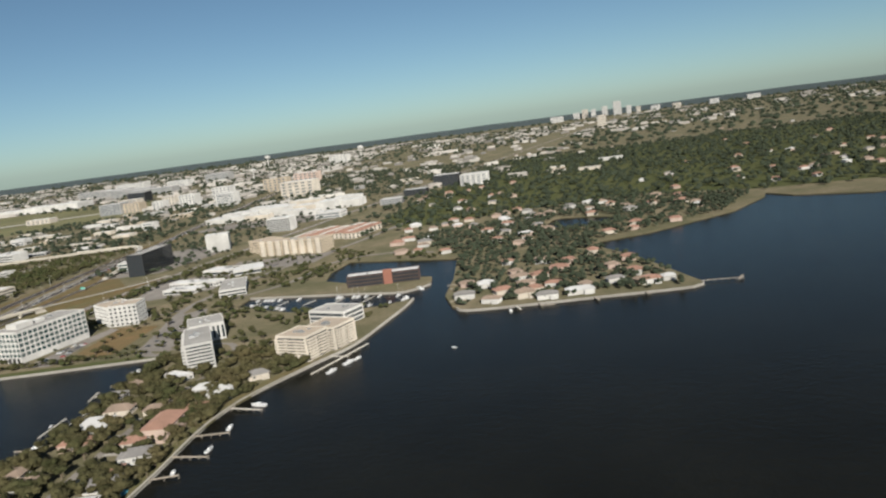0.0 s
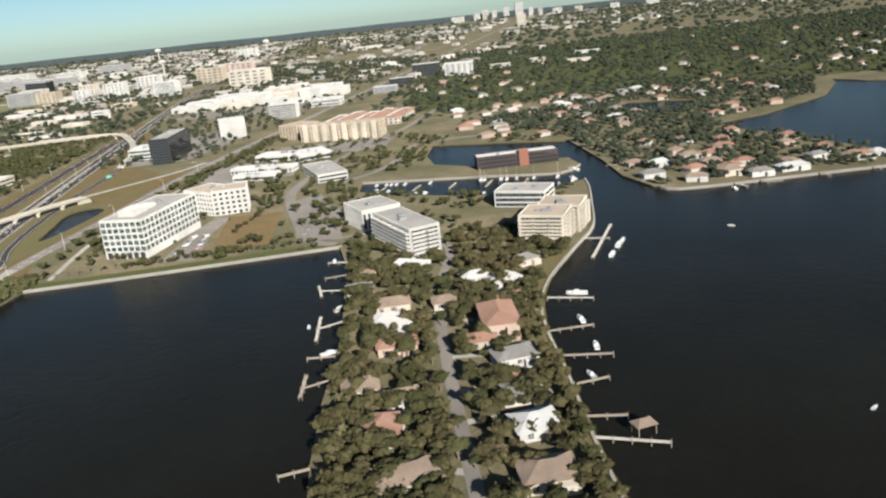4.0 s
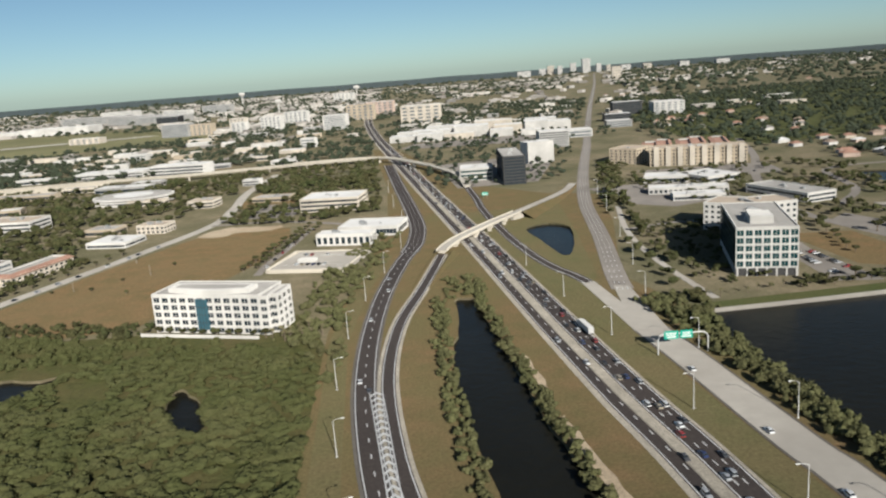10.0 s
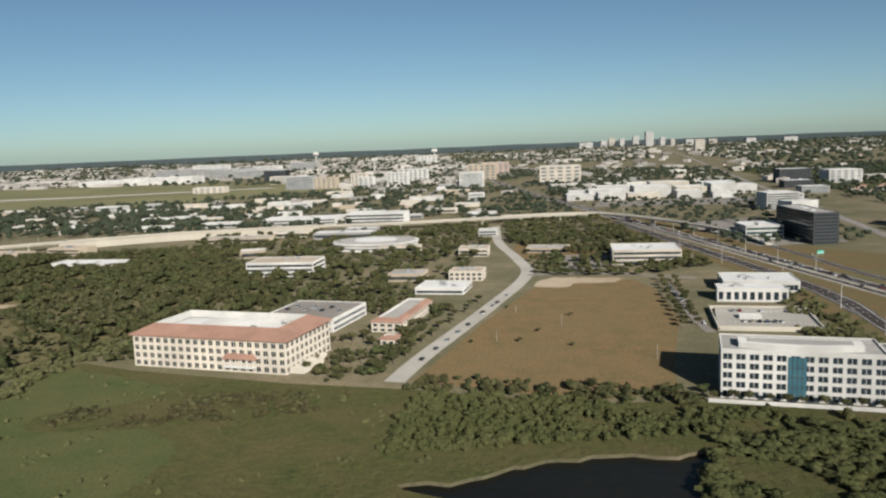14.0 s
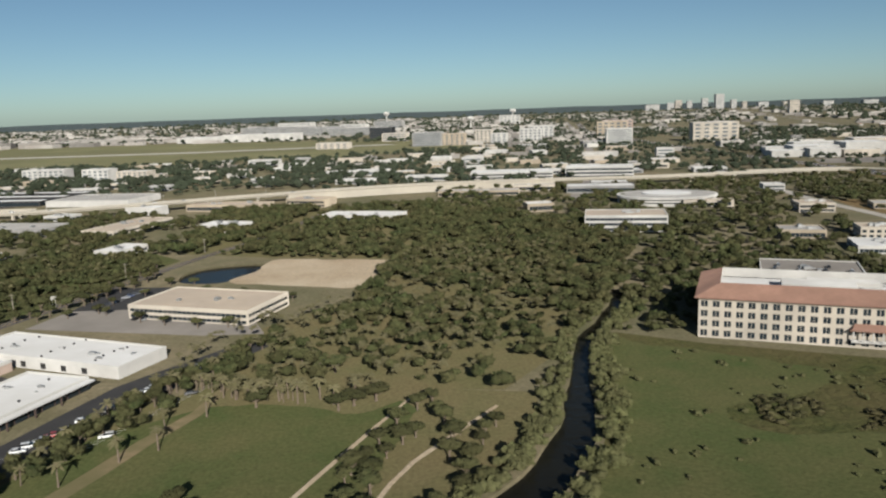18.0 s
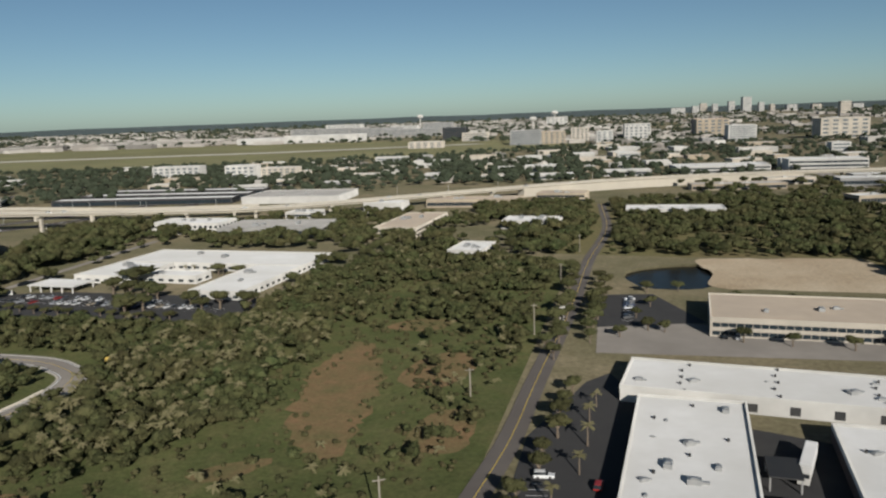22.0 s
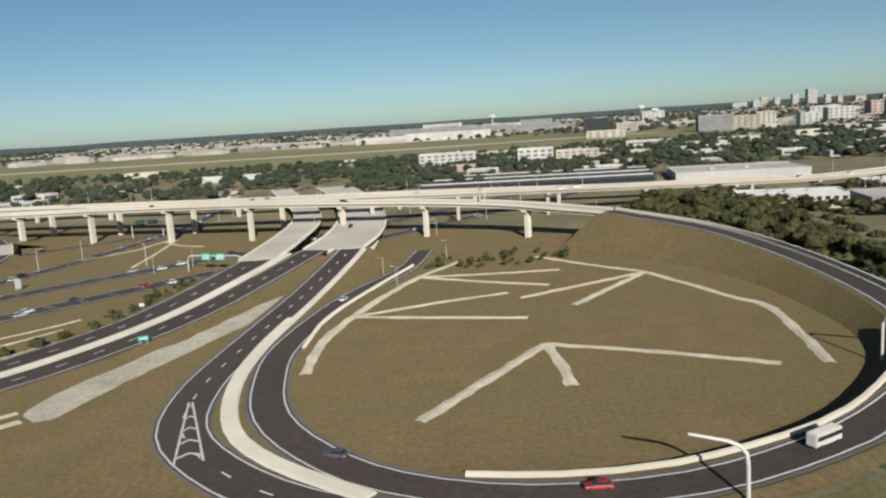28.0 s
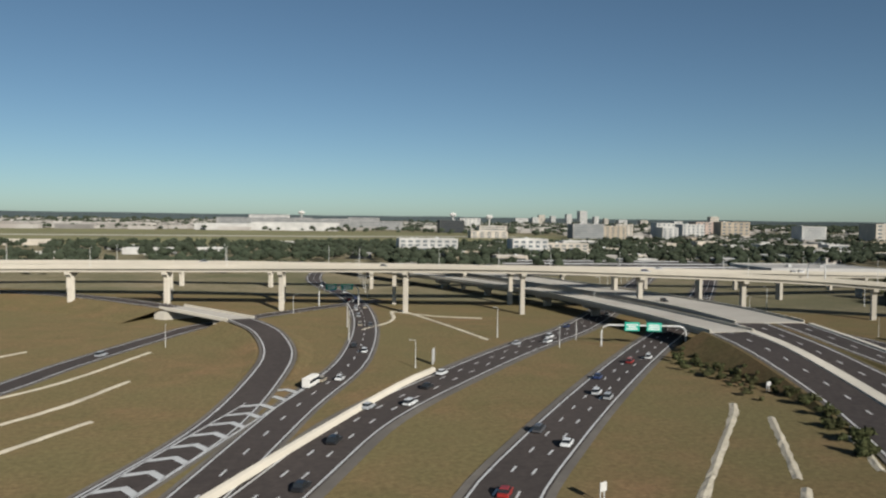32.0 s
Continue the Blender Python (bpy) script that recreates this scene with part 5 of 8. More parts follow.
for x0, y0, x1, y1 in ((1.5, 2.0, 4.0, 30), (13.5, 2.0, 16.0, 36), (4.0, 28, 13.5, 31)):
    add_box(bm, x0, y0, 15.5, x1, y1, 15.56)
part("roof_walk", bm, M_ROOFG, glass_office)
block("office_annex", "white five-storey office annex with small square windows", (-224, 434), (-208.5, 418.5), 16, 11.3, 5, 9, 0, M_WALL, "b", pier=0.5, band=0.5, category="office", units=1, bars=0)
block("office_annex", "white five-storey office annex with small square windows", (-208.4, 418.5), (-192.5, 419.5), 15, 11.9, 5, 6, 4, M_WALL, "b", pier=0.5, band=0.5, category="office", units=1, bars=0)
# waterfront towers
block("condo_tower", "white seven-storey apartment tower with stacked balconies", (-137, 341), (-126, 310), 11.7, 11.4, 7, 10, 3, M_WALL, "g", style="balcony", band=0.5, category="apartment building", units=3, base=0.6)
block("condo_tower", "white lower apartment block with tall narrow windows", (-148, 375), (-141, 356), 17, 8.7, 1, 9, 8, M_WALL, "g", pier=0.5, band=0.25, category="apartment building", units=3, bars=0)
block("condo_tower", "cream eight-storey apartment tower with stacked balconies", (-87.5, 311.5), (-73.5, 304), 15, 10.8, 8, 4, 4, M_CREAM, "b", style="balcony", band=0.4, category="apartment building", units=3)
block("condo_tower", "cream eight-storey apartment tower set back from the shore", (-77.9, 324), (-63.9, 316.5), 15, 10.2, 8, 4, 4, M_CREAM, "b", style="balcony", band=0.4, category="apartment building", units=3)
block("waterfront_office", "white waterfront office with a flat roof", (-85, 368), (-66, 357), 15, 7.0, 3, 8, 5, M_WALL, "g", style="bands", band=0.3, category="office", units=3)
block("clubhouse", "low white clubhouse with a flat roof", (-133, 303), (-123, 297), 5, 2.4, 1, 4, 2, M_WALL, "w", category="clubhouse", units=0)
brick = block("brick_building", "dark brick office on the mole with a pale roof", (-78, 447.5), (-35, 446.5), 10, 6.8, 3, 16, 4, M_BRICK, "w", style="bands", band=0.55, category="office", units=2)
bm = bmesh.new()
add_box(bm, 22, -1.0, 0, 27, 3, 8.2)
part("stair_tower", bm, material("red brick core", (0.33, 0.15, 0.1), (0.28, 0.12, 0.085), 0.9, scale=2), brick, "red brick stair tower")
# apartments and their neighbours
apt = block("apartment_building", "long beige five-storey apartment block with projecting bays", (-176, 624), (-120, 604), 18, 11.6, 5, 22, 6, M_TAN, "b", pier=0.55, band=0.5, category="apartment building", units=4, bars=0)
for i in range(8):
    bm = bmesh.new()
    add_box(bm, 2.5 + i * 7.4, -1.4, 0, 5.6 + i * 7.4, 0.1, 12.4)
    part("bay", bm, M_CREAM, apt)
block("apartment_building", "beige apartment wing with small windows", (-193, 655), (-179, 640), 22, 10.4, 5, 6, 6, M_TAN, "b", pier=0.55, band=0.5, category="apartment building", units=1, bars=0)
for i in range(5):
    block("townhouse_row", "row of townhouses under terracotta roofs", (-165 + 13 * i, 668 + 10 * (i % 2)), (-154 + 13 * i, 664 + 10 * (i % 2)), 52, 5.5, 2, 3, 6, M_CREAM, "t", pier=0.5, category="townhouses", units=0, eave=0.6, bars=0, group="townhouse rows")
for a, b, d, h, f, wl, rf, st, lab in (
        ((-276, 600), (-262.5, 598.8), 52, 17.5, 9, M_DARK, "g", "bands", "tall black glass office slab"),
        ((-299, 632), (-278, 629), 24, 8.0, 3, M_WALL, "w", "bands", "low white office with blue glass"),
        ((-242, 690), (-222, 694), 14, 15.6, 1, M_WALL, "w", "plain", "blank white windowless tower block"),
        ((-211, 790), (-186, 788), 22, 13.8, 7, M_WALL, "w", "bands", "white office striped with dark window bands"),
        ((-161, 466), (-145, 470), 40, 4.6, 2, M_WALL, "g", "bands", "long low white office with flat roof"),
        ((-174, 541), (-153, 547), 26, 3.8, 1, M_WALL, "w", "bands", "low white commercial building"),
        ((-203, 561), (-181, 551), 16, 3.8, 1, M_WALL, "w", "bands", "low white commercial building"),
        ((-214, 523), (-177, 510), 10, 3.6, 1, M_WALL, "w", "grid", "low white building with a colonnade"),
        ((-210, 500), (-186, 494), 12, 3.0, 1, M_WALL, "w", "bands", "low white annex with flat roof"),
        ((-396, 565), (-364, 558), 25, 7.4, 3, M_CREAM, "w", "bands", "cream three-storey office with window bands"),
        ((-577, 581), (-543, 574), 20, 7.2, 3, M_WALL, "b", "bands", "white three-storey office with a tan roof"),
        ((-549, 464), (-523, 454), 28, 4.8, 2, M_WALL, "a", "bands", "white parking garage with a grey deck behind the hotel"),
        ((-494, 515), (-474, 509), 18, 2.8, 1, M_WALL, "w", "bands", "low building with a white roof"),
        ((-478, 543), (-463, 539), 12, 4.6, 2, M_CREAM, "b", "grid", "cream two-storey building with tan roof"),
        ((-506, 549), (-490, 545), 13, 3.6, 1, M_TAN, "g", "bands", "low tan building with flat roof"),
        ((-468, 616), (-452, 613), 15, 4.6, 2, M_CREAM, "b", "bands", "cream low office with window bands"),
        ((-448, 705), (-436, 703), 10, 4.4, 2, M_WALL, "w", "bands", "white low office with window bands"),
        ((-430, 620), (-408, 613), 14, 2.8, 1, M_TAN, "g", "bands", "low tan commercial building"),
        ((-727, 460), (-691, 448), 22, 4.1, 2, M_CREAM, "b", "bands", "beige two-storey office with window bands"),
        ((-807, 609), (-790, 604), 46, 4.0, 2, M_CREAM, "b", "bands", "beige low office on columns"),
        ((-779, 558), (-768, 554), 18, 3.0, 1, M_WALL, "w", "bands", "small white flat-roofed building"),
        ((-893, 750), (-836, 740), 40, 4.0, 1, M_WALL, "g", "plain", "long low white warehouse with a grey roof"),
        ((-905, 640), (-874, 632), 16, 5.0, 2, M_WALL, "w", "grid", "white panelled office among trees"),
        ((-872, 623), (-830, 615), 25, 4.0, 1, M_GREY, "g", "bands", "low grey office among trees"),
        ((-756, 619), (-734, 612), 15, 3.4, 1, M_WALL, "w", "bands", "low pale building among trees"),
        ((-787, 701), (-740, 690), 16, 4.0, 1, M_TAN, "b", "bands", "low tan building beside the viaduct"),
        ((-730, 708), (-706, 700), 16, 4.6, 2, M_TAN, "b", "bands", "low tan office among trees"),
        ((-852, 665), (-838, 661), 12, 4.6, 2, M_WALL, "w", "bands", "small white office among trees"),
        ((-818, 690), (-799, 684), 12, 5.0, 2, M_WALL, "w", "plain", "small white windowless warehouse building"),
        ((-1018, 961), (-978, 957), 16, 11.0, 4, M_WALL, "w", "grid", "white hotel slab at the airfield's edge"),
        ((-949, 929), (-925, 926), 16, 12.0, 4, M_WALL, "w", "grid", "white hotel slab at the airfield's edge"),
        ((-922, 936), (-893, 931), 14, 9.0, 4, M_CREAM, "w", "grid", "cream hotel slab at the airfield's edge"),
        ((-615, 842), (-553, 835), 30, 5.0, 2, M_WALL, "w", "bands", "long low white office with flat roof"),
        ((-537, 856), (-515, 850), 15, 7.2, 3, M_WALL, "w", "bands", "white three-storey office with window bands"),
        ((-545, 826), (-497, 815), 22, 8.6, 3, M_WALL, "w", "bands", "white office with long window bands"),
        ((-640, 735), (-590, 728), 14, 3.4, 1, M_TAN, "g", "bands", "low pale building beside the viaduct"),
        ((-560, 730), (-520, 722), 16, 4.4, 1, M_GREY, "w", "bands", "low pale building beside the viaduct"),
        ((-700, 640), (-660, 630), 16, 3.4, 1, M_WALL, "w", "bands", "low white building among trees")):
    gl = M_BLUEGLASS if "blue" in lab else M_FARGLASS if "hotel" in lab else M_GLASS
    w = math.dist(a, b) * (0.5 if "hotel" in lab else 1.0)
    block("office_building" if "office" in lab else "commercial_building", lab, a, b, d, h, f, max(3, int(w / 2.4)), max(2, int(d / 3)) if a[1] < 700 else 0, wl, rf, gl, st, category="office" if "office" in lab else "building", units=3, pier=0.4, bars=0)
# dark wall colour stands in for the shade inside the sheds
for i in range(3):
    block("airport_canopy", "long shed with a pale flat roof, walls dark for its shaded inside", (-1012 + 6 * i, 772 + 26 * i), (-900 + 4 * i, 757 + 24 * i), 12, 3.6, 1, 20, 3, M_DARK, "w", style="bands", band=0.3, category="shed", units=0, group="pale-roofed sheds")
# the red-roofed hotel
hotel = block("hotel_building", "cream four-storey building with a terracotta roof skirt and many square windows", (-580, 425), (-532, 406), 27, 10.0, 4, 20, 10, M_CREAM, "w", pier=0.42, band=0.36, category="hotel", units=4, eave=0.9, bars=1)
bm = bmesh.new()
loft(bm, [[(31.4, -1.9, 4.2), (42.6, -1.9, 4.2), (42.6, 0.05, 4.2), (31.4, 0.05, 4.2)], [(31.9, -1.7, 4.5), (42.1, -1.7, 4.5), (42.1, 0.05, 4.5), (31.9, 0.05, 4.5)], [(32.6, -0.2, 5.5), (41.4, -0.2, 5.5), (41.4, 0.04, 5.5), (32.6, 0.04, 5.5)]])
for i in range(6):
    add_box(bm, 32.2 + i * 1.9, -1.6, 1.8, 32.45 + i * 1.9, -1.35, 4.2, 1)
add_box(bm, 31.9, -1.7, 1.6, 42.1, 0.05, 1.85, 1)
part("balcony_roof", bm, [M_TILE, M_WALL], hotel, "terracotta roof over the front gallery")
bm = bmesh.new()
add_box(bm, 51.5, 2, -0.2, 56, 14, 1.4)
add_box(bm, 51.5, 14, -0.2, 54, 20, 1.0)
part("terrace", bm, M_DECK, hotel)
bm = bmesh.new()
add_box(bm, 18, 9, 9.8, 34, 16, 11.6)
add_box(bm, 24, 17, 9.8, 40, 21, 11.0)
part("roof_plant", bm, M_WALL, hotel)
block("shop_row", "cream two-storey row with a red tiled rim", (-510, 452), (-500, 448.5), 36, 3.9, 2, 4, 12, M_CREAM, "g", pier=0.4, category="shops", units=1, eave=0.4, bars=0)
block("gatehouse", "small cream gatehouse with a terracotta roof", (-506.5, 433), (-502, 431.5), 5, 2.6, 1, 2, 2, M_CREAM, "t", category="gatehouse", units=0, eave=0.5, bars=0)
block("arcade_building", "white low building with arched openings", (-382, 472), (-358.5, 464.5), 9, 5.2, 1, 9, 3, M_WALL, "w", pier=0.4, band=0.35, category="building", units=1, bars=0)
block("arcade_building", "white low building with a stepped roof", (-373, 488), (-346, 480), 20, 4.6, 1, 9, 5, M_WALL, "w", style="bands", category="building", units=3)
# round office
rd = thing("round_office", "round white two-storey office with window bands", "office", (-515, 672, 0), -8)
for z0, z1, k, m, nm in ((0, 1.3, 1.0, M_WALL, "wall"), (1.3, 2.0, 0.97, M_GLASS, "window_band"), (2.0, 2.9, 1.0, M_WALL, "spandrel"), (2.9, 3.6, 0.97, M_GLASS, "window_band"), (3.6, 4.7, 1.03, M_WALL, "parapet"), (4.7, 4.76, 0.98, M_ROOFG, "roof"), (4.76, 5.4, 0.5, M_ROOFW, "roof_centre")):
    bm = bmesh.new()
    add_prism(bm, [(26 * k * math.cos(a), 20 * k * math.sin(a)) for a in [2 * math.pi * i / 40 for i in range(40)]], z0, z1)
    part(nm, bm, m, rd)

VENT = box_mesh("vent", 0.34, 0.34, 0.4, [M_DARK])
# warehouses with truck docks
def warehouse(label, A, B, depth, h, docks=0, split=0.5, wall=None, porch=False):
    root = block("warehouse", label, A, B, depth, h, 1, 1, 1, wall or M_PINK, "w", style="plain", category="warehouse", units=0, recess=0.25)
    w = math.dist(A, B)
    rnd = random.Random(int(depth * 10))
    bm = bmesh.new()
    add_box(bm, 0.1, depth * split - 0.15, h - 0.4, w - 0.1, depth * split + 0.15, h + 0.25)
    if split:
        part("fire_wall", bm, M_ROOFW, root)
    bm = bmesh.new()
    add_box(bm, -0.05, -0.05, h - 0.75, w + 0.05, 0.28, h + 0.05)
    add_box(bm, -0.05, 0.28, h - 0.75, 0.28, depth - 0.28, h + 0.05)
    add_box(bm, -0.05, depth - 0.28, h - 0.75, w + 0.05, depth + 0.05, h + 0.05)
    add_box(bm, w - 0.28, 0.28, h - 0.75, w + 0.05, depth - 0.28, h + 0.05)
    part("fascia", bm, M_WALL, root)
    for i in range(int(w * depth / 75)):
        linked("roof_unit", UNIT, root, pose(rnd.uniform(2, w - 2), rnd.uniform(3, depth - 3), h - 0.32, 0, 0, rnd.choice((0, 90, 30))) @ Matrix.Scale(rnd.uniform(0.25, 0.95), 4))
    for i in range(14):
        linked("vent", VENT, root, pose(w * (0.2 + 0.3 * (i % 3)) + rnd.uniform(-0.6, 0.6), depth * (i + 0.5) / 14, h - 0.31))
    if porch:
        bm = bmesh.new()
        add_box(bm, w + 0.05, 0, h - 0.75, w + 1.5, depth, h - 0.42)
        part("porch_roof", bm, M_ROOFW, root, "white roof edge over the walkway")
        pane, post = box_mesh("shop_window", 2.7, 0.1, h - 1.2, [M_GLASS]), box_mesh("porch_post", 0.25, 0.25, h - 0.75, [M_BRICK])
        for i in range(int(depth / 3.2)):
            linked("shop_window", pane, root, pose(w + 0.05, 1.85 + i * 3.2, 0.1, 0, 0, 90))
        for i in range(int(depth / 6.4)):
            linked("porch_post", post, root, pose(w + 1.3, 0.7 + i * 6.4, 0))
    # flat dark panels stand in for the shade within the dock openings
    dock = box_mesh("dock_door", 2.0, 0.12, 1.4, [M_DARK])
    for i in range(docks):
        linked("dock_door", dock, root, pose(w + 0.06, depth * (0.2 + 0.75 * i / docks), 0.5, 0, 0, 90))
    return root


warehouse("long white-roofed warehouse with pinkish walls", (-777.5, 344.5), (-762.5, 339.5), 82, 2.7, 8, 0.55)
warehouse("long white-roofed warehouse with pinkish walls", (-753.5, 332.5), (-738.5, 327.5), 80, 2.7, 0, 0.52, M_BRICK, True)
w3 = warehouse("white-roofed warehouse across the truck yard", (-753.5, 426.3), (-709.3, 408.8), 15, 2.8, 0, 0, M_WALL)
# the same painted-dark openings along the yard wall
door = box_mesh("dock_door", 1.4, 0.12, 1.3, [M_DARK])
for i in range(6):
    linked("dock_door", door, w3, pose(8 + i * 6, -0.06, 0.4))
for k, (px, py) in enumerate(((-740, 385), (-746, 366), (-737.5, 396))):
    tr = thing("dock_canopy", "dark flat canopy over a loading dock", "canopy", (px - 2.5, py + 1, 0), -18, "dock canopies")
    b2 = bmesh.new()
    add_box(b2, -2, -3, 1.9, 2, 3, 2.1)
    part("roof", b2, M_DARK, tr)
    b2 = bmesh.new()
    for x in (-1.8, 1.8):
        for y in (-2.8, 2.8):
            add_box(b2, x - 0.1, y - 0.1, 0, x + 0.1, y + 0.1, 1.9)
    part("posts", b2, M_STEEL, tr)
# white courtyard building
O, du, dn = Vector((-893, 543)), Vector((0.955, -0.297)), Vector((0.297, 0.955))


def place(s, t):
    return tuple(O + du * s + dn * t)


for s0, s1, t0, t1 in ((0, 66, 20, 42), (0, 20, -2, 19.9), (50, 66, -16, 19.9), (20.1, 41, 1, 9)):
    block("campus_building", "low white building with a broad pale roof round a courtyard", place(s0, t0), place(s1, t0), t1 - t0, 2.5, 1, max(4, int((s1 - s0) / 3)), max(2, int((t1 - t0) / 3)), M_WALL, "w", pier=0.45, band=0.55, category="office", units=2, bars=0, group="courtyard wings")
pc = thing("entrance_canopy", "white entrance canopy on columns", "canopy", (*place(-4, -16), 0), -17.3)
bm = bmesh.new()
add_box(bm, 0, 0, 1.9, 16, 9, 2.2)
part("roof", bm, M_ROOFW, pc)
for i in range(5):
    for y in (0.4, 8.6):
        bm = bmesh.new()
        add_box(bm, 0.4 + i * 3.75, y - 0.15, 0, 0.7 + i * 3.75, y + 0.15, 1.9)
        part("column", bm, M_WALL, pc)

# towers and malls farther off: x, y, width, depth, height, floors, wall, style
for x, y, w, d, h, f, wl, st in (
        (-654, 1398, 43, 26, 20, 7, M_GREY, "bands"), (-567, 1456, 25, 22, 19.5, 7, M_CREAM, "grid"), (-551, 1363, 22, 20, 16.5, 6, M_WALL, "grid"), (-474, 1487, 38, 24, 21.8, 8, M_WALL, "grid"), (-365, 1474, 46, 26, 25, 9, M_TAN, "grid"),
        (-401, 1270, 33, 24, 20.5, 8, M_WALL, "bands"), (-278, 1262, 56, 34, 25, 10, M_CREAM, "grid"), (-1071, 2222, 120, 40, 21, 6, M_GREY, "bands"), (-1012, 2321, 90, 40, 28, 8, M_WALL, "bands"),
        (-744, 1729, 43, 30, 22, 7, M_DARK, "bands"), (-713, 1610, 43, 26, 14, 4, M_CREAM, "bands"), (-794, 1402, 48, 24, 9, 3, M_CREAM, "grid"), (-915, 2088, 120, 40, 20, 6, M_GREY, "bands"), (-857, 2295, 68, 40, 20, 6, M_WALL, "bands"),
        (-771, 2400, 78, 40, 24, 7, M_GREY, "bands"), (-1094, 1842, 150, 60, 11, 2, M_WALL, "plain"), (-1000, 1830, 150, 60, 14, 2, M_WALL, "plain"), (-606, 1012, 20, 16, 6, 2, M_WALL, "bands"), (-421, 996, 16, 14, 10, 3, M_WALL, "bands"),
        (-825, 1078, 31, 16, 6.5, 2, M_WALL, "bands"), (-697, 911, 30, 16, 4.5, 1, M_WALL, "bands"), (-504, 1380, 31, 24, 21, 7, M_WALL, "grid"),
        (-977, 2131, 80, 40, 22, 6, M_GREY, "bands"), (-329, 1589, 49, 30, 24, 8, M_PINK, "grid"), (-830, 2014, 130, 40, 17, 5, M_GREY, "bands"), (-617, 1399, 37, 24, 17, 6, M_TAN, "grid"),
        (-318, 960, 30, 26, 6, 2, M_WALL, "plain"), (-292, 946, 26, 20, 8, 2, M_WALL, "plain"), (-262, 940, 30, 18, 6.5, 2, M_CREAM, "plain"), (-288, 972, 40, 30, 9, 2, M_WALL, "plain"), (-246, 962, 36, 34, 11.5, 2, M_WALL, "plain"),
        (-218, 935, 24, 22, 7.5, 2, M_WALL, "plain"), (-206, 962, 30, 30, 9.5, 2, M_CREAM, "plain"), (-178, 950, 24, 34, 12, 2, M_WALL, "plain"), (-190, 922, 20, 14, 6, 2, M_WALL, "plain"), (-150, 968, 26, 30, 9, 2, M_WALL, "plain"),
        (-268, 1010, 44, 24, 10, 2, M_WALL, "plain"), (-214, 1004, 40, 26, 12.5, 2, M_CREAM, "plain"), (-160, 1008, 34, 22, 10.5, 2, M_WALL, "plain"), (-310, 998, 26, 20, 7, 2, M_WALL, "plain"),
        (-30, 1095, 36, 26, 16, 6, M_DARK, "bands"), (8, 1055, 36, 30, 15, 5, M_WALL, "grid"), (-70, 1010, 30, 20, 8, 3, M_DARK, "bands"), (-95, 930, 26, 18, 7, 3, M_GREY, "bands"), (-160, 860, 30, 24, 7, 2, M_WALL, "bands"),
        (760, 4080, 70, 60, 78, 24, M_WALL, "bands"), (700, 4140, 50, 40, 58, 18, M_GREY, "bands"), (655, 4260, 44, 40, 47, 14, M_GREY, "bands"), (618, 4340, 60, 40, 52, 15, M_CREAM, "bands"), (812, 4020, 42, 40, 46, 13, M_GREY, "bands"),
        (858, 3990, 36, 36, 36, 10, M_CREAM, "bands"), (945, 3960, 80, 50, 30, 8, M_WALL, "bands"), (1045, 3900, 70, 50, 28, 8, M_CREAM, "bands"), (430, 4200, 120, 50, 32, 7, M_WALL, "bands"), (1230, 3850, 80, 50, 25, 6, M_GREY, "bands"),
        (560, 4300, 60, 40, 38, 10, M_WALL, "bands"), (1420, 3800, 110, 50, 24, 6, M_WALL, "bands"), (-420, 2600, 60, 40, 26, 7, M_WALL, "grid"), (480, 2700, 30, 24, 42, 12, M_CREAM, "grid")):
    if y > 3700:
        x, y, w, wl = x + 130, y + 400, w * 0.6, M_WALL if wl is M_GREY else wl
    block("tower_block" if h > 13 else "commercial_block", ("pale" if wl in (M_WALL, M_CREAM) else "grey") + (" high-rise with rows of windows" if h > 13 else " low commercial block with a flat roof"),
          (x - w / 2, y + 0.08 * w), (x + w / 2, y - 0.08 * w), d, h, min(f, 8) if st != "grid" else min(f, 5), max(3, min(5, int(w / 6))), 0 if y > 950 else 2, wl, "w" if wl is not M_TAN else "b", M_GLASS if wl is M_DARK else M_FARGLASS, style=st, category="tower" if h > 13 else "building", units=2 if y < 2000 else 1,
          pier=0.45, band=0.68 if y > 2000 else 0.5, bars=0, group="distant buildings")

# water towers on the skyline
for x, y, h, r in ((-560, 2050, 34, 8), (-830, 3300, 46, 12), (-380, 2900, 44, 11)):
    wt = thing("water_tower", "white water tower on a stem", "water tower", (x, y, 0), group="water towers")
    bm = bmesh.new()
    add_tube(bm, [(0, 0, 0), (0, 0, h * 0.2), (0, 0, h * 0.7)], [r * 0.3, r * 0.16, r * 0.2], 10)
    part("stem", bm, M_WALL, wt)
    bm = bmesh.new()
    bmesh.ops.create_uvsphere(bm, u_segments=16, v_segments=8, radius=r, matrix=Matrix.Translation((0, 0, h * 0.85)) @ Matrix.Diagonal((1, 1, 0.6, 1)))
    part("tank", bm, M_WALL, wt)

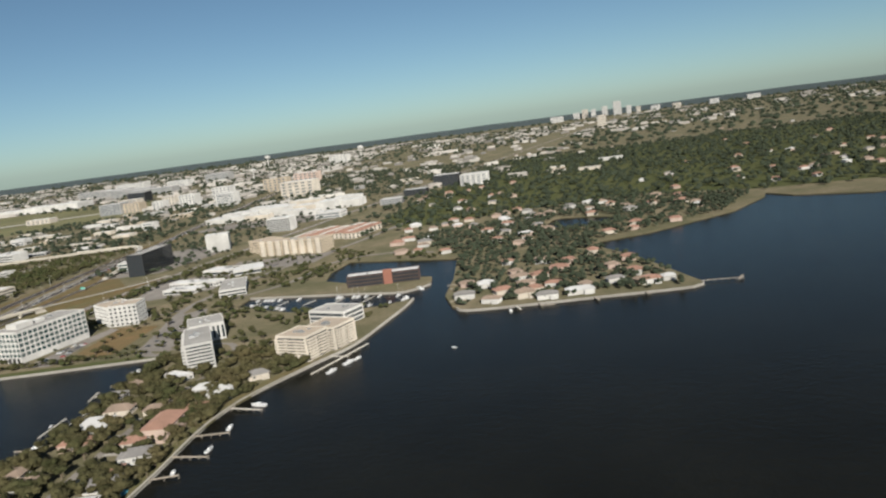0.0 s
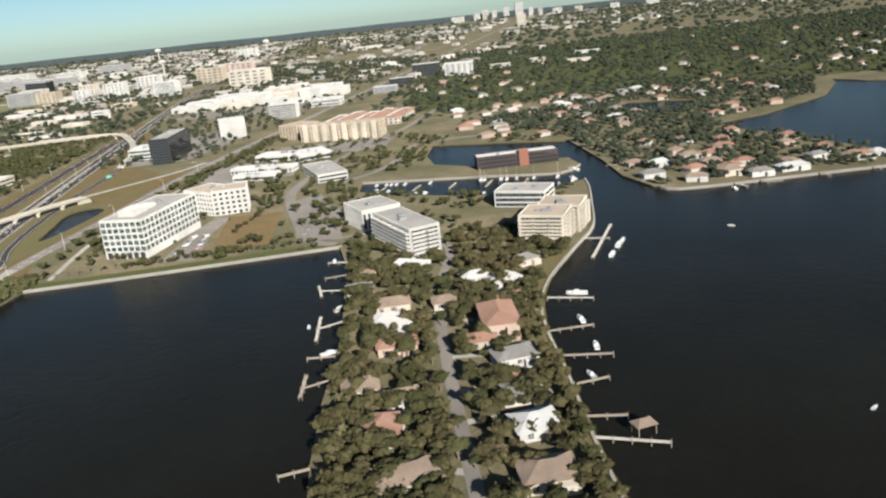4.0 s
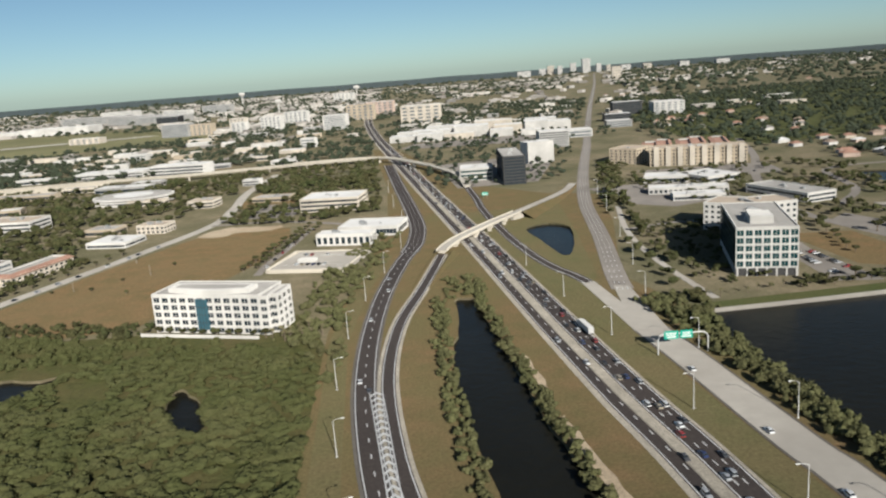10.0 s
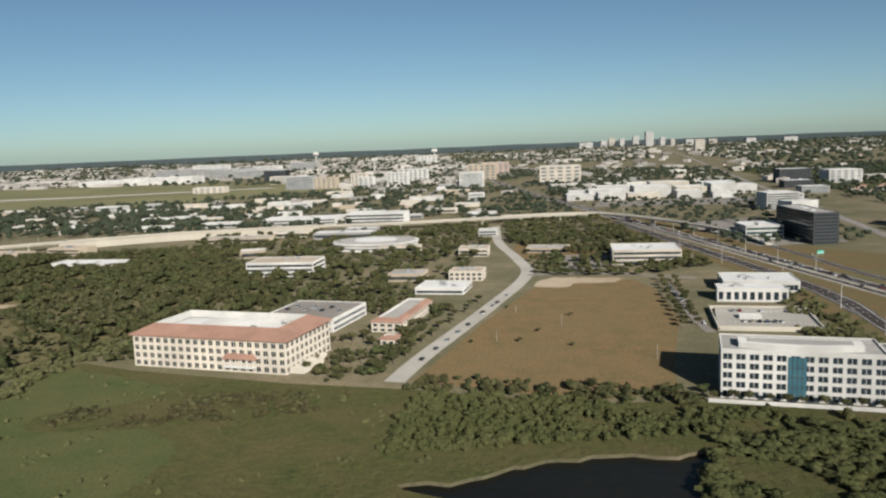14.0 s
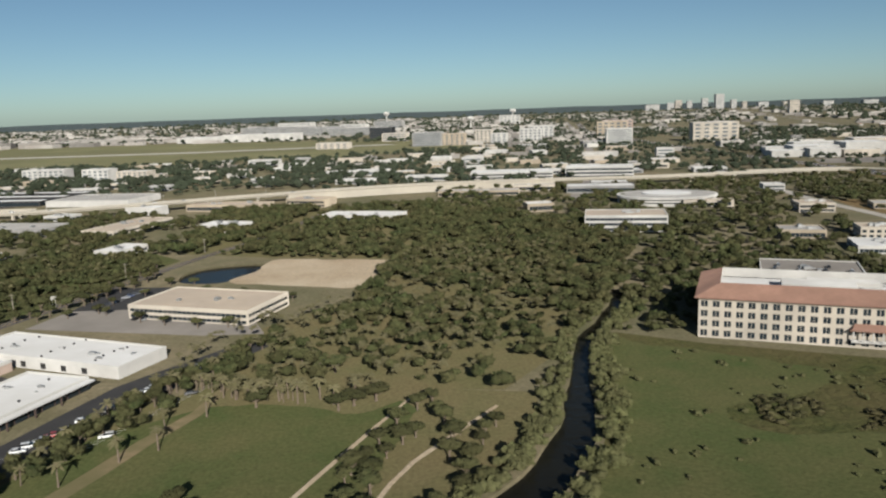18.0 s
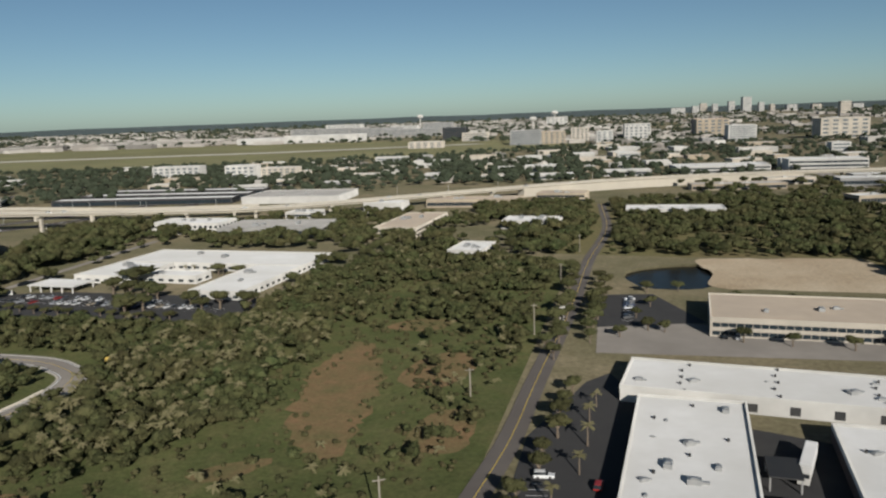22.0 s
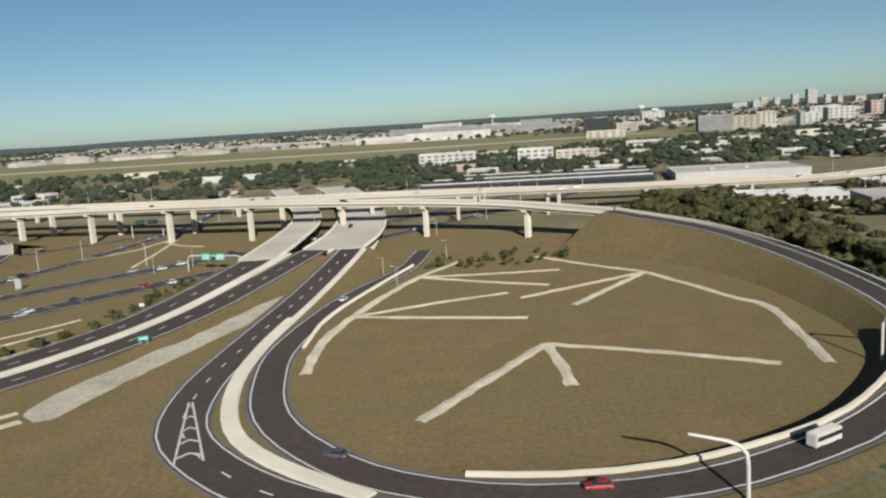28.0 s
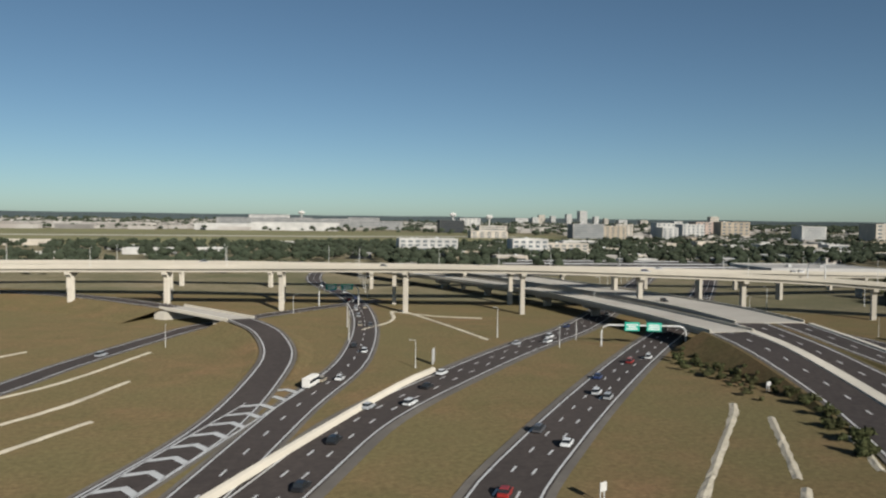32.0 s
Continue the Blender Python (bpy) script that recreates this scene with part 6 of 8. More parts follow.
# low roofs spread over the commercial flats
rnd = random.Random(11)
M_SPREAD = [M_WALL, M_WALL, M_WALL, M_CREAM, M_CREAM, M_GREY, M_TAN]
spots = []
for x0, x1, y0, y1, n in ((-1000, -420, 830, 1300, 62), (-760, -380, 1300, 1900, 50), (-1900, -1000, 1850, 2600, 44), (-1000, -300, 1900, 3000, 44), (-400, 260, 1000, 2100, 34), (-1500, -1050, 800, 1150, 16), (-200, 700, 2100, 3900, 44),
                          (-2600, -1500, 2300, 3600, 30), (700, 2600, 2200, 4200, 46), (-620, -440, 640, 780, 4)):
    for _ in range(n):
        for _ in range(20):
            x, y = rnd.uniform(x0, x1), rnd.uniform(y0, y1)
            k = 1 + (y - 800) / 1800
            w, d = rnd.uniform(16, 44) * k, rnd.uniform(10, 24) * k
            if -1500 < x < -600 and 1130 < y < 1800:
                continue
            if abs(x - np.interp(y, [624, 1110, 1800, 2400], [-323, -347, -340, -250])) < w * 0.6 + 14 or abs(x - np.interp(y, [514, 914, 2450, 4300], [-250, -134, 330, 880])) < w * 0.6 + 14:
                continue
            if all(abs(x - a) > (w + c) * 0.6 or abs(y - b) > (d + e) * 0.7 + 8 for a, b, c, e in spots):
                spots.append((x, y, w, d))
                break
for x, y, w, d in spots:
    if y > 1300:
        continue
    h = rnd.uniform(2.8, 4.6) * (1 + max(y - 900, 0) / 1500)
    w, d = w * 0.72, d * 0.72
    a = rnd.choice((-0.16, -0.16, 0.1)) * w / 2
    block("low_building", "low commercial building with a pale flat roof", (x - w / 2, y - a), (x + w / 2, y + a), d, h, 1, max(3, int(w / 6)), 3, rnd.choice(M_SPREAD), rnd.choice("wwwwgb"), style="bands" if y < 900 else "plain",
          category="building", units=1 if y < 1000 else 0, group="spread of low roofs")

# small far roofs past counting, flat or hipped, in one spread
M_FARROOF = material("far pale roofs and walls", (0.5, 0.48, 0.44), (0.4, 0.38, 0.35), 0.9, scale=12, scale2=160, per_object=0.45, island=True, col3=(0.3, 0.27, 0.24), spec=0.1)
far = []
for x0, x1, y0, y1, n, k in ((-760, -380, 1300, 1900, 150, 1.0), (-1900, -1000, 1850, 2600, 210, 1.4), (-1000, -300, 1900, 3000, 230, 1.4), (-400, 260, 1050, 2100, 120, 1.0), (-200, 700, 2100, 3900, 170, 1.7),
                             (-2600, -1000, 2600, 4200, 150, 2.2), (700, 2800, 2200, 4300, 130, 2.0), (-1000, -200, 3000, 4300, 150, 2.0), (-1000, -420, 830, 1300, 110, 0.7), (-1900, -1080, 1830, 2150, 60, 2.6)):
    for _ in range(n):
        x, y = rnd.uniform(x0, x1), rnd.uniform(y0, y1)
        if (-1500 < x < -600 and 1130 < y < 1830) or any(abs(x - a) < 14 * k + w * 0.5 and abs(y - b) < 10 * k + d for a, b, w, d in spots if b < 1300):
            continue
        if abs(x - np.interp(y, [624, 1110, 1800, 2400], [-323, -347, -340, -250])) < 14 * k + 10 or abs(x - np.interp(y, [514, 914, 2450, 4300], [-250, -134, 330, 880])) < 14 * k + 10:
            continue
        far.append((x, y, rnd.uniform(9, 30) * k, rnd.uniform(7, 15) * k, rnd.uniform(2.6, 5.2) * (1 + (k - 0.7) * 0.5), rnd.choice((-0.16, -0.16, 0.1, 0.9))))
bm = bmesh.new()
for x, y, w, d, h, a in far:
    c, q = math.cos(a), math.sin(a)
    lo = [(x + c * u - q * v, y + q * u + c * v) for u, v in ((-w / 2, -d / 2), (w / 2, -d / 2), (w / 2, d / 2), (-w / 2, d / 2))]
    add_prism(bm, lo, -0.3, h)
    if rnd.random() < 0.4:
        add_prism(bm, [(x + (px - x) * 0.35, y + (py - y) * 0.4) for px, py in lo], h, h + 1.4)
tagged(part("far_roofs", bm, M_FARROOF), "spread of small far pale buildings among trees", "buildings", "", "stuff")


# ---- houses ----
def house(x, y, w, d, h, turn, wall, roof, label, gable=False):
    bm = bmesh.new()
    add_box(bm, -w / 2, -d / 2, -0.1, w / 2, d / 2, h)
    if y < 480:
        add_box(bm, w * 0.1, -d / 2 - 1.6, -0.1, w * 0.45, -d / 2 + 0.1, h * 0.8)
    root = tagged(part("house", bm, wall), label, "house", "waterside houses")
    root.matrix_basis = pose(x, y, 0, 0, 0, turn)
    bm = bmesh.new()
    o, rise = 0.5, min(w, d) * 0.24
    base = [bm.verts.new(c) for c in ((-w / 2 - o, -d / 2 - o, h - 0.05), (w / 2 + o, -d / 2 - o, h - 0.05), (w / 2 + o, d / 2 + o, h - 0.05), (-w / 2 - o, d / 2 + o, h - 0.05))]
    inset = 0.0 if gable else min(w, d) / 2
    if w >= d:
        ridge = [bm.verts.new((-w / 2 - o + inset, 0, h + rise)), bm.verts.new((w / 2 + o - inset - 0.01, 0, h + rise))]
        faces = ((base[0], base[1], ridge[1], ridge[0]), (base[1], base[2], ridge[1]), (base[2], base[3], ridge[0], ridge[1]), (base[3], base[0], ridge[0]))
    else:
        ridge = [bm.verts.new((0, -d / 2 - o + inset, h + rise)), bm.verts.new((0, d / 2 + o - inset - 0.01, h + rise))]
        faces = ((base[0], base[1], ridge[0]), (base[1], base[2], ridge[1], ridge[0]), (base[2], base[3], ridge[1]), (base[3], base[0], ridge[0], ridge[1]))
    for f in faces:
        bm.faces.new(f)
    bm.faces.new(base[::-1])
    part("roof", bm, roof, root)
    key = "house_window"
    me = bpy.data.meshes.get(key) or box_mesh(key, 1.1, 0.1, 0.9, [M_GLASS, M_WALL], 1, 1)
    for i in range(max(2, int(w / 3.2)) if y < 300 else 0):
        u = -w / 2 + w * (i + 0.5) / max(2, int(w / 3.2))
        linked("window", me, root, pose(u, -d / 2 - 0.03, h * 0.35))
        linked("window", me, root, pose(w / 2 + 0.03, u * d / w, h * 0.35, 0, 0, 90))
    return root


M_SHINGLE = material("grey shingles", (0.22, 0.21, 0.2), (0.3, 0.28, 0.26), 0.95, scale=1.0, scale2=6)
M_BROWNROOF = material("brown shingles", (0.27, 0.2, 0.15), (0.34, 0.26, 0.2), 0.95, scale=1.0, scale2=6)
ROOFS = ((M_TILE, "terracotta-roofed"), (M_SHINGLE, "grey-roofed"), (M_BROWNROOF, "brown-roofed"), (M_ROOFW, "white-roofed"))
WALLS = ((M_CREAM, "cream"), (M_WALL, "white"), (M_PINK, "salmon"))
for x, y, w, d, h, t, r, wl in ((-138, 257, 11, 10, 2.6, 5, 3, 1), (-137, 242, 10, 6, 2.4, 0, 0, 2), (-109.5, 247, 9, 16, 4.4, -3, 0, 2), (-110, 226, 10, 7, 2.6, 8, 1, 1), (-112, 208, 10, 7, 2.2, 0, 1, 1), (-113, 194, 9, 8, 2.4, 4, 3, 1), (-143, 202, 8, 9, 2.4, -12, 0, 1),
                                (-140, 183, 12, 8, 2.4, 10, 2, 1), (-115, 177, 10, 8, 2.4, 0, 2, 0), (-101, 279, 9, 8, 2.4, 20, 3, 1), (-104, 263, 13, 6, 2.2, 8, 0, 0), (-136, 272, 10, 7, 2.2, 0, 2, 0), (-91, 296, 8, 6, 2.2, 25, 1, 0), (-121, 268, 7, 6, 2.2, 0, 2, 0), (-118, 160, 11, 8, 2.6, 5, 0, 0),
                                (-142, 163, 10, 8, 2.4, -5, 1, 1), (-147, 222, 8, 7, 2.2, 0, 2, 0), (-145, 289, 8, 6, 2.2, 0, 1, 1), (-138, 214, 8, 6, 2.2, 5, 2, 1), (-116, 238, 7, 6, 2.2, 0, 0, 0), (-109, 286, 8, 6, 2.2, 12, 3, 1), (-143, 302, 7, 6, 2.2, -8, 2, 1), (-114, 216, 7, 5, 2.2, 6, 0, 0), (-116, 140, 10, 8, 2.4, 0, 2, 1), (-141, 140, 9, 8, 2.4, 8, 0, 0),
                                (3, 405, 9, 7, 2.4, 0, 3, 1), (21, 372, 9, 8, 3.0, 8, 2, 0), (31, 364, 10, 6, 2.4, 0, 1, 1), (47, 366, 13, 6, 2.4, 3, 3, 1), (32, 412, 9, 7, 2.4, 10, 0, 0), (38, 454, 9, 8, 2.4, 0, 2, 1), (82, 370, 9, 6, 2.6, 0, 0, 1), (91, 372, 6, 5, 2.4, 0, 3, 1)):
    y -= 5 if x < -90 else 0
    house(x, y, w, d, h, t, WALLS[wl][0], ROOFS[r][0], f"{ROOFS[r][1]} {WALLS[wl][1]} house among trees by the water")
HOUSE_SPOTS = [(-138, 257), (-109, 250)]
rnd = random.Random(5)
cands = [(rnd.uniform(-10, 90), rnd.uniform(362, 470)) for _ in range(28)] + [(rnd.uniform(-60, 180), rnd.uniform(520, 700)) for _ in range(85)] + [(rnd.uniform(180, 520), rnd.uniform(640, 1000)) for _ in range(40)] + [(rnd.uniform(-60, 60), rnd.uniform(640, 1000)) for _ in range(26)] + [(rnd.uniform(60, 900), rnd.uniform(1000, 1900)) for _ in range(24)]


def inside(p, poly):
    x, y = p
    hit = False
    for (x0, y0), (x1, y1) in zip(poly, poly[1:] + poly[:1]):
        if (y0 > y) != (y1 > y) and x < (x1 - x0) * (y - y0) / (y1 - y0) + x0:
            hit = not hit
    return hit


def in_water(p, margin=0.0):
    return any(inside((p[0] + a, p[1] + b), h) for h in HOLES for a, b in ((0, 0), (margin, 0), (-margin, 0), (0, margin), (0, -margin)))


for p in cands:
    if in_water(p, 6) or any(math.dist(p, q) < 12 for q in HOUSE_SPOTS):
        continue
    HOUSE_SPOTS.append(p)
    r, wl = rnd.choice((0, 0, 0, 1, 2, 2, 3)), rnd.choice((0, 1, 1, 2))
    house(*p, rnd.uniform(6, 10.5), rnd.uniform(5, 7.5), rnd.uniform(2.0, 2.9), rnd.uniform(-20, 20), WALLS[wl][0], ROOFS[r][0], f"{ROOFS[r][1]} {WALLS[wl][1]} house among trees by the water")


# ---- trees ----
def ico(sub):
    bm = bmesh.new()
    bmesh.ops.create_icosphere(bm, subdivisions=sub, radius=1.0)
    v = np.array([tuple(x.co) for x in bm.verts])
    f = np.array([[x.index for x in p.verts] for p in bm.faces])
    bm.free()
    return v, f


def clump(seed, lobes=4, leaves=100, size=0.17, flat=0.8):
    """A crown of radius about 1, centred: several uneven leaf masses grown together, with loose leaf sprays standing out of them. Triangles."""
    rg = np.random.RandomState(seed)
    pts, tri, n = [], [], 0
    for k in range(lobes):
        v, f = ico(1)
        r = 0.78 if k == 0 else rg.uniform(0.36, 0.58)
        a = 2 * math.pi * k / max(lobes - 1, 1) + rg.uniform(-0.5, 0.5)
        c = np.array([0, 0, 0]) if k == 0 else np.array([math.cos(a) * 0.56, math.sin(a) * 0.56, rg.uniform(-0.2, 0.45)])
        v = v * (r * rg.uniform(0.72, 1.2, len(v)))[:, None] + c
        pts.append(v)
        tri.append(f + n)
        n += len(v)
    v = np.concatenate(pts)
    f = np.concatenate(tri)
    if leaves:
        face = v[f[rg.randint(0, len(f), leaves)]]
        w = rg.dirichlet((1, 1, 1), leaves)
        c = (face * w[:, :, None]).sum(1) * rg.uniform(0.98, 1.16, (leaves, 1))
        a, b = rg.normal(size=(leaves, 3)) * size, rg.normal(size=(leaves, 3)) * size
        pts = [v, c + a, c + b, c - a * 0.8 - b * 0.6]
        i = np.arange(leaves)
        f = np.concatenate([f, np.stack([n + i, n + leaves + i, n + 2 * leaves + i], 1)])
        v = np.concatenate(pts)
    v[:, 2] *= flat
    v[:, 2] = np.where(v[:, 2] < -0.35, -0.35 + (v[:, 2] + 0.35) * 0.4, v[:, 2])
    return v, f


def palm_crown(seed):
    """A head of drooping fronds, radius about 1, with its foot at the origin."""
    rg = np.random.RandomState(seed)
    v, f = [], []
    for k in range(16):
        a, e = 2 * math.pi * k / 16 + rg.uniform(-0.2, 0.2), rg.uniform(-0.3, 1.1)
        d, s = np.array([math.cos(a), math.sin(a), 0]), np.array([-math.sin(a), math.cos(a), 0])
        n = len(v)
        for i, (t, w) in enumerate(((0, 0.03), (0.4, 0.19), (0.75, 0.15), (1.0, 0.02))):
            p = d * t * math.cos(e * 0.6) + np.array([0, 0, t * math.sin(e) - 0.55 * t * t])
            v += [p - s * w - [0, 0, w * 0.4], p + s * w - [0, 0, w * 0.4]]
            if i:
                q = n + 2 * i
                f += [(q - 2, q - 1, q + 1), (q - 2, q + 1, q)]
    return np.array(v), np.array(f)


def np_mesh(name, v, f, mat):
    me = bpy.data.meshes.new(name)
    me.vertices.add(len(v))
    me.vertices.foreach_set("co", np.asarray(v, dtype=np.float32).ravel())
    me.loops.add(3 * len(f))
    me.loops.foreach_set("vertex_index", np.asarray(f, dtype=np.int32).ravel())
    me.polygons.add(len(f))
    me.polygons.foreach_set("loop_start", np.arange(0, 3 * len(f), 3, dtype=np.int32))
    me.polygons.foreach_set("use_smooth", np.ones(len(f), dtype=bool))
    me.update(calc_edges=True)
    me.validate()
    me.materials.append(mat)
    return me


RG = np.random.RandomState(7)


def wood(name, label, xy, radius, height, templates, mat, kind="stuff", stretch=1.0, sink=0.4):
    """Many crowns as one growth: xy (n,2), radius (n,), height of the crown's middle (n,)."""
    V, F, off = [], [], 0
    turn = RG.uniform(0, 2 * math.pi, len(xy))
    which = RG.randint(0, len(templates), len(xy))
    for k, (v, f) in enumerate(templates):
        idx = np.nonzero(which == k)[0]
        if not len(idx):
            continue
        c, s = np.cos(turn[idx])[:, None], np.sin(turn[idx])[:, None]
        x = v[None, :, 0] * c - v[None, :, 1] * s
        y = v[None, :, 0] * s + v[None, :, 1] * c
        r = radius[idx][:, None]
        P = np.stack([x * r + xy[idx, 0][:, None], y * r + xy[idx, 1][:, None], v[None, :, 2] * r * stretch + height[idx][:, None]], 2)
        V.append(P.reshape(-1, 3))
        F.append((f[None] + (np.arange(len(idx)) * len(v))[:, None, None] + off).reshape(-1, 3))
        off += P.shape[0] * P.shape[1]
    if not V:
        return None
    ob = new(name, np_mesh(name, np.concatenate(V), np.concatenate(F), mat))
    return tagged(ob, label, "trees", "", kind)


ROADS = [(hw_w_line, 5), (hw_e_line, 5), (ramp_a_line, 6), (split_l_line, 4), (kennedy_line, 8), (outer_line, 5), (outer_far_line, 6), (ramp_c_line, 4), (bridge_tail_line, 4), (ramp_s_line, 4), (track_line, 3), (bend_line, 4.6), (bend_b_line, 4.6), (loop_line, 5), (northl_line, 5), (two_a_line, 6), (two_b_line, 6), (hwa_line, 6), (hwb_line, 6), (curl_line, 5),
         (curl_b_line, 5), (underpass_line, 4), (office_path_line, 2.4), (tower_street_line, 3.6), (peninsula_line, 2.4), (near_fly_line, 5), (far_fly_line, 6), (smooth([(-800, 340), (-778, 398), (-766, 436), (-748, 497), (-735, 545), (-715, 610), (-700, 690)], 6), 4), (smooth([(-502, 394), (-465, 485), (-441, 550), (-439, 668), (-430, 760)], 6), 5),
         (smooth([(-560, 700), (-520, 850), (-480, 1050), (-440, 1300), (-380, 1700), (-250, 2600)], 8), 7)]
ROAD_PTS = np.array([(p.x, p.y, w) for line, w in ROADS for a, b in zip(line, line[1:]) for p in (a, a.lerp(b, 0.33), a.lerp(b, 0.66))])


def poly_mask(p, poly):
    hit = np.zeros(len(p), bool)
    for (x0, y0), (x1, y1) in zip(poly, poly[1:] + poly[:1]):
        if y0 != y1:
            hit ^= ((y0 > p[:, 1]) != (y1 > p[:, 1])) & (p[:, 0] < (x1 - x0) * (p[:, 1] - y0) / (y1 - y0) + x0)
    return hit


def clear_of(p, rad, water_margin=0.5, roads=True):
    """Which of the spots keep clear of roads, buildings and water."""
    ok = np.ones(len(p), bool)
    for hx in HOLES:
        for a, b in ((0, 0), (1, 0), (-1, 0), (0, 1), (0, -1)):
            ok &= ~poly_mask(p + np.array([a, b]) * water_margin, hx)
    for x, y, d, w, dep in PLOTS:
        q = p - (x, y)
        u, t = q @ np.array([d.x, d.y]), q @ np.array([-d.y, d.x])
        ok &= ~((u > -rad * 0.7) & (u < w + rad * 0.7) & (t > -rad * 0.7) & (t < dep + rad * 0.7))
    for hx in HOUSE_SPOTS:
        ok &= np.hypot(p[:, 0] - hx[0], p[:, 1] - hx[1]) > 5 + rad * 0.6
    if roads:
        for i in range(0, len(p), 2000):
            q = p[i:i + 2000]
            near = ROAD_PTS[(ROAD_PTS[:, 0] > q[:, 0].min() - 15) & (ROAD_PTS[:, 0] < q[:, 0].max() + 15) & (ROAD_PTS[:, 1] > q[:, 1].min() - 15) & (ROAD_PTS[:, 1] < q[:, 1].max() + 15)]
            if len(near):
                dist = np.hypot(q[:, None, 0] - near[None, :, 0], q[:, None, 1] - near[None, :, 1]) - near[None, :, 2]
                ok[i:i + 2000] &= dist.min(1) > rad * 0.5
    return ok


def scatter(poly, n, rad, gaps=0.0, gap_scale=30.0, **kw):
    """n spots within a polygon, fewer where a slow noise makes gaps."""
    q = np.array(poly)
    p = RG.uniform(q.min(0), q.max(0), (int(n * 3.2), 2))
    p = p[poly_mask(p, [tuple(c) for c in poly])]
    if gaps:
        g = np.array([noise.noise((x / gap_scale, y / gap_scale, 3.3)) for x, y in p])
        p = p[g > np.quantile(g, gaps)]
    p = p[:n]
    return p[clear_of(p, rad, **kw)] if len(p) else p


T_NEAR = [clump(s, 4, 84, 0.15) for s in range(7)]
T_BUSH = [clump(20 + s, 3, 46, 0.19, 0.9) for s in range(6)]
T_MID = [clump(40 + s, 2, 16, 0.2) for s in range(6)]
T_FAR = [clump(60 + s, 1, 0, 0.2) for s in range(5)]
T_PALM = [palm_crown(s) for s in range(4)]


def grow(name, label, poly, n, r0, r1, templates, mat=None, lift=1.0, gaps=0.0, gap_scale=30.0, stretch=1.0, avoid=None, **kw):
    p = scatter(poly, n, (r0 + r1) / 2, gaps, gap_scale, **kw)
    if avoid:
        p = p[~poly_mask(p, avoid)]
    if not len(p):
        return
    r = RG.uniform(r0, r1, len(p))
    wood(name, label, p, r, r * lift + RG.uniform(0, 0.5, len(p)) * r, templates, mat or M_WOOD, stretch=stretch)


WOOD_POLY = [(-640, 396), (-622, 392), (-606, 425), (-585, 480), (-556, 570), (-600, 640), (-640, 700), (-765, 690), (-748, 560), (-705, 545), (-655, 533), (-663, 490), (-676, 440), (-690, 425), (-690, 398), (-650, 397)]
p = scatter(WOOD_POLY, 3300, 1.6, 0.25, 9)
sparse = (p[:, 1] < 462) & (RG.rand(len(p)) < np.interp(p[:, 1], [400, 430, 462], [0.78, 0.55, 0.1]))
p = p[~sparse]
r = RG.uniform(1.0, 2.4, len(p))
wood("wood_park", "dense dark broadleaf wood behind the lawn", p, r, r * RG.uniform(0.9, 1.5, len(p)), T_NEAR, M_WOOD)
RED_SOIL = [(-799, 466), (-793, 451), (-794, 429), (-796, 413), (-801, 410), (-806, 422), (-807, 444)]
SCRUB = [(-784, 392), (-770, 440), (-745, 540), (-790, 600), (-826, 515), (-832, 486), (-846, 484), (-900, 498), (-930, 490), (-955, 452), (-940, 415), (-900, 375), (-800, 345)]
CLEAR = [(-808, 412), (-808, 446), (-799, 467), (-790, 458), (-784, 440), (-784, 420), (-794, 408)]
p = scatter(SCRUB, 5200, 1.0, 0.08, 14)
p = p[~poly_mask(p, CLEAR)]
p = p[~poly_mask(p, [(-905, 392), (-902, 426), (-884, 438), (-864, 434), (-859, 420), (-868, 392)]) | (RG.rand(len(p)) < 0.12)]
p = p[~poly_mask(p, [(-818, 392), (-808, 440), (-806, 480), (-768, 476), (-776, 392)]) | (RG.rand(len(p)) < 0.14)]
r = 0.6 + 1.1 * RG.rand(len(p)) ** 1.6
p = p[~poly_mask(p, [(-850, 340), (-856, 408), (-836, 406), (-812, 408), (-788, 404), (-772, 380), (-790, 330)]) | (RG.rand(len(p)) < 0.12)]
r = 0.6 + 1.1 * RG.rand(len(p)) ** 1.6
wood("wood_scrub", "scrubby thicket of oaks and brush", p, r, r * 1.05 + RG.uniform(0, 0.9, len(p)), T_BUSH, M_WOOD)
grow("brush_scrub", "low brush and palmetto between the thickets", SCRUB, 3600, 0.35, 0.8, T_MID, M_GARDEN, lift=0.3, gaps=0.1, gap_scale=7, avoid=[((x + 800) * 0.72 - 800, (y - 437) * 0.75 + 437) for x, y in RED_SOIL])
THICKET = [(-850, 434), (-842, 468), (-825, 486), (-811, 474), (-814, 434), (-820, 412), (-836, 409), (-848, 418)]
p = np.concatenate([scatter(SCRUB, 260, 1.0, 0.3, 14), scatter(THICKET, 330, 1.0, 0.1, 9)])
p = p[~poly_mask(p, CLEAR)]
r = RG.uniform(0.7, 1.2, len(p))
grow("trees_thicket", "tall tangled oaks beside the bending ramp", THICKET, 260, 1.0, 2.0, T_NEAR, M_WOOD, lift=1.5, gaps=0.1, gap_scale=8)
wood("palm_thicket", "pale cabbage palm heads in the thicket", p, r, RG.uniform(2.2, 4.2, len(p)), T_PALM, M_PALM)
p = scatter([(-700, 392), (-640, 394), (-610, 430), (-590, 560), (-650, 535), (-665, 470), (-695, 440)], 420, 1.2)
wood("palm_wood", "pale cabbage palm heads at the lawn's edge", p, RG.uniform(1.0, 1.5, len(p)), RG.uniform(3.0, 4.6, len(p)), T_PALM, M_PALM)
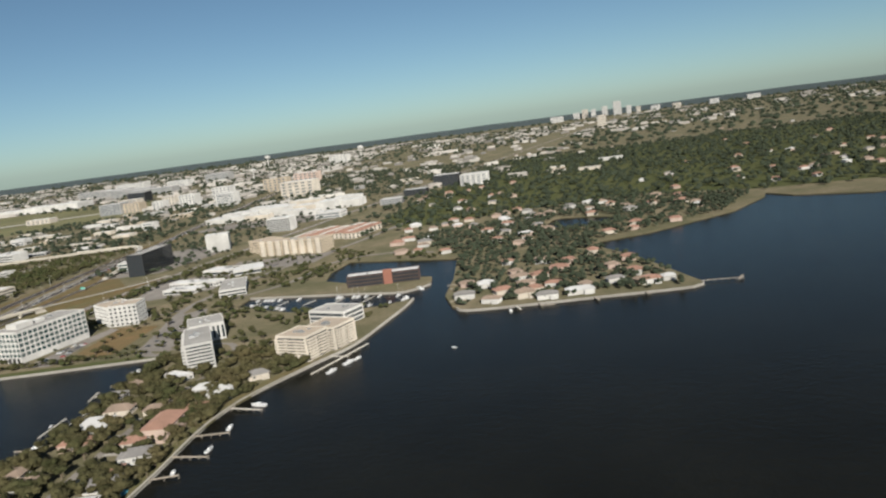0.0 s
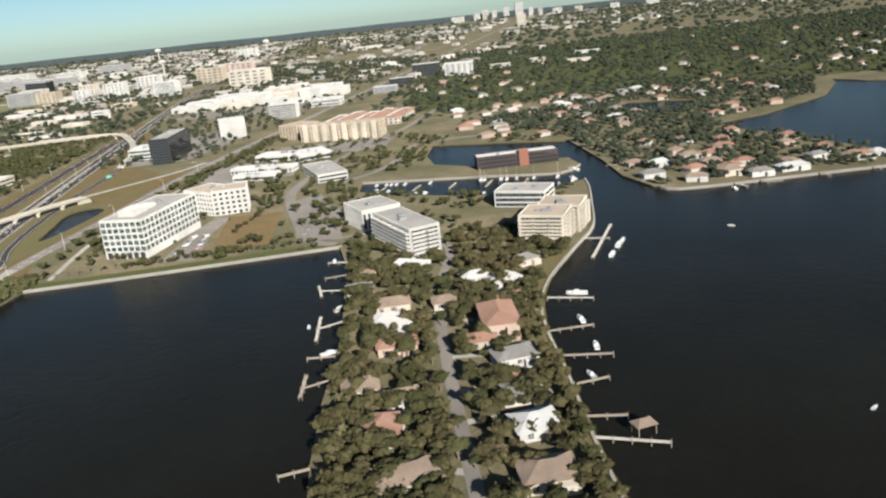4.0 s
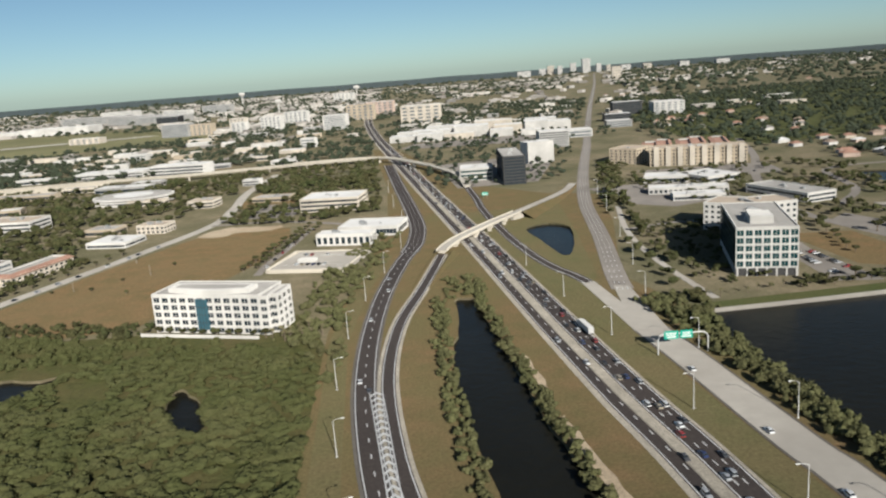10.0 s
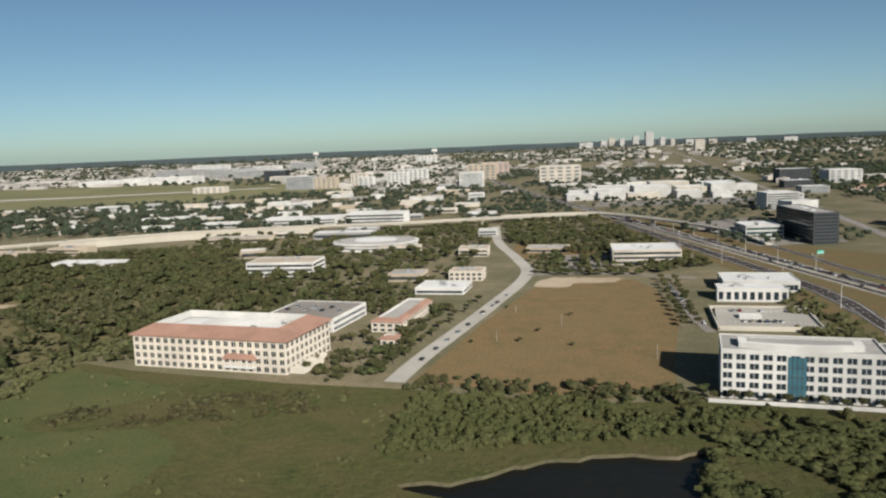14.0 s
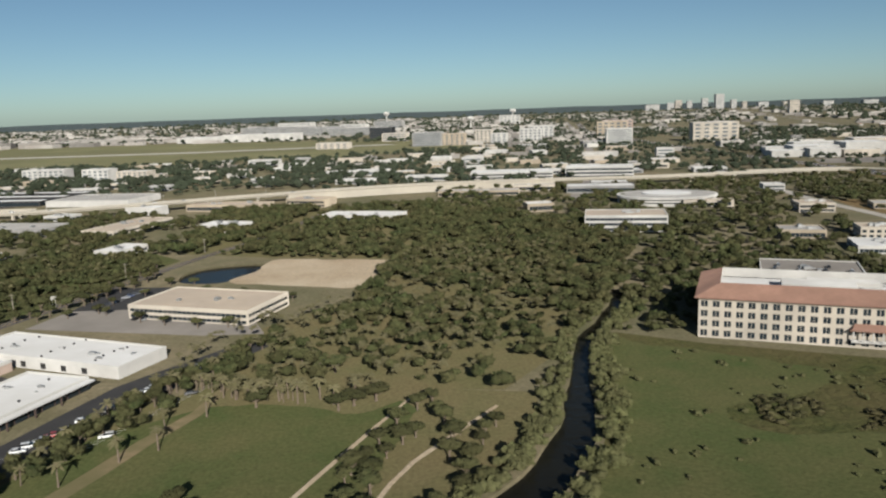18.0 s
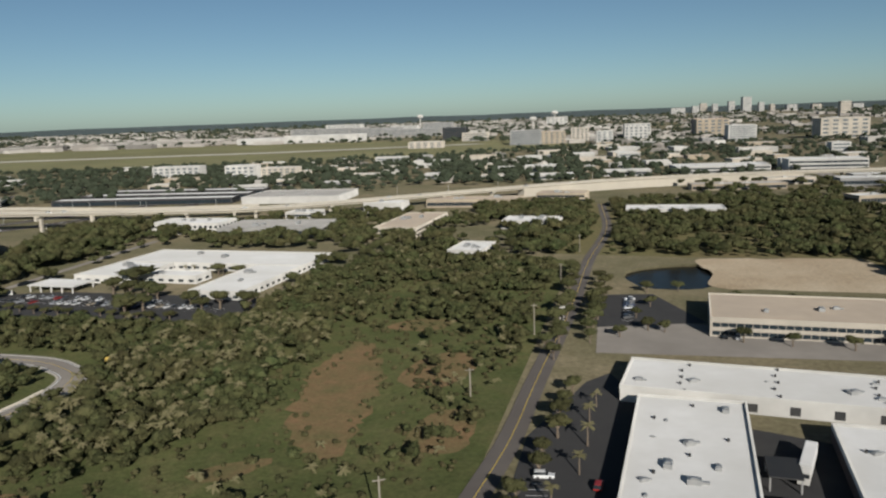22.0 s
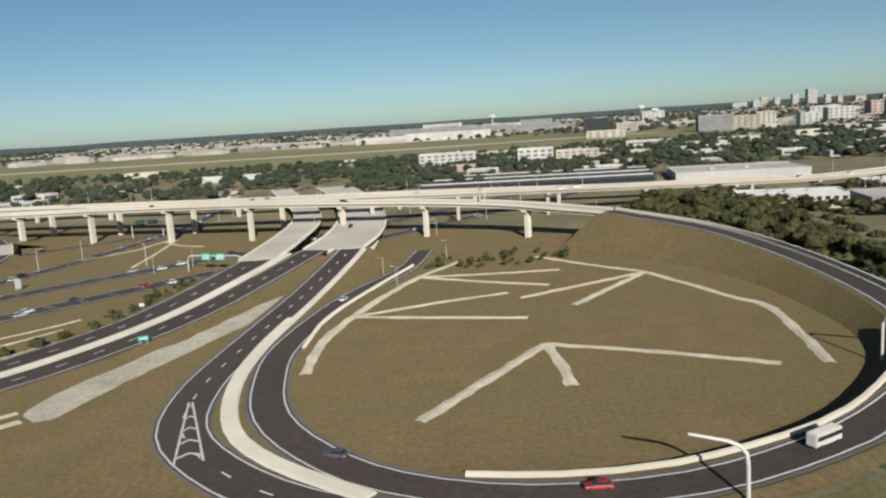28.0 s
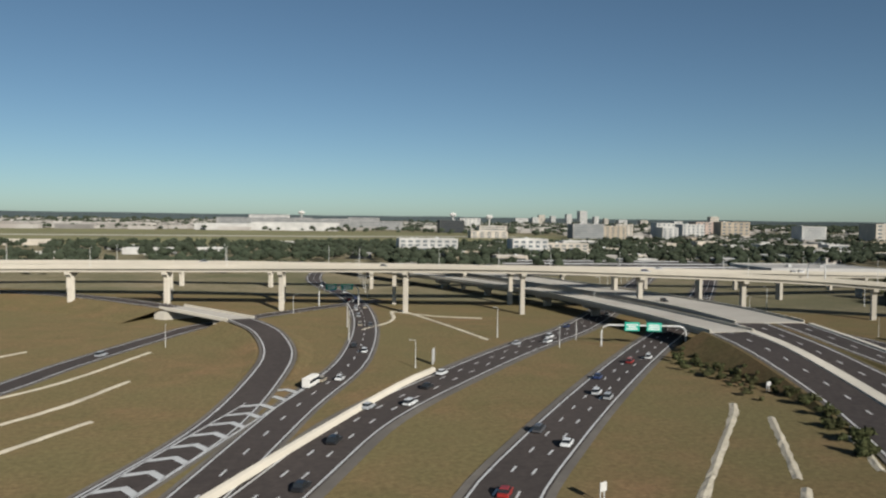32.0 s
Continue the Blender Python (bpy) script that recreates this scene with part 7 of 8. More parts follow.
grow("bushes_bay", "mangrove hedge along the bay", [(-280, 60), (-262, 60), (-262, 352), (-282, 352)], 1300, 0.7, 1.5, T_BUSH, M_MANGROVE, lift=0.7, water_margin=0.0, roads=True)
p = np.array([(-272.5 + RG.uniform(-1.8, 3.2), y) for y in np.arange(60, 336, 0.75)])
wood("mangroves_bay", "mangrove hedge at the water's edge", p, RG.uniform(0.9, 1.8, len(p)), RG.uniform(0.5, 1.8, len(p)), T_BUSH, M_MANGROVE)
p = np.concatenate([[(-341 - RG.uniform(-1.5, 3.0) + 4 * max(0, (y - 320) / 60), y) for y in np.arange(100, 372, 0.9)], [(-322 - 0.03 * (y - 236) * (y > 236) - RG.uniform(-2.0, 1.5), y) for y in np.arange(100, 385, 1.0)], [(RG.uniform(-335, -322), RG.uniform(372, 396)) for _ in range(60)]])
wood("bushes_canal", "bushes along the canal between the roads", p, RG.uniform(0.7, 1.45, len(p)), RG.uniform(0.3, 1.1, len(p)), T_BUSH, M_MANGROVE)
MARSH_BUSH = [(-455, 300), (-446, 322), (-436, 343), (-412, 348), (-388, 342), (-374, 330), (-374, 200), (-470, 200), (-470, 282)]
grow("bushes_marsh", "rounded mangrove thicket beside the pond", MARSH_BUSH, 2400, 1.1, 2.6, T_BUSH, M_RUSH, lift=0.16, gaps=0.04, gap_scale=20, stretch=0.42)
grow("bushes_marsh_low", "low brush at the marsh edge", [(-640, 250), (-620, 370), (-600, 420), (-520, 392), (-456, 366), (-424, 362), (-380, 368), (-374, 345), (-470, 345), (-520, 335), (-560, 300)], 420, 0.4, 0.9, T_BUSH, M_MANGROVE, lift=0.12, gaps=0.6, gap_scale=16)
side = sides_of(creek_line)
p = np.array([tuple((q + s * o * (creek_half(q.y) + RG.uniform(0.9, 4.2 if o < 0 else 2.6)))[:2]) for q, s in zip(creek_line, side) for o in (-1, 1) for _ in range(11)]) + RG.uniform(-2.2, 2.2, (len(creek_line) * 22, 2))
p = p[clear_of(p, 0.8, 0.3)]
wood("bushes_creek", "light green bushes crowding both creek banks", p, RG.uniform(0.7, 1.6, len(p)), RG.uniform(0.5, 1.3, len(p)), T_BUSH, M_MANGROVE)
grow("marsh_tussocks", "low mangrove hummocks across the marsh", [(-583, 385), (-571, 391), (-554, 392), (-530, 391), (-512, 386), (-520, 374), (-541, 371), (-562, 371), (-578, 370), (-585, 375)], 420, 0.5, 1.4, T_MID, M_GARDEN, lift=0.0, gaps=0.4, gap_scale=9, stretch=0.4)
grow("brush_pond", "dense brush between the pond and the field", [(-505, 345), (-437, 346), (-412, 349), (-400, 346), (-402, 352), (-428, 360), (-456, 369), (-496, 384)], 700, 0.7, 1.6, T_BUSH, M_RUSH, lift=0.25, gaps=0.1, gap_scale=12)
grow("bushes_field_edge", "low dark brush at the field's near edge", [(-500, 386), (-430, 362), (-426, 372), (-496, 397)], 150, 0.7, 1.5, T_BUSH, lift=0.6)
grow("brush_loop", "rough brush outside the loop", [(-956, 450), (-975, 446), (-1000, 430), (-985, 380), (-930, 380), (-940, 415)], 420, 0.5, 1.2, T_BUSH, M_MANGROVE, lift=0.3, gaps=0.3, gap_scale=12)
grow("trees_hotel", "trees and hedges round the red-roofed building", [(-606, 436), (-590, 428), (-580, 430), (-548, 466), (-512, 482), (-500, 450), (-528, 408), (-520, 396), (-494, 400), (-496, 440), (-480, 480), (-500, 500), (-556, 540), (-590, 480)], 620, 0.8, 1.8, T_NEAR, lift=1.0, gaps=0.12, gap_scale=9)
grow("trees_glass_office", "garden trees round the glass office", [(-256, 346), (-196, 346), (-184, 420), (-190, 440), (-254, 460)], 330, 0.7, 1.5, T_NEAR, lift=1.0, gaps=0.3, gap_scale=8, avoid=[(-203, 418), (-174, 412), (-176, 354), (-222, 348), (-216, 395)])
grow("trees_lot", "trees between the lawn and the car park", [(-680, 432), (-688, 426), (-716, 350), (-722, 332), (-712, 332), (-706, 352), (-688, 396)], 150, 0.9, 1.9, T_NEAR, lift=1.1, gaps=0.15, gap_scale=9)
grow("trees_ramp", "trees between the ramp and the white office", [(-384, 350), (-372, 300), (-366, 330), (-365, 380), (-352, 430), (-345, 480), (-352, 500), (-362, 460), (-378, 420)], 300, 0.8, 1.7, T_NEAR, M_MANGROVE, lift=0.6, gaps=0.25, gap_scale=12)
grow("trees_boulevard", "trees between the boulevard and the glass office", [(-268, 345), (-256, 345), (-252, 420), (-232, 500), (-205, 600), (-185, 640), (-205, 670), (-238, 560), (-258, 470)], 430, 1.1, 2.2, T_NEAR, lift=1.0)
grow("trees_shore", "trees on the grounds between offices and towers", [(-232, 346), (-112, 330), (-60, 340), (-45, 385), (-105, 400), (-142, 430), (-142, 470), (-60, 480), (-20, 520), (-100, 600), (-220, 600), (-200, 480), (-190, 420)], 760, 1.0, 2.0, T_NEAR, lift=1.0, gaps=0.3, gap_scale=16, avoid=[(-203, 418), (-174, 412), (-176, 354), (-222, 348), (-216, 395)])
grow("trees_peninsula", "dense gardens on the peninsula", [(-157, 100), (-106, 120), (-102, 172), (-99, 237), (-88, 270), (-72, 298), (-80, 330), (-146, 332), (-150, 270), (-156, 200)], 1400, 1.0, 2.5, T_NEAR, M_GARDEN, lift=1.0, gaps=0.14, gap_scale=12, water_margin=0.6)
grow("trees_isle", "garden trees among the waterside houses", [(-14, 366), (95, 356), (100, 372), (88, 430), (76, 480), (78, 505), (180, 560), (230, 640), (150, 720), (-60, 620), (-10, 510), (-12, 440)], 2500, 1.1, 2.4, T_MID, M_FARWOOD, lift=1.0, gaps=0.08, gap_scale=20, water_margin=1.5)
grow("trees_suburb", "dark suburban tree cover", [(-90, 640), (150, 720), (240, 640), (420, 590), (900, 700), (1500, 830), (1500, 1500), (60, 1500), (-60, 1000), (-120, 760)], 8600, 2.0, 4.0, T_MID, M_FARWOOD, lift=0.8)
grow("trees_suburb_far", "dark suburban tree cover farther off", [(120, 1500), (1500, 1500), (3200, 1100), (4200, 1200), (3600, 3800), (900, 4000), (420, 2600)], 5200, 5, 11, T_FAR, M_FARWOOD, lift=0.4, stretch=0.7)
grow("trees_city", "trees between low roofs and streets", [(-1050, 780), (-360, 800), (-330, 1000), (-100, 1050), (60, 1500), (-360, 1900), (-560, 1330), (-760, 1200), (-1080, 1120)], 4400, 2.0, 4.0, T_MID, M_FARWOOD, lift=0.8, gaps=0.2, gap_scale=60)
grow("trees_office_park", "trees round the offices and streets", [(-640, 560), (-560, 470), (-520, 470), (-505, 480), (-470, 560), (-450, 640), (-370, 600), (-350, 640), (-350, 780), (-640, 760), (-640, 700)], 1500, 1.3, 2.6, T_NEAR, lift=1.0, gaps=0.12)
grow("trees_mall", "trees round the mall and its car parks", [(-340, 640), (-310, 600), (-240, 600), (-190, 760), (-110, 880), (-100, 1040), (-330, 1040)], 520, 1.6, 3.0, T_MID, M_FARWOOD, lift=0.9, gaps=0.35, gap_scale=16)
grow("trees_field_back", "trees between the field and the low offices", [(-436, 545), (-396, 530), (-352, 545), (-350, 700), (-432, 700)], 420, 1.3, 2.4, T_NEAR, lift=1.0, gaps=0.3, gap_scale=14)
grow("trees_campus", "trees round the white campus building", [(-930, 530), (-905, 520), (-895, 600), (-815, 580), (-826, 515), (-790, 600), (-745, 545), (-705, 690), (-790, 690), (-930, 655)], 900, 1.5, 2.7, T_NEAR, lift=1.05, gaps=0.15)
grow("trees_flyover", "trees beside the flyover and the loop", [(-922, 500), (-905, 505), (-905, 660), (-946, 650), (-925, 560), (-918, 530)], 260, 1.8, 3.4, T_NEAR, lift=1.35)
grow("trees_far_west", "belt of dark trees before the airfield", [(-1500, 800), (-1050, 790), (-700, 830), (-640, 900), (-680, 1000), (-900, 1040), (-1060, 1110), (-1500, 1120)], 1900, 2.2, 4.0, T_MID, M_FARWOOD, lift=0.9, gaps=0.3, gap_scale=50)
grow("trees_north", "trees among far commercial roofs", [(-2600, 2000), (-1100, 1820), (-560, 1400), (-360, 1900), (120, 2100), (700, 3900), (-800, 4400), (-2600, 4300)], 5200, 4, 9, T_FAR, M_FARWOOD, lift=0.4, stretch=0.7)
grow("trees_horizon", "far woods towards the horizon", [(-4600, 1200), (-2600, 2000), (-2600, 4300), (900, 4300), (3600, 3800), (3000, 4300), (-2600, 4600), (-4600, 3500)], 2600, 10, 18, T_FAR, M_FARWOOD, lift=0.3, stretch=0.6, roads=False)
grow("shrubs_infield", "shrubs by the bridges in the infield", [(-1012, 585), (-975, 590), (-962, 575), (-990, 570), (-1010, 572)], 60, 0.5, 1.1, T_BUSH, lift=0.6)
grow("shrubs_slope", "dark shrubs on the ramp slopes", [(-1066, 540), (-1060, 545), (-1051, 580), (-1056, 592), (-1062, 575)], 70, 0.4, 0.9, T_BUSH, lift=0.6)


p = np.array([tuple((q - s * RG.uniform(4.4, 7.0))[:2]) for q, s in zip(two_a_line, sides_of(two_a_line)) for _ in range(9) if 512 < q.y < 582])
wood("shrubs_bank", "dark shrubs crowding the bank below the carriageway", p, RG.uniform(0.4, 1.0, len(p)), RG.uniform(0.3, 1.4, len(p)), T_BUSH, M_WOOD)

# single trees
def tree_parts(seed, palm=False):
    """Meshes of trunk with limbs, and crown, for a tree about 1 high."""
    rg = random.Random(seed)
    bm = bmesh.new()
    if palm:
        lean = rg.uniform(-0.06, 0.06)
        add_tube(bm, [(0, 0, -0.03), (lean * 0.4, 0, 0.35), (lean, 0, 0.78)], [0.035, 0.026, 0.022], 6)
        v, f = palm_crown(seed)
        v = v * 0.3 + [lean, 0, 0.77]
    else:
        add_tube(bm, [(0, 0, -0.03), (0.01, 0, 0.2), (0.0, 0.01, 0.45)], [0.05, 0.035, 0.025], 6)
        for k in range(4):
            a = k * 1.57 + rg.uniform(-0.4, 0.4)
            add_tube(bm, [(0, 0, 0.26 + 0.04 * k), (0.12 * math.cos(a), 0.12 * math.sin(a), 0.42 + 0.03 * k), (0.22 * math.cos(a), 0.22 * math.sin(a), 0.55 + 0.03 * k)], [0.02, 0.014, 0.006], 5)
        v, f = clump(100 + seed, 6, 170, 0.13)
        v = v * [0.4, 0.4, 0.36] + [0, 0, 0.66]
    me = bpy.data.meshes.new("trunk")
    bm.to_mesh(me)
    bm.free()
    me.materials.append(M_BARK)
    return me, np_mesh("crown", v, f, M_PALM if palm else M_LEAF)


BROAD = [tree_parts(s) for s in range(6)]
PALMS = [tree_parts(50 + s, True) for s in range(4)]


def tree(x, y, h, palm=False, where="", wide=1.0):
    tm, cm = RG_T.choice(PALMS if palm else BROAD)
    name = "palm_tree" if palm else "tree"
    root = tagged(new(name, tm), ("tall cabbage palm" if palm else "leafy dark green broadleaf tree") + " " + (where or "beside the buildings"), "palm" if palm else "tree", "single palms" if palm else "single trees")
    root.matrix_basis = pose(x, y, 0, 0, 0, RG_T.uniform(0, 360)) @ Matrix.Diagonal((h * wide, h * wide, h, 1))
    ob = new("crown", cm)
    ob.parent = root


RG_T = random.Random(21)


def plant(spots, h0, h1, palm=False, where="", wide=1.0):
    for x, y in spots:
        if not bool(clear_of(np.array([(x, y)]), 1.0, roads=False)[0]):
            continue
        tree(x, y, RG_T.uniform(h0, h1), palm, where, wide)


def along(a, b, n, jitter=0.6):
    return [(a[0] + (b[0] - a[0]) * i / (n - 1) + RG_T.uniform(-jitter, jitter), a[1] + (b[1] - a[1]) * i / (n - 1) + RG_T.uniform(-jitter, jitter)) for i in range(n)]


plant(along((-426, 366), (-390, 352), 11), 2.6, 3.6, False, "at the office's foot")
plant(along((-387, 350), (-378, 356), 5) + along((-384, 347), (-374, 350), 5), 3.4, 4.4, True, "at the office corner")
plant(along((-408, 436), (-388, 518), 13) + along((-403, 438), (-383, 514), 12), 3.0, 4.2, False, "along the drive beside the field")
plant([(-460, 478), (-470, 470), (-455, 440), (-440, 460), (-448, 420), (-463, 428), (-478, 430)], 1.2, 2.0, False, "in the vacant field", 1.3)
plant(along((-506, 402), (-470, 490), 12, 1.0), 2.6, 4.0, False, "along the street beside the field")
plant(along((-520, 425), (-508, 422), 6) + along((-524, 416), (-512, 412), 6), 3.2, 4.4, True, "beside the hotel terrace")
plant(along((-535, 436), (-512, 440), 8), 3.0, 4.5, False, "behind the hotel")
plant([(-690, 381), (-684, 386), (-676, 391), (-672, 393), (-668, 391), (-664, 393), (-661, 390), (-657, 392), (-688, 372), (-693, 368), (-699, 360)], 4.4, 5.6, True, "on the lawn's edge")
plant(along((-698, 401), (-686, 400), 13, 1.4) + along((-683, 396), (-666, 392), 18, 1.4) + along((-706, 362), (-699, 392), 9, 1.2), 3.6, 5.2, True, "in a clump at the lawn's edge")
plant([(-659.7, 387), (-657, 389), (-653, 391), (-671, 414), (-663, 408.5), (-675.7, 390), (-667, 411)], 3.6, 4.6, False, "beside the lawn, rounded and dense", 1.7)
plant([(-678, 350), (-676, 347), (-679, 346)], 4.0, 5.0, False, "standing alone on the lawn", 0.9)
plant(along((-640, 388), (-636, 352), 9, 2.5) + along((-646, 384), (-650, 350), 8, 2.5) + along((-632, 378), (-642, 345), 8, 1.5) + along((-652, 370), (-657, 348), 6, 1.5), 2.6, 4.2, False, "in rows beside the creek", 1.2)
plant(along((-683, 428), (-712, 348), 22, 1.8), 3.0, 4.8, False, "between lawn and car park")
plant(along((-760, 430), (-784, 365), 12, 1.0), 3.0, 4.6, False, "along the street by the warehouse")
plant(along((-757, 425), (-780, 360), 9, 1.2), 3.4, 4.6, True, "in the warehouse car park")
plant([(-735, 464), (-722, 455), (-714, 451), (-704, 447), (-696, 447), (-690, 452), (-686, 462), (-684, 474), (-700, 482), (-712, 484), (-738, 476), (-744, 486)], 2.4, 3.8, False, "round the beige office", 1.2)
plant(along((-762, 448), (-742, 528), 15, 1.4) + along((-752, 458), (-738, 512), 10, 1.0), 3.4, 5.4, False, "along the street", 1.1)
plant([(-874, 522), (-868, 519), (-842, 498), (-846, 502), (-838, 500), (-856, 540), (-850, 543), (-843, 540), (-858, 512), (-830, 498), (-862, 516)], 4.2, 5.6, False, "before the white campus building", 1.35)
plant(along((-870, 521), (-861, 501), 6, 0.8) + along((-906, 509), (-848, 490), 16, 0.8), 1.8, 2.8, False, "in a car park island", 1.5)
plant([(-871.5, 533), (-838.5, 521)], 6.0, 6.6, False, "spreading before the white campus building", 2.0)
plant([(-861, 497), (-858, 501), (-863, 503)], 4.6, 5.4, False, "in the campus car park", 1.5)
plant([(-858, 545), (-853, 543), (-848, 541), (-862, 549)], 3.2, 4.2, True, "in the campus courtyard")
plant([(-186, 362), (-189, 359), (-183, 359)], 3.6, 4.4, False, "by the brown grass plot", 1.5)
plant(along((-232, 349), (-160, 348), 24, 1.2), 2.0, 3.2, False, "along the sea wall", 1.2)
plant([(-738, 466), (-746, 480), (-740, 498), (-732, 486), (-729, 500), (-721, 500), (-745, 462)], 2.6, 3.4, False, "in a car park island", 1.4)
plant(along((-212, 352), (-190, 348), 5) + along((-224, 380), (-214, 418), 8) + along((-195, 380), (-186, 410), 6) + [(-196, 352), (-186, 350), (-176, 352)], 2.6, 4.2, False, "on the office grounds", 1.2)
plant(along((-262, 346), (-232, 350), 8), 2.2, 3.4, True, "on the lawn by the sea wall")
plant([(-166, 378), (-160, 384), (-156, 376), (-170, 404), (-158, 398), (-152, 365), (-112, 322), (-108, 330), (-112, 345), (-104, 350), (-98, 336), (-100, 322), (-96, 316)], 3.4, 5.2, False, "among the waterfront towers", 1.2)
plant([(-127 + RG_T.uniform(-24, 24), RG_T.uniform(130, 300)) for _ in range(70)], 3.0, 5.2, False, "in a waterfront garden", 1.15)
plant([(RG_T.choice((-100.5, -152)) + RG_T.uniform(-2, 2), RG_T.uniform(130, 280)) for _ in range(40)], 3.2, 4.8, True, "in a waterfront garden")


# ---- vehicles ----
CAR_PAINTS = [("white", (0.75, 0.75, 0.74)), ("silver", (0.42, 0.43, 0.44)), ("black", (0.02, 0.02, 0.022)), ("dark grey", (0.09, 0.09, 0.095)), ("red", (0.33, 0.03, 0.025)), ("dark blue", (0.03, 0.05, 0.13)), ("beige", (0.4, 0.34, 0.25))]
M_CARGLASS = material("car glass", (0.02, 0.024, 0.028), (0.03, 0.034, 0.038), 0.1, scale=1)
M_TYRE = material("tyre rubber", (0.025, 0.025, 0.025), (0.035, 0.034, 0.033), 0.9, scale=0.3)


def car_meshes(tall, long_, paint):
    """Body with bonnet, boot and roof, and the glasshouse between; the car points along +x."""
    L, W, h, g = long_ / 2, 0.53, 0.5, 0.3 * tall
    bm = bmesh.new()
    def ring(x, w, z0, z1):
        return [(x, -w, z0), (x, w, z0), (x, w * 1.02, (z0 + z1) / 2), (x, w * 0.92, z1), (x, -w * 0.92, z1), (x, -w * 1.02, (z0 + z1) / 2)]
    loft(bm, [ring(-L, W * 0.88, 0.22, 0.42), ring(-L * 0.9, W, 0.15, 0.5), ring(-L * 0.3, W, 0.14, h + 0.02), ring(L * 0.35, W, 0.14, h + 0.01), ring(L * 0.88, W * 0.97, 0.15, 0.42), ring(L, W * 0.84, 0.2, 0.36)])
    back = -L * (0.62 if tall < 1.2 else 0.9)
    roof = [(back, 0.4), (L * 0.12, 0.4)]
    loft(bm, [[(x, y, h + g) for x, y in ((roof[0][0], -0.4), (roof[1][0], -0.4), (roof[1][0], 0.4), (roof[0][0], 0.4))],
              [(x, y, h + g + 0.05) for x, y in ((roof[0][0] + 0.05, -0.34), (roof[1][0] - 0.06, -0.34), (roof[1][0] - 0.06, 0.34), (roof[0][0] + 0.05, 0.34))]])
    body = bpy.data.meshes.new("car")
    bm.to_mesh(body)
    bm.free()
    body.materials.append(paint)
    bm = bmesh.new()
    lo = ((back - 0.2, -0.47), (L * 0.42, -0.47), (L * 0.42, 0.47), (back - 0.2, 0.47))
    hi = ((roof[0][0], -0.4), (roof[1][0], -0.4), (roof[1][0], 0.4), (roof[0][0], 0.4))
    loft(bm, [[(x, y, h - 0.02) for x, y in lo], [(x, y, h + g) for x, y in hi]])
    glass = bpy.data.meshes.new("car_windows")
    bm.to_mesh(glass)
    bm.free()
    glass.materials.append(M_CARGLASS)
    return body, glass


bm = bmesh.new()
add_tube(bm, [(0, -0.08, 0), (0, 0.08, 0)], 0.18, 10)
WHEEL = bpy.data.meshes.new("wheel")
bm.to_mesh(WHEEL)
bm.free()
WHEEL.materials.append(M_TYRE)
CARS = []
for cname, col in CAR_PAINTS:
    paint = material("car paint " + cname, col, tuple(c * 0.94 for c in col), 0.3, 0.0, scale=2, spec=0.6)
    CARS.append((cname, [car_meshes(1.0, 2.65, paint), car_meshes(1.3, 2.75, paint)]))
RC = random.Random(44)


def car(x, y, turn, where, z=0.1, wheels=True, colour=None):
    k = colour if colour is not None else RC.choices(range(7), (30, 22, 18, 14, 7, 5, 6))[0]
    big = RC.random() < 0.4
    cname, shapes = CARS[k]
    body, glass = shapes[1 if big else 0]
    root = tagged(new("car", body), f"{cname} {'sport utility car' if big else 'saloon car'} {where}", "car", "cars")
    root.matrix_basis = pose(x, y, z, 0, 0, turn)
    linked("glasshouse", glass, root, Matrix())
    if wheels:
        for u in (-0.8, 0.8):
            for v in (-0.46, 0.46):
                linked("wheel", WHEEL, root, pose(u, v, 0.18))


def traffic(line, offs, lo, hi, gap, heading, where, z=0.0, axis=1, wheels=True, start=0.0):
    """Cars in lanes along a line between two coordinates, heading 1 along it or -1 against it."""
    side = sides_of(line)
    for o in offs:
        acc, nxt = 0.0, start + RC.uniform(0, gap)
        for i in range(len(line) - 1):
            a, b = line[i], line[i + 1]
            d = (b - a).length
            while acc + d >= nxt:
                p = a.lerp(b, (nxt - acc) / d) + side[i] * (o + RC.uniform(-0.12, 0.12))
                nxt += gap * RC.uniform(0.55, 1.6)
                if lo <= p[axis] <= hi:
                    e = (b - a) * heading
                    car(p.x, p.y, math.degrees(math.atan2(e.y, e.x)), where, p.z + z, wheels)
            acc += d


traffic(hw_e_line, (-1.7, 0.0, 1.7), 205, 440, 13, 1, "in the highway queue", 0.115)
traffic(hw_e_line, (-1.7, 0.0, 1.7), 440, 900, 19, 1, "in the highway queue", 0.115, wheels=False)
traffic(hw_w_line, (-1.0, 1.0), 200, 560, 60, -1, "on the highway", 0.1)
for x, y, t in ((-285, 242, 90), (-279.6, 229, 90), (-286, 265, 90), (-284.5, 229.7, 90), (-287.3, 297, 90)):
    car(x, y, t, "on the concrete ramp", 0.12)
traffic(outer_line, (-1.1, 1.1), 230, 440, 70, 1, "on the curving ramp", 0.12)
traffic(hwa_line, (-2.1, 0, 2.1), -1140, -1000, 40, 1, "on the expressway", 0.12, axis=0)
traffic(hwb_line, (-2.1, 0, 2.1), -1140, -980, 44, 1, "on the expressway", 0.125, axis=0)
traffic(underpass_line, (1.0,), 560, 660, 40, 1, "on the underpass road", 0.1)
traffic(curl_b_line, (-1.2, 1.2), 560, 740, 22, 1, "on the busy ramp", 0.12)
traffic(far_fly_line, (-1.5, 1.5), -1150, -700, 70, 1, "on the viaduct", 0.0, axis=0)
traffic(near_fly_line, (1.0,), -1150, -960, 75, 1, "on the flyover", 0.0, axis=0)
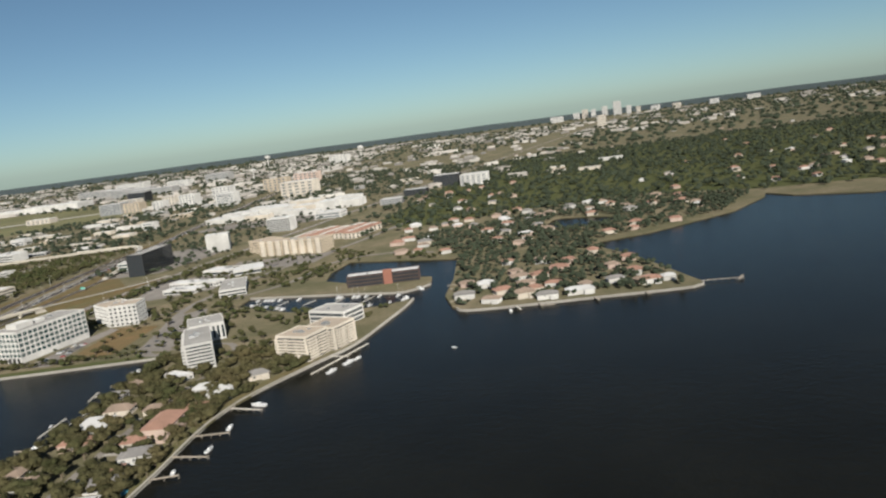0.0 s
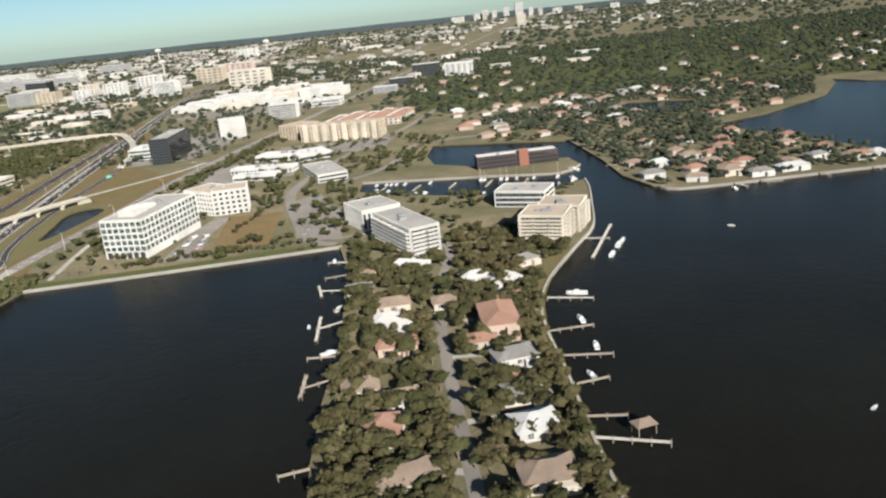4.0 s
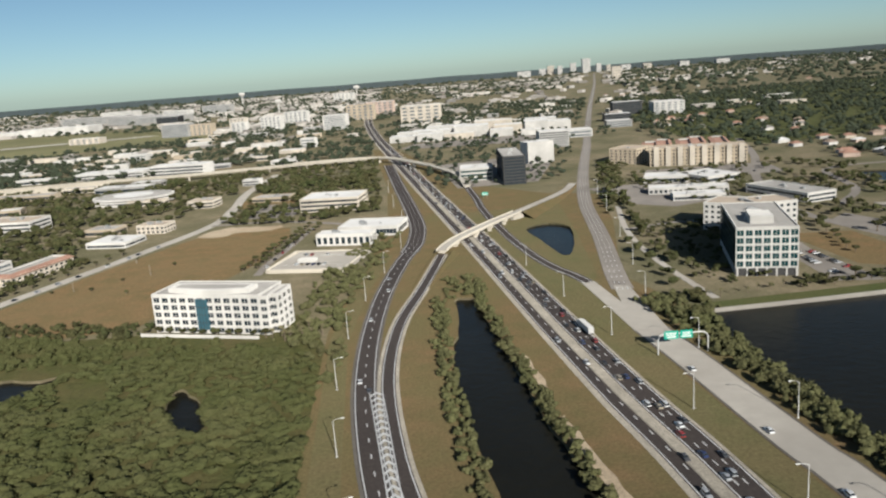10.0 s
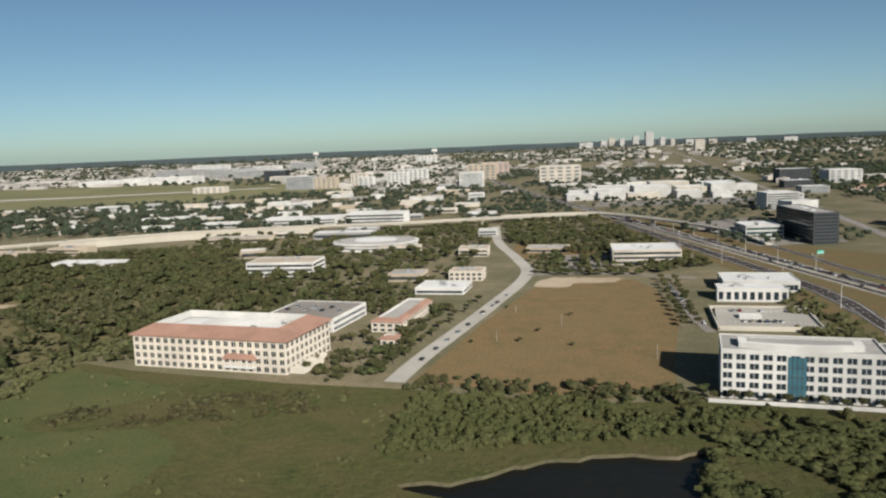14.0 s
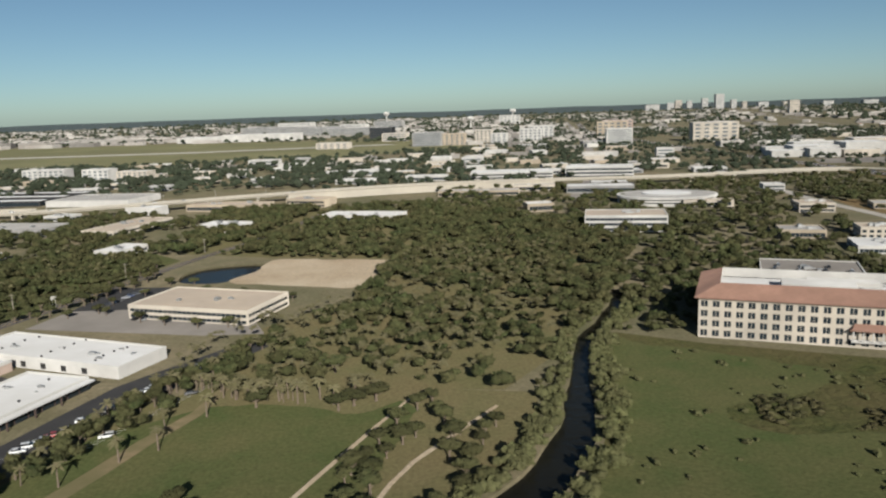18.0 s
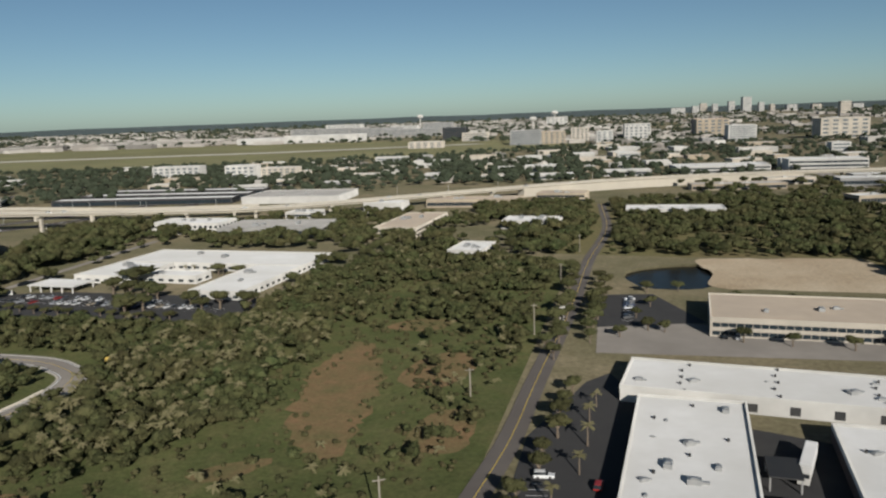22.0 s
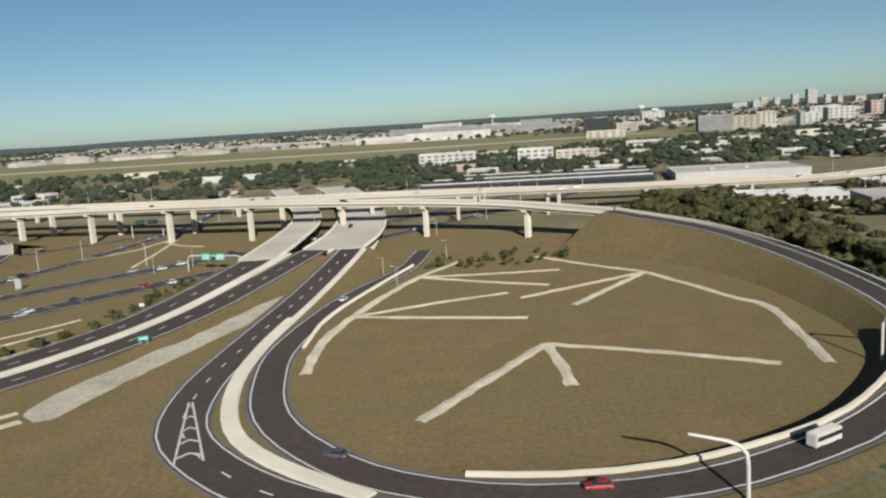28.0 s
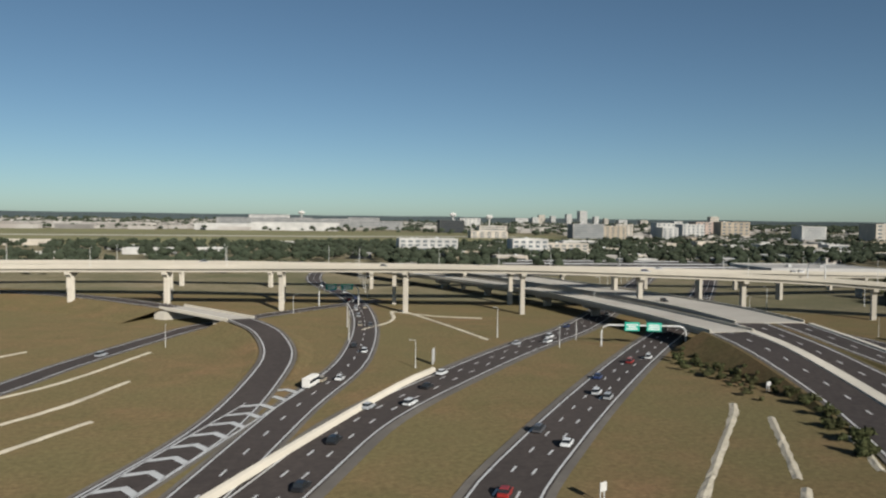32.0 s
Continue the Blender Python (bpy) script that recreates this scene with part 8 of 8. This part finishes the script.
for x, y, t, k in ((-1009.5, 470.6, 160, 3), (-984, 460, 178, 4), (-1018.5, 545, 75, 0), (-1027, 627, -95, 2)):
    car(x, y, t, "on the loop ramp", {-1009.5: 0.12, -984: 0.32, -1018.5: 0.12}.get(x, 4.15), True, k)
# parked cars: start, end, count, heading, where
for a, b, n, turn, where, fill in (((-757, 385), (-748, 424), 15, 18, "parked beside the warehouse", 0.15), ((-775.5, 383), (-769, 402), 8, -8, "parked in the warehouse lot", 0.25), ((-712.5, 372), (-693, 418), 22, 20, "parked beside the lawn", 0.75), ((-702, 372), (-689, 402), 12, 20, "parked beside the lawn", 0.4),
                                   ((-905, 518), (-838, 499), 30, 72, "in the campus car park", 0.8), ((-900, 522), (-856, 509), 20, 72, "in the campus car park", 0.7), ((-740, 475), (-735, 494), 9, 5, "parked by the beige office", 0.5), ((-215, 356), (-212, 388), 12, 10, "parked by the glass office", 0.7),
                                   ((-208, 354), (-207, 386), 12, 10, "parked by the glass office", 0.6), ((-391, 437), (-371, 431), 9, 72, "on the parking deck", 0.35), ((-386, 452), (-366, 446), 9, 72, "on the parking deck", 0.3), ((-165, 362), (-157, 410), 18, 10, "parked by the towers", 0.5),
                                   ((-185, 570), (-130, 568), 22, 85, "parked before the apartments", 0.5), ((-728, 459.5), (-700, 449.5), 12, 70, "parked by the beige office", 0.2)):
    for i in range(n):
        if RC.random() < fill:
            f = (i + 0.5) / n
            far = a[1] > 560
            car(a[0] + (b[0] - a[0]) * f, a[1] + (b[1] - a[1]) * f, turn + RC.choice((0, 180)), where, 0.91 if "deck" in where else 0.075, not far)
for k in range(9):
    f = (k + RC.uniform(0.1, 0.9)) / 9
    car(-500 + 44 * f + 1.8, 404 + 104 * f, 68, "parked along the street beside the field", 0.11)
for k in range(6):
    car(-399.6 + 1.9 * k, 440 + 12 * k, 78, "on the drive beside the field", 0.11)
for k in range(7):
    car(-541 + 3.2 * k, 474 - 1.2 * k + 6 * (k % 2), 70, "on the deck of the parking garage", 4.52)
for x, y, k, t in ((-763, 397.5, 4, 70), (-773.5, 390, 0, 20), (-766, 387, 2, 60)):
    car(x, y, t, "in the warehouse lot", 0.07, True, k)


def lorry(x, y, turn, cab=True, z=0.07, where="in the truck yard"):
    root = thing("semi_trailer" if not cab else "lorry", f"long white box {'trailer' if not cab else 'lorry'} {where}", "truck", (x, y, z), turn, "trucks")
    bm = bmesh.new()
    add_box(bm, -4.4, -0.75, 0.65, 3.2, 0.75, 2.3)
    bmesh.ops.bevel(bm, geom=bm.edges[:], offset=0.06, segments=1, affect="EDGES")
    part("box", bm, M_ROOFW, root)
    bm = bmesh.new()
    add_box(bm, -4.2, -0.35, 0.42, 3.0, 0.35, 0.65)
    part("chassis", bm, M_DARK, root)
    for u in (-3.6, -3.0, 2.2) + ((4.6,) if cab else ()):
        for v in (-0.6, 0.6):
            linked("wheel", WHEEL, root, pose(u, v, 0.28) @ Matrix.Scale(1.5, 4))
    if cab:
        bm = bmesh.new()
        loft(bm, [[(x2, y2, z2) for x2, y2 in ((3.4, -0.7), (5.2, -0.7), (5.2, 0.7), (3.4, 0.7))] for z2 in (0.4, 1.1)] + [[(x2, y2, 1.95) for x2, y2 in ((3.4, -0.62), (4.7, -0.62), (4.7, 0.62), (3.4, 0.62))]])
        c = part("cab", bm, M_WALL, root)
        bm = bmesh.new()
        add_prism(bm, [(4.4, -0.66), (5.12, -0.66), (5.12, 0.66), (4.4, 0.66)], 1.2, 1.7)
        part("windscreen", bm, M_CARGLASS, c)


lorry(-735.6, 399.8, 239)
lorry(-742, 381.5, 59, False)
lorry(-302.6, 330, 94, True, 0.12, "in the highway queue")


def bus(x, y, turn, z):
    root = thing("bus", "white shuttle bus with dark windows on the loop ramp", "bus", (x, y, z), turn)
    bm = bmesh.new()
    add_box(bm, -2.0, -0.6, 0.25, 2.0, 0.6, 1.6)
    bmesh.ops.bevel(bm, geom=bm.edges[:], offset=0.1, segments=2, affect="EDGES")
    part("body", bm, M_WALL, root)
    bm = bmesh.new()
    add_box(bm, -1.8, -0.62, 0.85, 2.02, 0.62, 1.3)
    part("window_band", bm, M_CARGLASS, root)
    for u in (-1.2, 1.3):
        for v in (-0.52, 0.52):
            linked("wheel", WHEEL, root, pose(u, v, 0.22) @ Matrix.Scale(1.2, 4))


bus(-961, 465.6, 30, 0.72)
bus(-1124.5, 565, 62, 0.13)

# ---- lamps, poles and signs ----
def lamp_meshes():
    bm = bmesh.new()
    add_tube(bm, [(0, 0, -0.1), (0, 0, 0.5), (0, 0, 1.0)], [0.017, 0.013, 0.008], 6)
    add_tube(bm, [(0, 0, -0.02), (0, 0, 0.02)], 0.035, 8)
    pole = bpy.data.meshes.new("lamp_pole")
    bm.to_mesh(pole)
    bm.free()
    bm = bmesh.new()
    add_tube(bm, [(0, 0, 0.985), (0.09, 0, 1.03), (0.21, 0, 1.04)], [0.007, 0.006, 0.006], 5)
    arm = bpy.data.meshes.new("lamp_arm")
    bm.to_mesh(arm)
    bm.free()
    bm = bmesh.new()
    loft(bm, [[(x, y, 1.035) for x, y in ((0.2, -0.017), (0.29, -0.02), (0.29, 0.02), (0.2, 0.017))], [(x, y, 1.052) for x, y in ((0.2, -0.01), (0.28, -0.012), (0.28, 0.012), (0.2, 0.01))]])
    head = bpy.data.meshes.new("lamp_head")
    bm.to_mesh(head)
    bm.free()
    for m in (pole, arm, head):
        m.materials.append(M_ALU)
    return pole, arm, head


LAMP = lamp_meshes()


def street_lamp(x, y, h, turn, z=0.0, where="beside the road"):
    root = tagged(new("street_lamp", LAMP[0]), f"tall pale metal lamp with one arm {where}", "street lamp", "street lamps")
    root.matrix_basis = pose(x, y, z, 0, 0, turn) @ Matrix.Scale(h, 4)
    arm = linked("arm", LAMP[1], root, Matrix())
    linked("lamp_head", LAMP[2], arm, Matrix())


for x, y in ((-293, 240), (-295, 278), (-297, 325), (-300, 363), (-303, 405)):
    street_lamp(x, y, 7.6, 180, where="between highway and ramp")
for x, y in ((-277, 227), (-278, 269), (-280, 310), (-277, 355), (-268, 392), (-258, 436), (-246, 492), (-236, 540)):
    street_lamp(x, y, 7.6, 180, where="along the bay side")
for x, y in ((-365, 246), (-367, 275), (-368, 308), (-366, 344), (-361, 380), (-354, 414), (-346, 452), (-343, 500), (-345, 556), (-346, 610)):
    street_lamp(x, y, 7.6, 0, where="along the curving ramp")
for i in range(9):
    street_lamp(-318 - 1.4 * i, 520 + 32 * i, 7.6, 180, where="along the highway")
for x, y, h, t in ((-1081, 604.4, 6.2, 220), (-1073.5, 590, 4.4, 310), (-1066, 598, 4.4, 310), (-1112, 606, 6, 0), (-1109, 626, 5.6, 0), (-1146.6, 605.6, 4, 90), (-1118.4, 652.7, 4.6, 0), (-1012.5, 569, 4, 180), (-998, 588, 4.2, 180), (-1001, 627, 5, 180), (-1106, 576, 4.6, 200),
                   (-1008.5, 556, 4.2, 180), (-985, 640, 6, 90), (-950, 640, 6, 90), (-1040, 640, 6, 90)):
    street_lamp(x, y, h, t, where="in the interchange")
mast = thing("mast_arm", "thick white mast arm bent over the loop ramp", "sign mast")
bm = bmesh.new()
add_tube(bm, [(-971.9, 456.2, -0.1), (-971.9, 456.2, 3.6), (-972.0, 456.3, 4.6), (-972.5, 456.6, 5.2), (-973.4, 456.9, 5.55)], 0.19, 8)
part("post", bm, M_ALU, mast)
bm = bmesh.new()
add_tube(bm, [(-973.4, 456.9, 5.55), (-976.5, 457.8, 6.0)], [0.18, 0.13], 8)
part("arm", bm, M_ALU, mast)
for line, off, every, turn in ((near_fly_line, 3.62, 30, 0), (far_fly_line, -3.87, 28, 180)):
    side, acc = sides_of(line), 0.0
    for i in range(len(line) - 1):
        acc += (line[i + 1] - line[i]).length
        if acc > every and -1330 < line[i].x < -640:
            acc = 0.0
            p = line[i] + side[i] * off
            street_lamp(p.x, p.y, 4.6, math.degrees(math.atan2(-side[i].y * off, -side[i].x * off)), p.z + 0.5, "on the viaduct parapet")

for i in range(9):
    street_lamp(-1092 + 2.0 * i, 690 + 14 * i, 5.4, 0, where="along the airport road")
    street_lamp(-1012 + 9.5 * i, 690 + 12 * i, 5.4, 180, where="along the expressway")
UP = bmesh.new()
add_tube(UP, [(0, 0, -0.2), (0, 0, 5), (0, 0, 7)], [0.15, 0.12, 0.1], 7)
UPOLE = bpy.data.meshes.new("utility_pole")
UP.to_mesh(UPOLE)
UP.free()
M_POLE = material("weathered pole timber", (0.36, 0.32, 0.26), (0.28, 0.25, 0.2), 0.95, scale=0.5, scale2=3)
UPOLE.materials.append(M_POLE)
CROSS = box_mesh("crossarm", 1.5, 0.12, 0.12, [M_POLE])
upoles = []
for x, y, h in ((-789.6, 387.9, 7.4), (-777.5, 430.4, 5.2), (-762.2, 466.1, 6.8), (-748.8, 513.6, 5.8), (-735, 560, 6)):
    root = tagged(new("utility_pole", UPOLE), "weathered wooden utility pole along the street", "utility pole", "utility poles")
    root.matrix_basis = pose(x, y, 0, 0, 0, 70) @ Matrix.Diagonal((1, 1, h / 7, 1))
    linked("crossarm", CROSS, root, pose(0, 0, 6.5, 0, 0, -55))
for x, y, h in ((-458, 470, 3), (-446, 446, 4.4), (-428, 402, 4.6), (-470, 430, 3.6)):
    root = tagged(new("utility_pole", UPOLE), "thin pale pole standing in the vacant field", "utility pole", "utility poles")
    root.matrix_basis = pose(x, y, 0) @ Matrix.Diagonal((0.7, 0.7, h / 7, 1))


def sign_panel(parent, x, z, w, h, bars=3, mat=None, back=0.0, ink=None):
    """A sign sheet facing -y with its unreadable words as bars."""
    bm = bmesh.new()
    add_box(bm, x - w / 2, back - 0.08, z, x + w / 2, back, z + h)
    p = part("sign_panel", bm, mat or M_GREEN, parent)
    bm = bmesh.new()
    rr = random.Random(int(x * 10) + bars)
    for i in range(bars):
        zz = z + h * (0.16 + 0.72 * i / bars)
        half = w * rr.uniform(0.25, 0.4)
        add_box(bm, x - half, back - 0.1, zz, x + half, back - 0.08, zz + h * 0.13)
    part("lettering", bm, ink or M_PAINT, p)


def gantry(label, A, B, h, panels, arch=True, z=0.0, ph=1.7):
    """A pale tubular gantry from A to B, its ends curving down, with sign panels (place along it 0 to 1, width)."""
    A, B = Vector((*A, 0)), Vector((*B, 0))
    w = (B - A).length
    root = thing("sign_gantry", label, "sign gantry", (A.x, A.y, z), math.degrees(math.atan2(B.y - A.y, B.x - A.x)), "sign gantries")
    bm = bmesh.new()
    r = min(1.3, w * 0.15)
    path = [(0, 0, -0.2), (0, 0, h - r), (r * 0.3, 0, h - r * 0.3), (r, 0, h), (w - r, 0, h), (w - r * 0.3, 0, h - r * 0.3), (w, 0, h - r), (w, 0, -0.2)]
    add_tube(bm, path, 0.17, 8)
    part("frame", bm, M_ALU, root)
    for f, pw in panels:
        sign_panel(root, f * w, h - ph * 0.62, pw, ph, 3, None, -0.2)


gantry("pale tubular gantry with a green direction sign over the ramp", (-291, 308), (-279, 307), 5.2, ((0.26, 3.4), (0.56, 3.0)), ph=2.0)
gantry("pale tubular gantry with two green signs over the expressway", (-1064.5, 590), (-1049, 584.5), 4.2, ((0.36, 2.9), (0.62, 2.9)), ph=1.7)
gantry("white tubular gantry with a pale sign back over the loop ramp", (-942.3, 489.5), (-931.4, 482.5), 6.6, ())
gantry("pale gantry with signs over the busy ramp", (-1110, 667), (-1099, 667), 5.6, ((0.3, 3.0), (0.7, 3.4)), ph=1.6)
gantry("pale gantry standing on the flyover", (-987.6, 621.4), (-986.4, 616.6), 4.6, (), z=9.6)


def post_sign(label, x, y, turn, z0, w, h, mat=None, bars=2, ink=None):
    root = thing("road_sign", label, "road sign", (x, y, 0), turn, "road signs")
    for u in (-w * 0.3, w * 0.3):
        bm = bmesh.new()
        add_tube(bm, [(u, 0, -0.1), (u, 0, z0 + h)], 0.06, 6)
        part("post", bm, M_ALU, root)
    sign_panel(root, 0, z0, w, h, bars, mat, -0.06, ink)


post_sign("green guide sign on two posts beside the carriageway", -1048.9, 519.9, 20, 1.0, 1.7, 0.75)
post_sign("small green guide sign on posts on the slope", -1060, 547.4, 20, 0.9, 1.0, 0.6, M_ALU, 0)
post_sign("pair of pale sign backs beside the expressway", -1102.4, 578.2, 60, 0.4, 1.5, 2.4, M_ALU, 0)
post_sign("white round-topped sign beside the expressway", -1105.5, 512.7, 20, 1.2, 0.8, 0.8, M_WALL, 0)
post_sign("broad pale sign back on two posts in the gore", -945.8, 469, 25, 1.3, 2.0, 0.6, M_ALU, 0)
post_sign("small pale round-topped sign in the gore", -946.6, 462.4, 25, 1.0, 0.6, 0.7, M_WALL, 0)
post_sign("green guide sign beside the highway", -294, 560, 0, 1.6, 3.4, 1.6)
post_sign("low white sign board at the street corner", -754.9, 474.8, 30, 2.8, 1.5, 0.9, M_WALL, 1, M_DARK)
post_sign("row of yellow marker posts and boards at the bend", -849.4, 457, 0, 0.6, 2.2, 0.9, M_YELLOW, 1, M_DARK)
post_sign("white sign board at the bend", -846.8, 455.6, 0, 0.3, 1.2, 0.6, M_WALL, 0)

post_sign("small yellow warning sign beside the ramp", -856.2, 419.3, 0, 0.9, 0.7, 0.7, M_YELLOW, 0)
street_lamp(-864.9, 421, 3.2, 90, 0, "beside the narrow ramp")
post_sign("white sign board before the campus car park", -904.5, 524.9, 0, 0.3, 1.4, 1.4, M_WALL, 1, M_DARK)

# ---- docks and boats ----
M_PLANK = material("weathered dock planks", (0.42, 0.36, 0.29), (0.33, 0.28, 0.22), 0.95, scale=0.6, scale2=4)
M_DOCKW = material("bleached dock planks", (0.62, 0.58, 0.51), (0.52, 0.48, 0.42), 0.95, scale=0.6, scale2=4)
M_HULL = material("white boat hull", (0.78, 0.77, 0.75), (0.7, 0.69, 0.67), 0.35, scale=1)


def dock(legs, width=0.8, mat=None, label="weathered timber dock on piles over the water"):
    root = thing("dock", label, "dock", group="docks")
    for a, b in legs:
        a, b = Vector((*a, 0)), Vector((*b, 0))
        d = (b - a).normalized()
        q = Vector((-d.y, d.x, 0)) * width / 2
        bm = bmesh.new()
        add_prism(bm, [tuple(c[:2]) for c in (a - q, b - q, b + q, a + q)], 0.05, 0.2)
        part("deck", bm, mat or M_PLANK, root)
        n = max(2, int((b - a).length / 3) + 1)
        bm = bmesh.new()
        for i in range(n):
            c = a.lerp(b, i / (n - 1))
            for s in (-1, 1):
                e = c + q * s * 1.05
                add_tube(bm, [(e.x, e.y, -1.4), (e.x, e.y, 0.55)], 0.09, 5)
        tagged(part("piles", bm, M_POLE, root), "", "", "", "stuff")
    return root


for a, b, m in (((-146, 275), (-153, 272), 0), ((-149, 304), (-156, 303), 0), ((-148, 318), (-155, 320), 1), ((-153, 239), (-160, 240), 0), ((-158, 188), (-164, 187), 0), ((-92, 258), (-80, 253), 1), ((-98, 235), (-86, 235), 0), ((-99, 220), (-87, 217), 0), ((-100, 205), (-92, 206), 0), ((-102, 191), (-94, 189), 0),
                ((-103, 183), (-90, 177), 1), ((-104, 160), (-94, 158), 0), ((-105, 140), (-95, 138), 0), ((15, 356), (17, 348), 1), ((52, 354), (53, 348), 0), ((75, 353), (76, 348), 0), ((-8, 380), (-16, 380), 0), ((-12, 420), (-18, 421), 0)):
    dock([(a, b)], 0.8, M_DOCKW if m else None)
dock([((-66, 309), (-57, 305)), ((-69, 287), (-51, 321))], 0.9, M_DOCKW, "bleached timber dock with a long head parallel to the shore")
dock([((-151, 262), (-158, 259)), ((-158, 251), (-157, 268))], 0.7, M_DOCKW)
dock([((-153, 226), (-161, 223)), ((-161, 219), (-160, 230))], 0.7)
dock([((-151, 289), (-157, 291)), ((-157, 286), (-158, 296))], 0.7, M_DOCKW)
dock([((103, 361), (122, 358)), ((119, 355), (123, 362))], 0.9, None, "long timber pier off the island's tip")
dock([((26, 356), (27, 350)), ((27, 350), (33, 349.5))], 0.7)
for k in range(5):
    dock([((-132 + 17 * k, 424 - 5 * k), (-127 + 17 * k, 435 - 5 * k))], 0.6, M_DOCKW)
bh = thing("boathouse", "small timber boathouse with a brown hipped roof on the dock", "boathouse", (-93, 183, 0), 10)
bm = bmesh.new()
for x in (-1.9, 1.9):
    for y in (-1.4, 1.4):
        add_tube(bm, [(x, y, -1.4), (x, y, 1.6)], 0.1, 6)
part("posts", bm, M_POLE, bh)
bm = bmesh.new()
loft(bm, [[(-2.3, -1.8, 1.5), (2.3, -1.8, 1.5), (2.3, 1.8, 1.5), (-2.3, 1.8, 1.5)], [(-0.9, -0.1, 2.5), (0.9, -0.1, 2.5), (0.9, 0.1, 2.5), (-0.9, 0.1, 2.5)]])
part("roof", bm, M_BROWNROOF, bh)


def boat_hull(L, W, D):
    bm = bmesh.new()
    rings = []
    for f, w, z in ((-0.5, 0.85, 0), (-0.2, 1.0, 0), (0.15, 0.95, 0.02), (0.36, 0.6, 0.08), (0.5, 0.04, 0.16)):
        x = f * L
        rings.append([(x, -w * W * 0.35, -0.25), (x, w * W * 0.35, -0.25), (x, w * W * 0.5, D + z), (x, w * W * 0.36, D + z), (x, w * W * 0.3, D + z - 0.14), (x, -w * W * 0.3, D + z - 0.14), (x, -w * W * 0.36, D + z), (x, -w * W * 0.5, D + z)])
    loft(bm, rings)
    me = bpy.data.meshes.new("hull")
    bm.to_mesh(me)
    bm.free()
    me.materials.append(M_HULL)
    return me


HULL = boat_hull(4.4, 1.5, 0.45)
bm = bmesh.new()
loft(bm, [[(-0.5, -0.42, 0.32), (0.9, -0.42, 0.32), (0.9, 0.42, 0.32), (-0.5, 0.42, 0.32)], [(-0.5, -0.36, 0.95), (0.4, -0.32, 0.95), (0.4, 0.32, 0.95), (-0.5, 0.36, 0.95)]])
CABIN = bpy.data.meshes.new("cabin")
bm.to_mesh(CABIN)
bm.free()
CABIN.materials.append(M_HULL)
bm = bmesh.new()
add_tube(bm, [(0.4, 0, 0.3), (0.4, 0, 6.2)], [0.06, 0.035], 5)
add_tube(bm, [(0.4, 0, 1.1), (-1.9, 0, 1.1)], 0.06, 5)
MAST = bpy.data.meshes.new("mast")
bm.to_mesh(MAST)
bm.free()
MAST.materials.append(M_ALU)


def boat(x, y, turn, size=1.0, sail=False, z=-0.72):
    root = tagged(new("sailboat" if sail else "motorboat", HULL), ("white sailing boat with a bare mast moored in the basin" if sail else "white motorboat with a low cabin by the dock"), "boat", "boats")
    root.matrix_basis = pose(x, y, z, 0, 0, turn) @ Matrix.Scale(size, 4)
    linked("cabin", CABIN, root, Matrix())
    if sail:
        linked("mast", MAST, root, Matrix())


for x, y, t, s in ((-82.8, 259.8, 160, 1.4), (-87.5, 241, 90, 1.1), (-89, 224, 80, 1.0), (-95, 209.5, 100, 0.9), (-47.9, 178.5, 30, 0.5), (-13.7, 302.4, 140, 0.6), (12.4, 350.3, 90, 1.0), (-154.5, 242.8, 20, 1.1), (-160.4, 263.6, 90, 0.6), (-151.6, 274.5, 60, 1.1), (-56, 298.5, 60, 1.4), (-61.5, 289.5, 60, 1.3), (-152.9, 323, 90, 1.0),
                   (-53, 303, 60, 1.0), (-34, 424, 120, 1.6), (-40, 405, 100, 1.4), (-14, 392, 90, 0.9), (-16, 410, 80, 0.9)):
    boat(x, y, t, s)
for i in range(34):
    f = RC.random()
    x, y = -132 + 92 * f, 0
    lo, hi = np.interp(x, [-136, -106, -80, -51, -40], [432, 407, 393, 394, 398]), np.interp(x, [-138, -74, -42], [450, 427, 415])
    far = RC.random() < 0.5
    y = (hi - 3.2) if far else (lo + 3.6)
    boat(x, y, 68 + RC.choice((0, 180)) + RC.uniform(-6, 6), RC.uniform(0.75, 1.15), x > -85 and RC.random() < 0.8)
# a blue pool beside a garden
bm = bmesh.new()
add_prism(bm, rounded([(-108, 196), (-104.5, 196.5), (-104, 200), (-107, 200.5)], 0.8), 0.0, 0.09)
pool = tagged(part("pool", bm, material("pool water", (0.12, 0.42, 0.5), (0.16, 0.48, 0.55), 0.1, scale=1)), "bright blue garden pool beside a house", "pool")
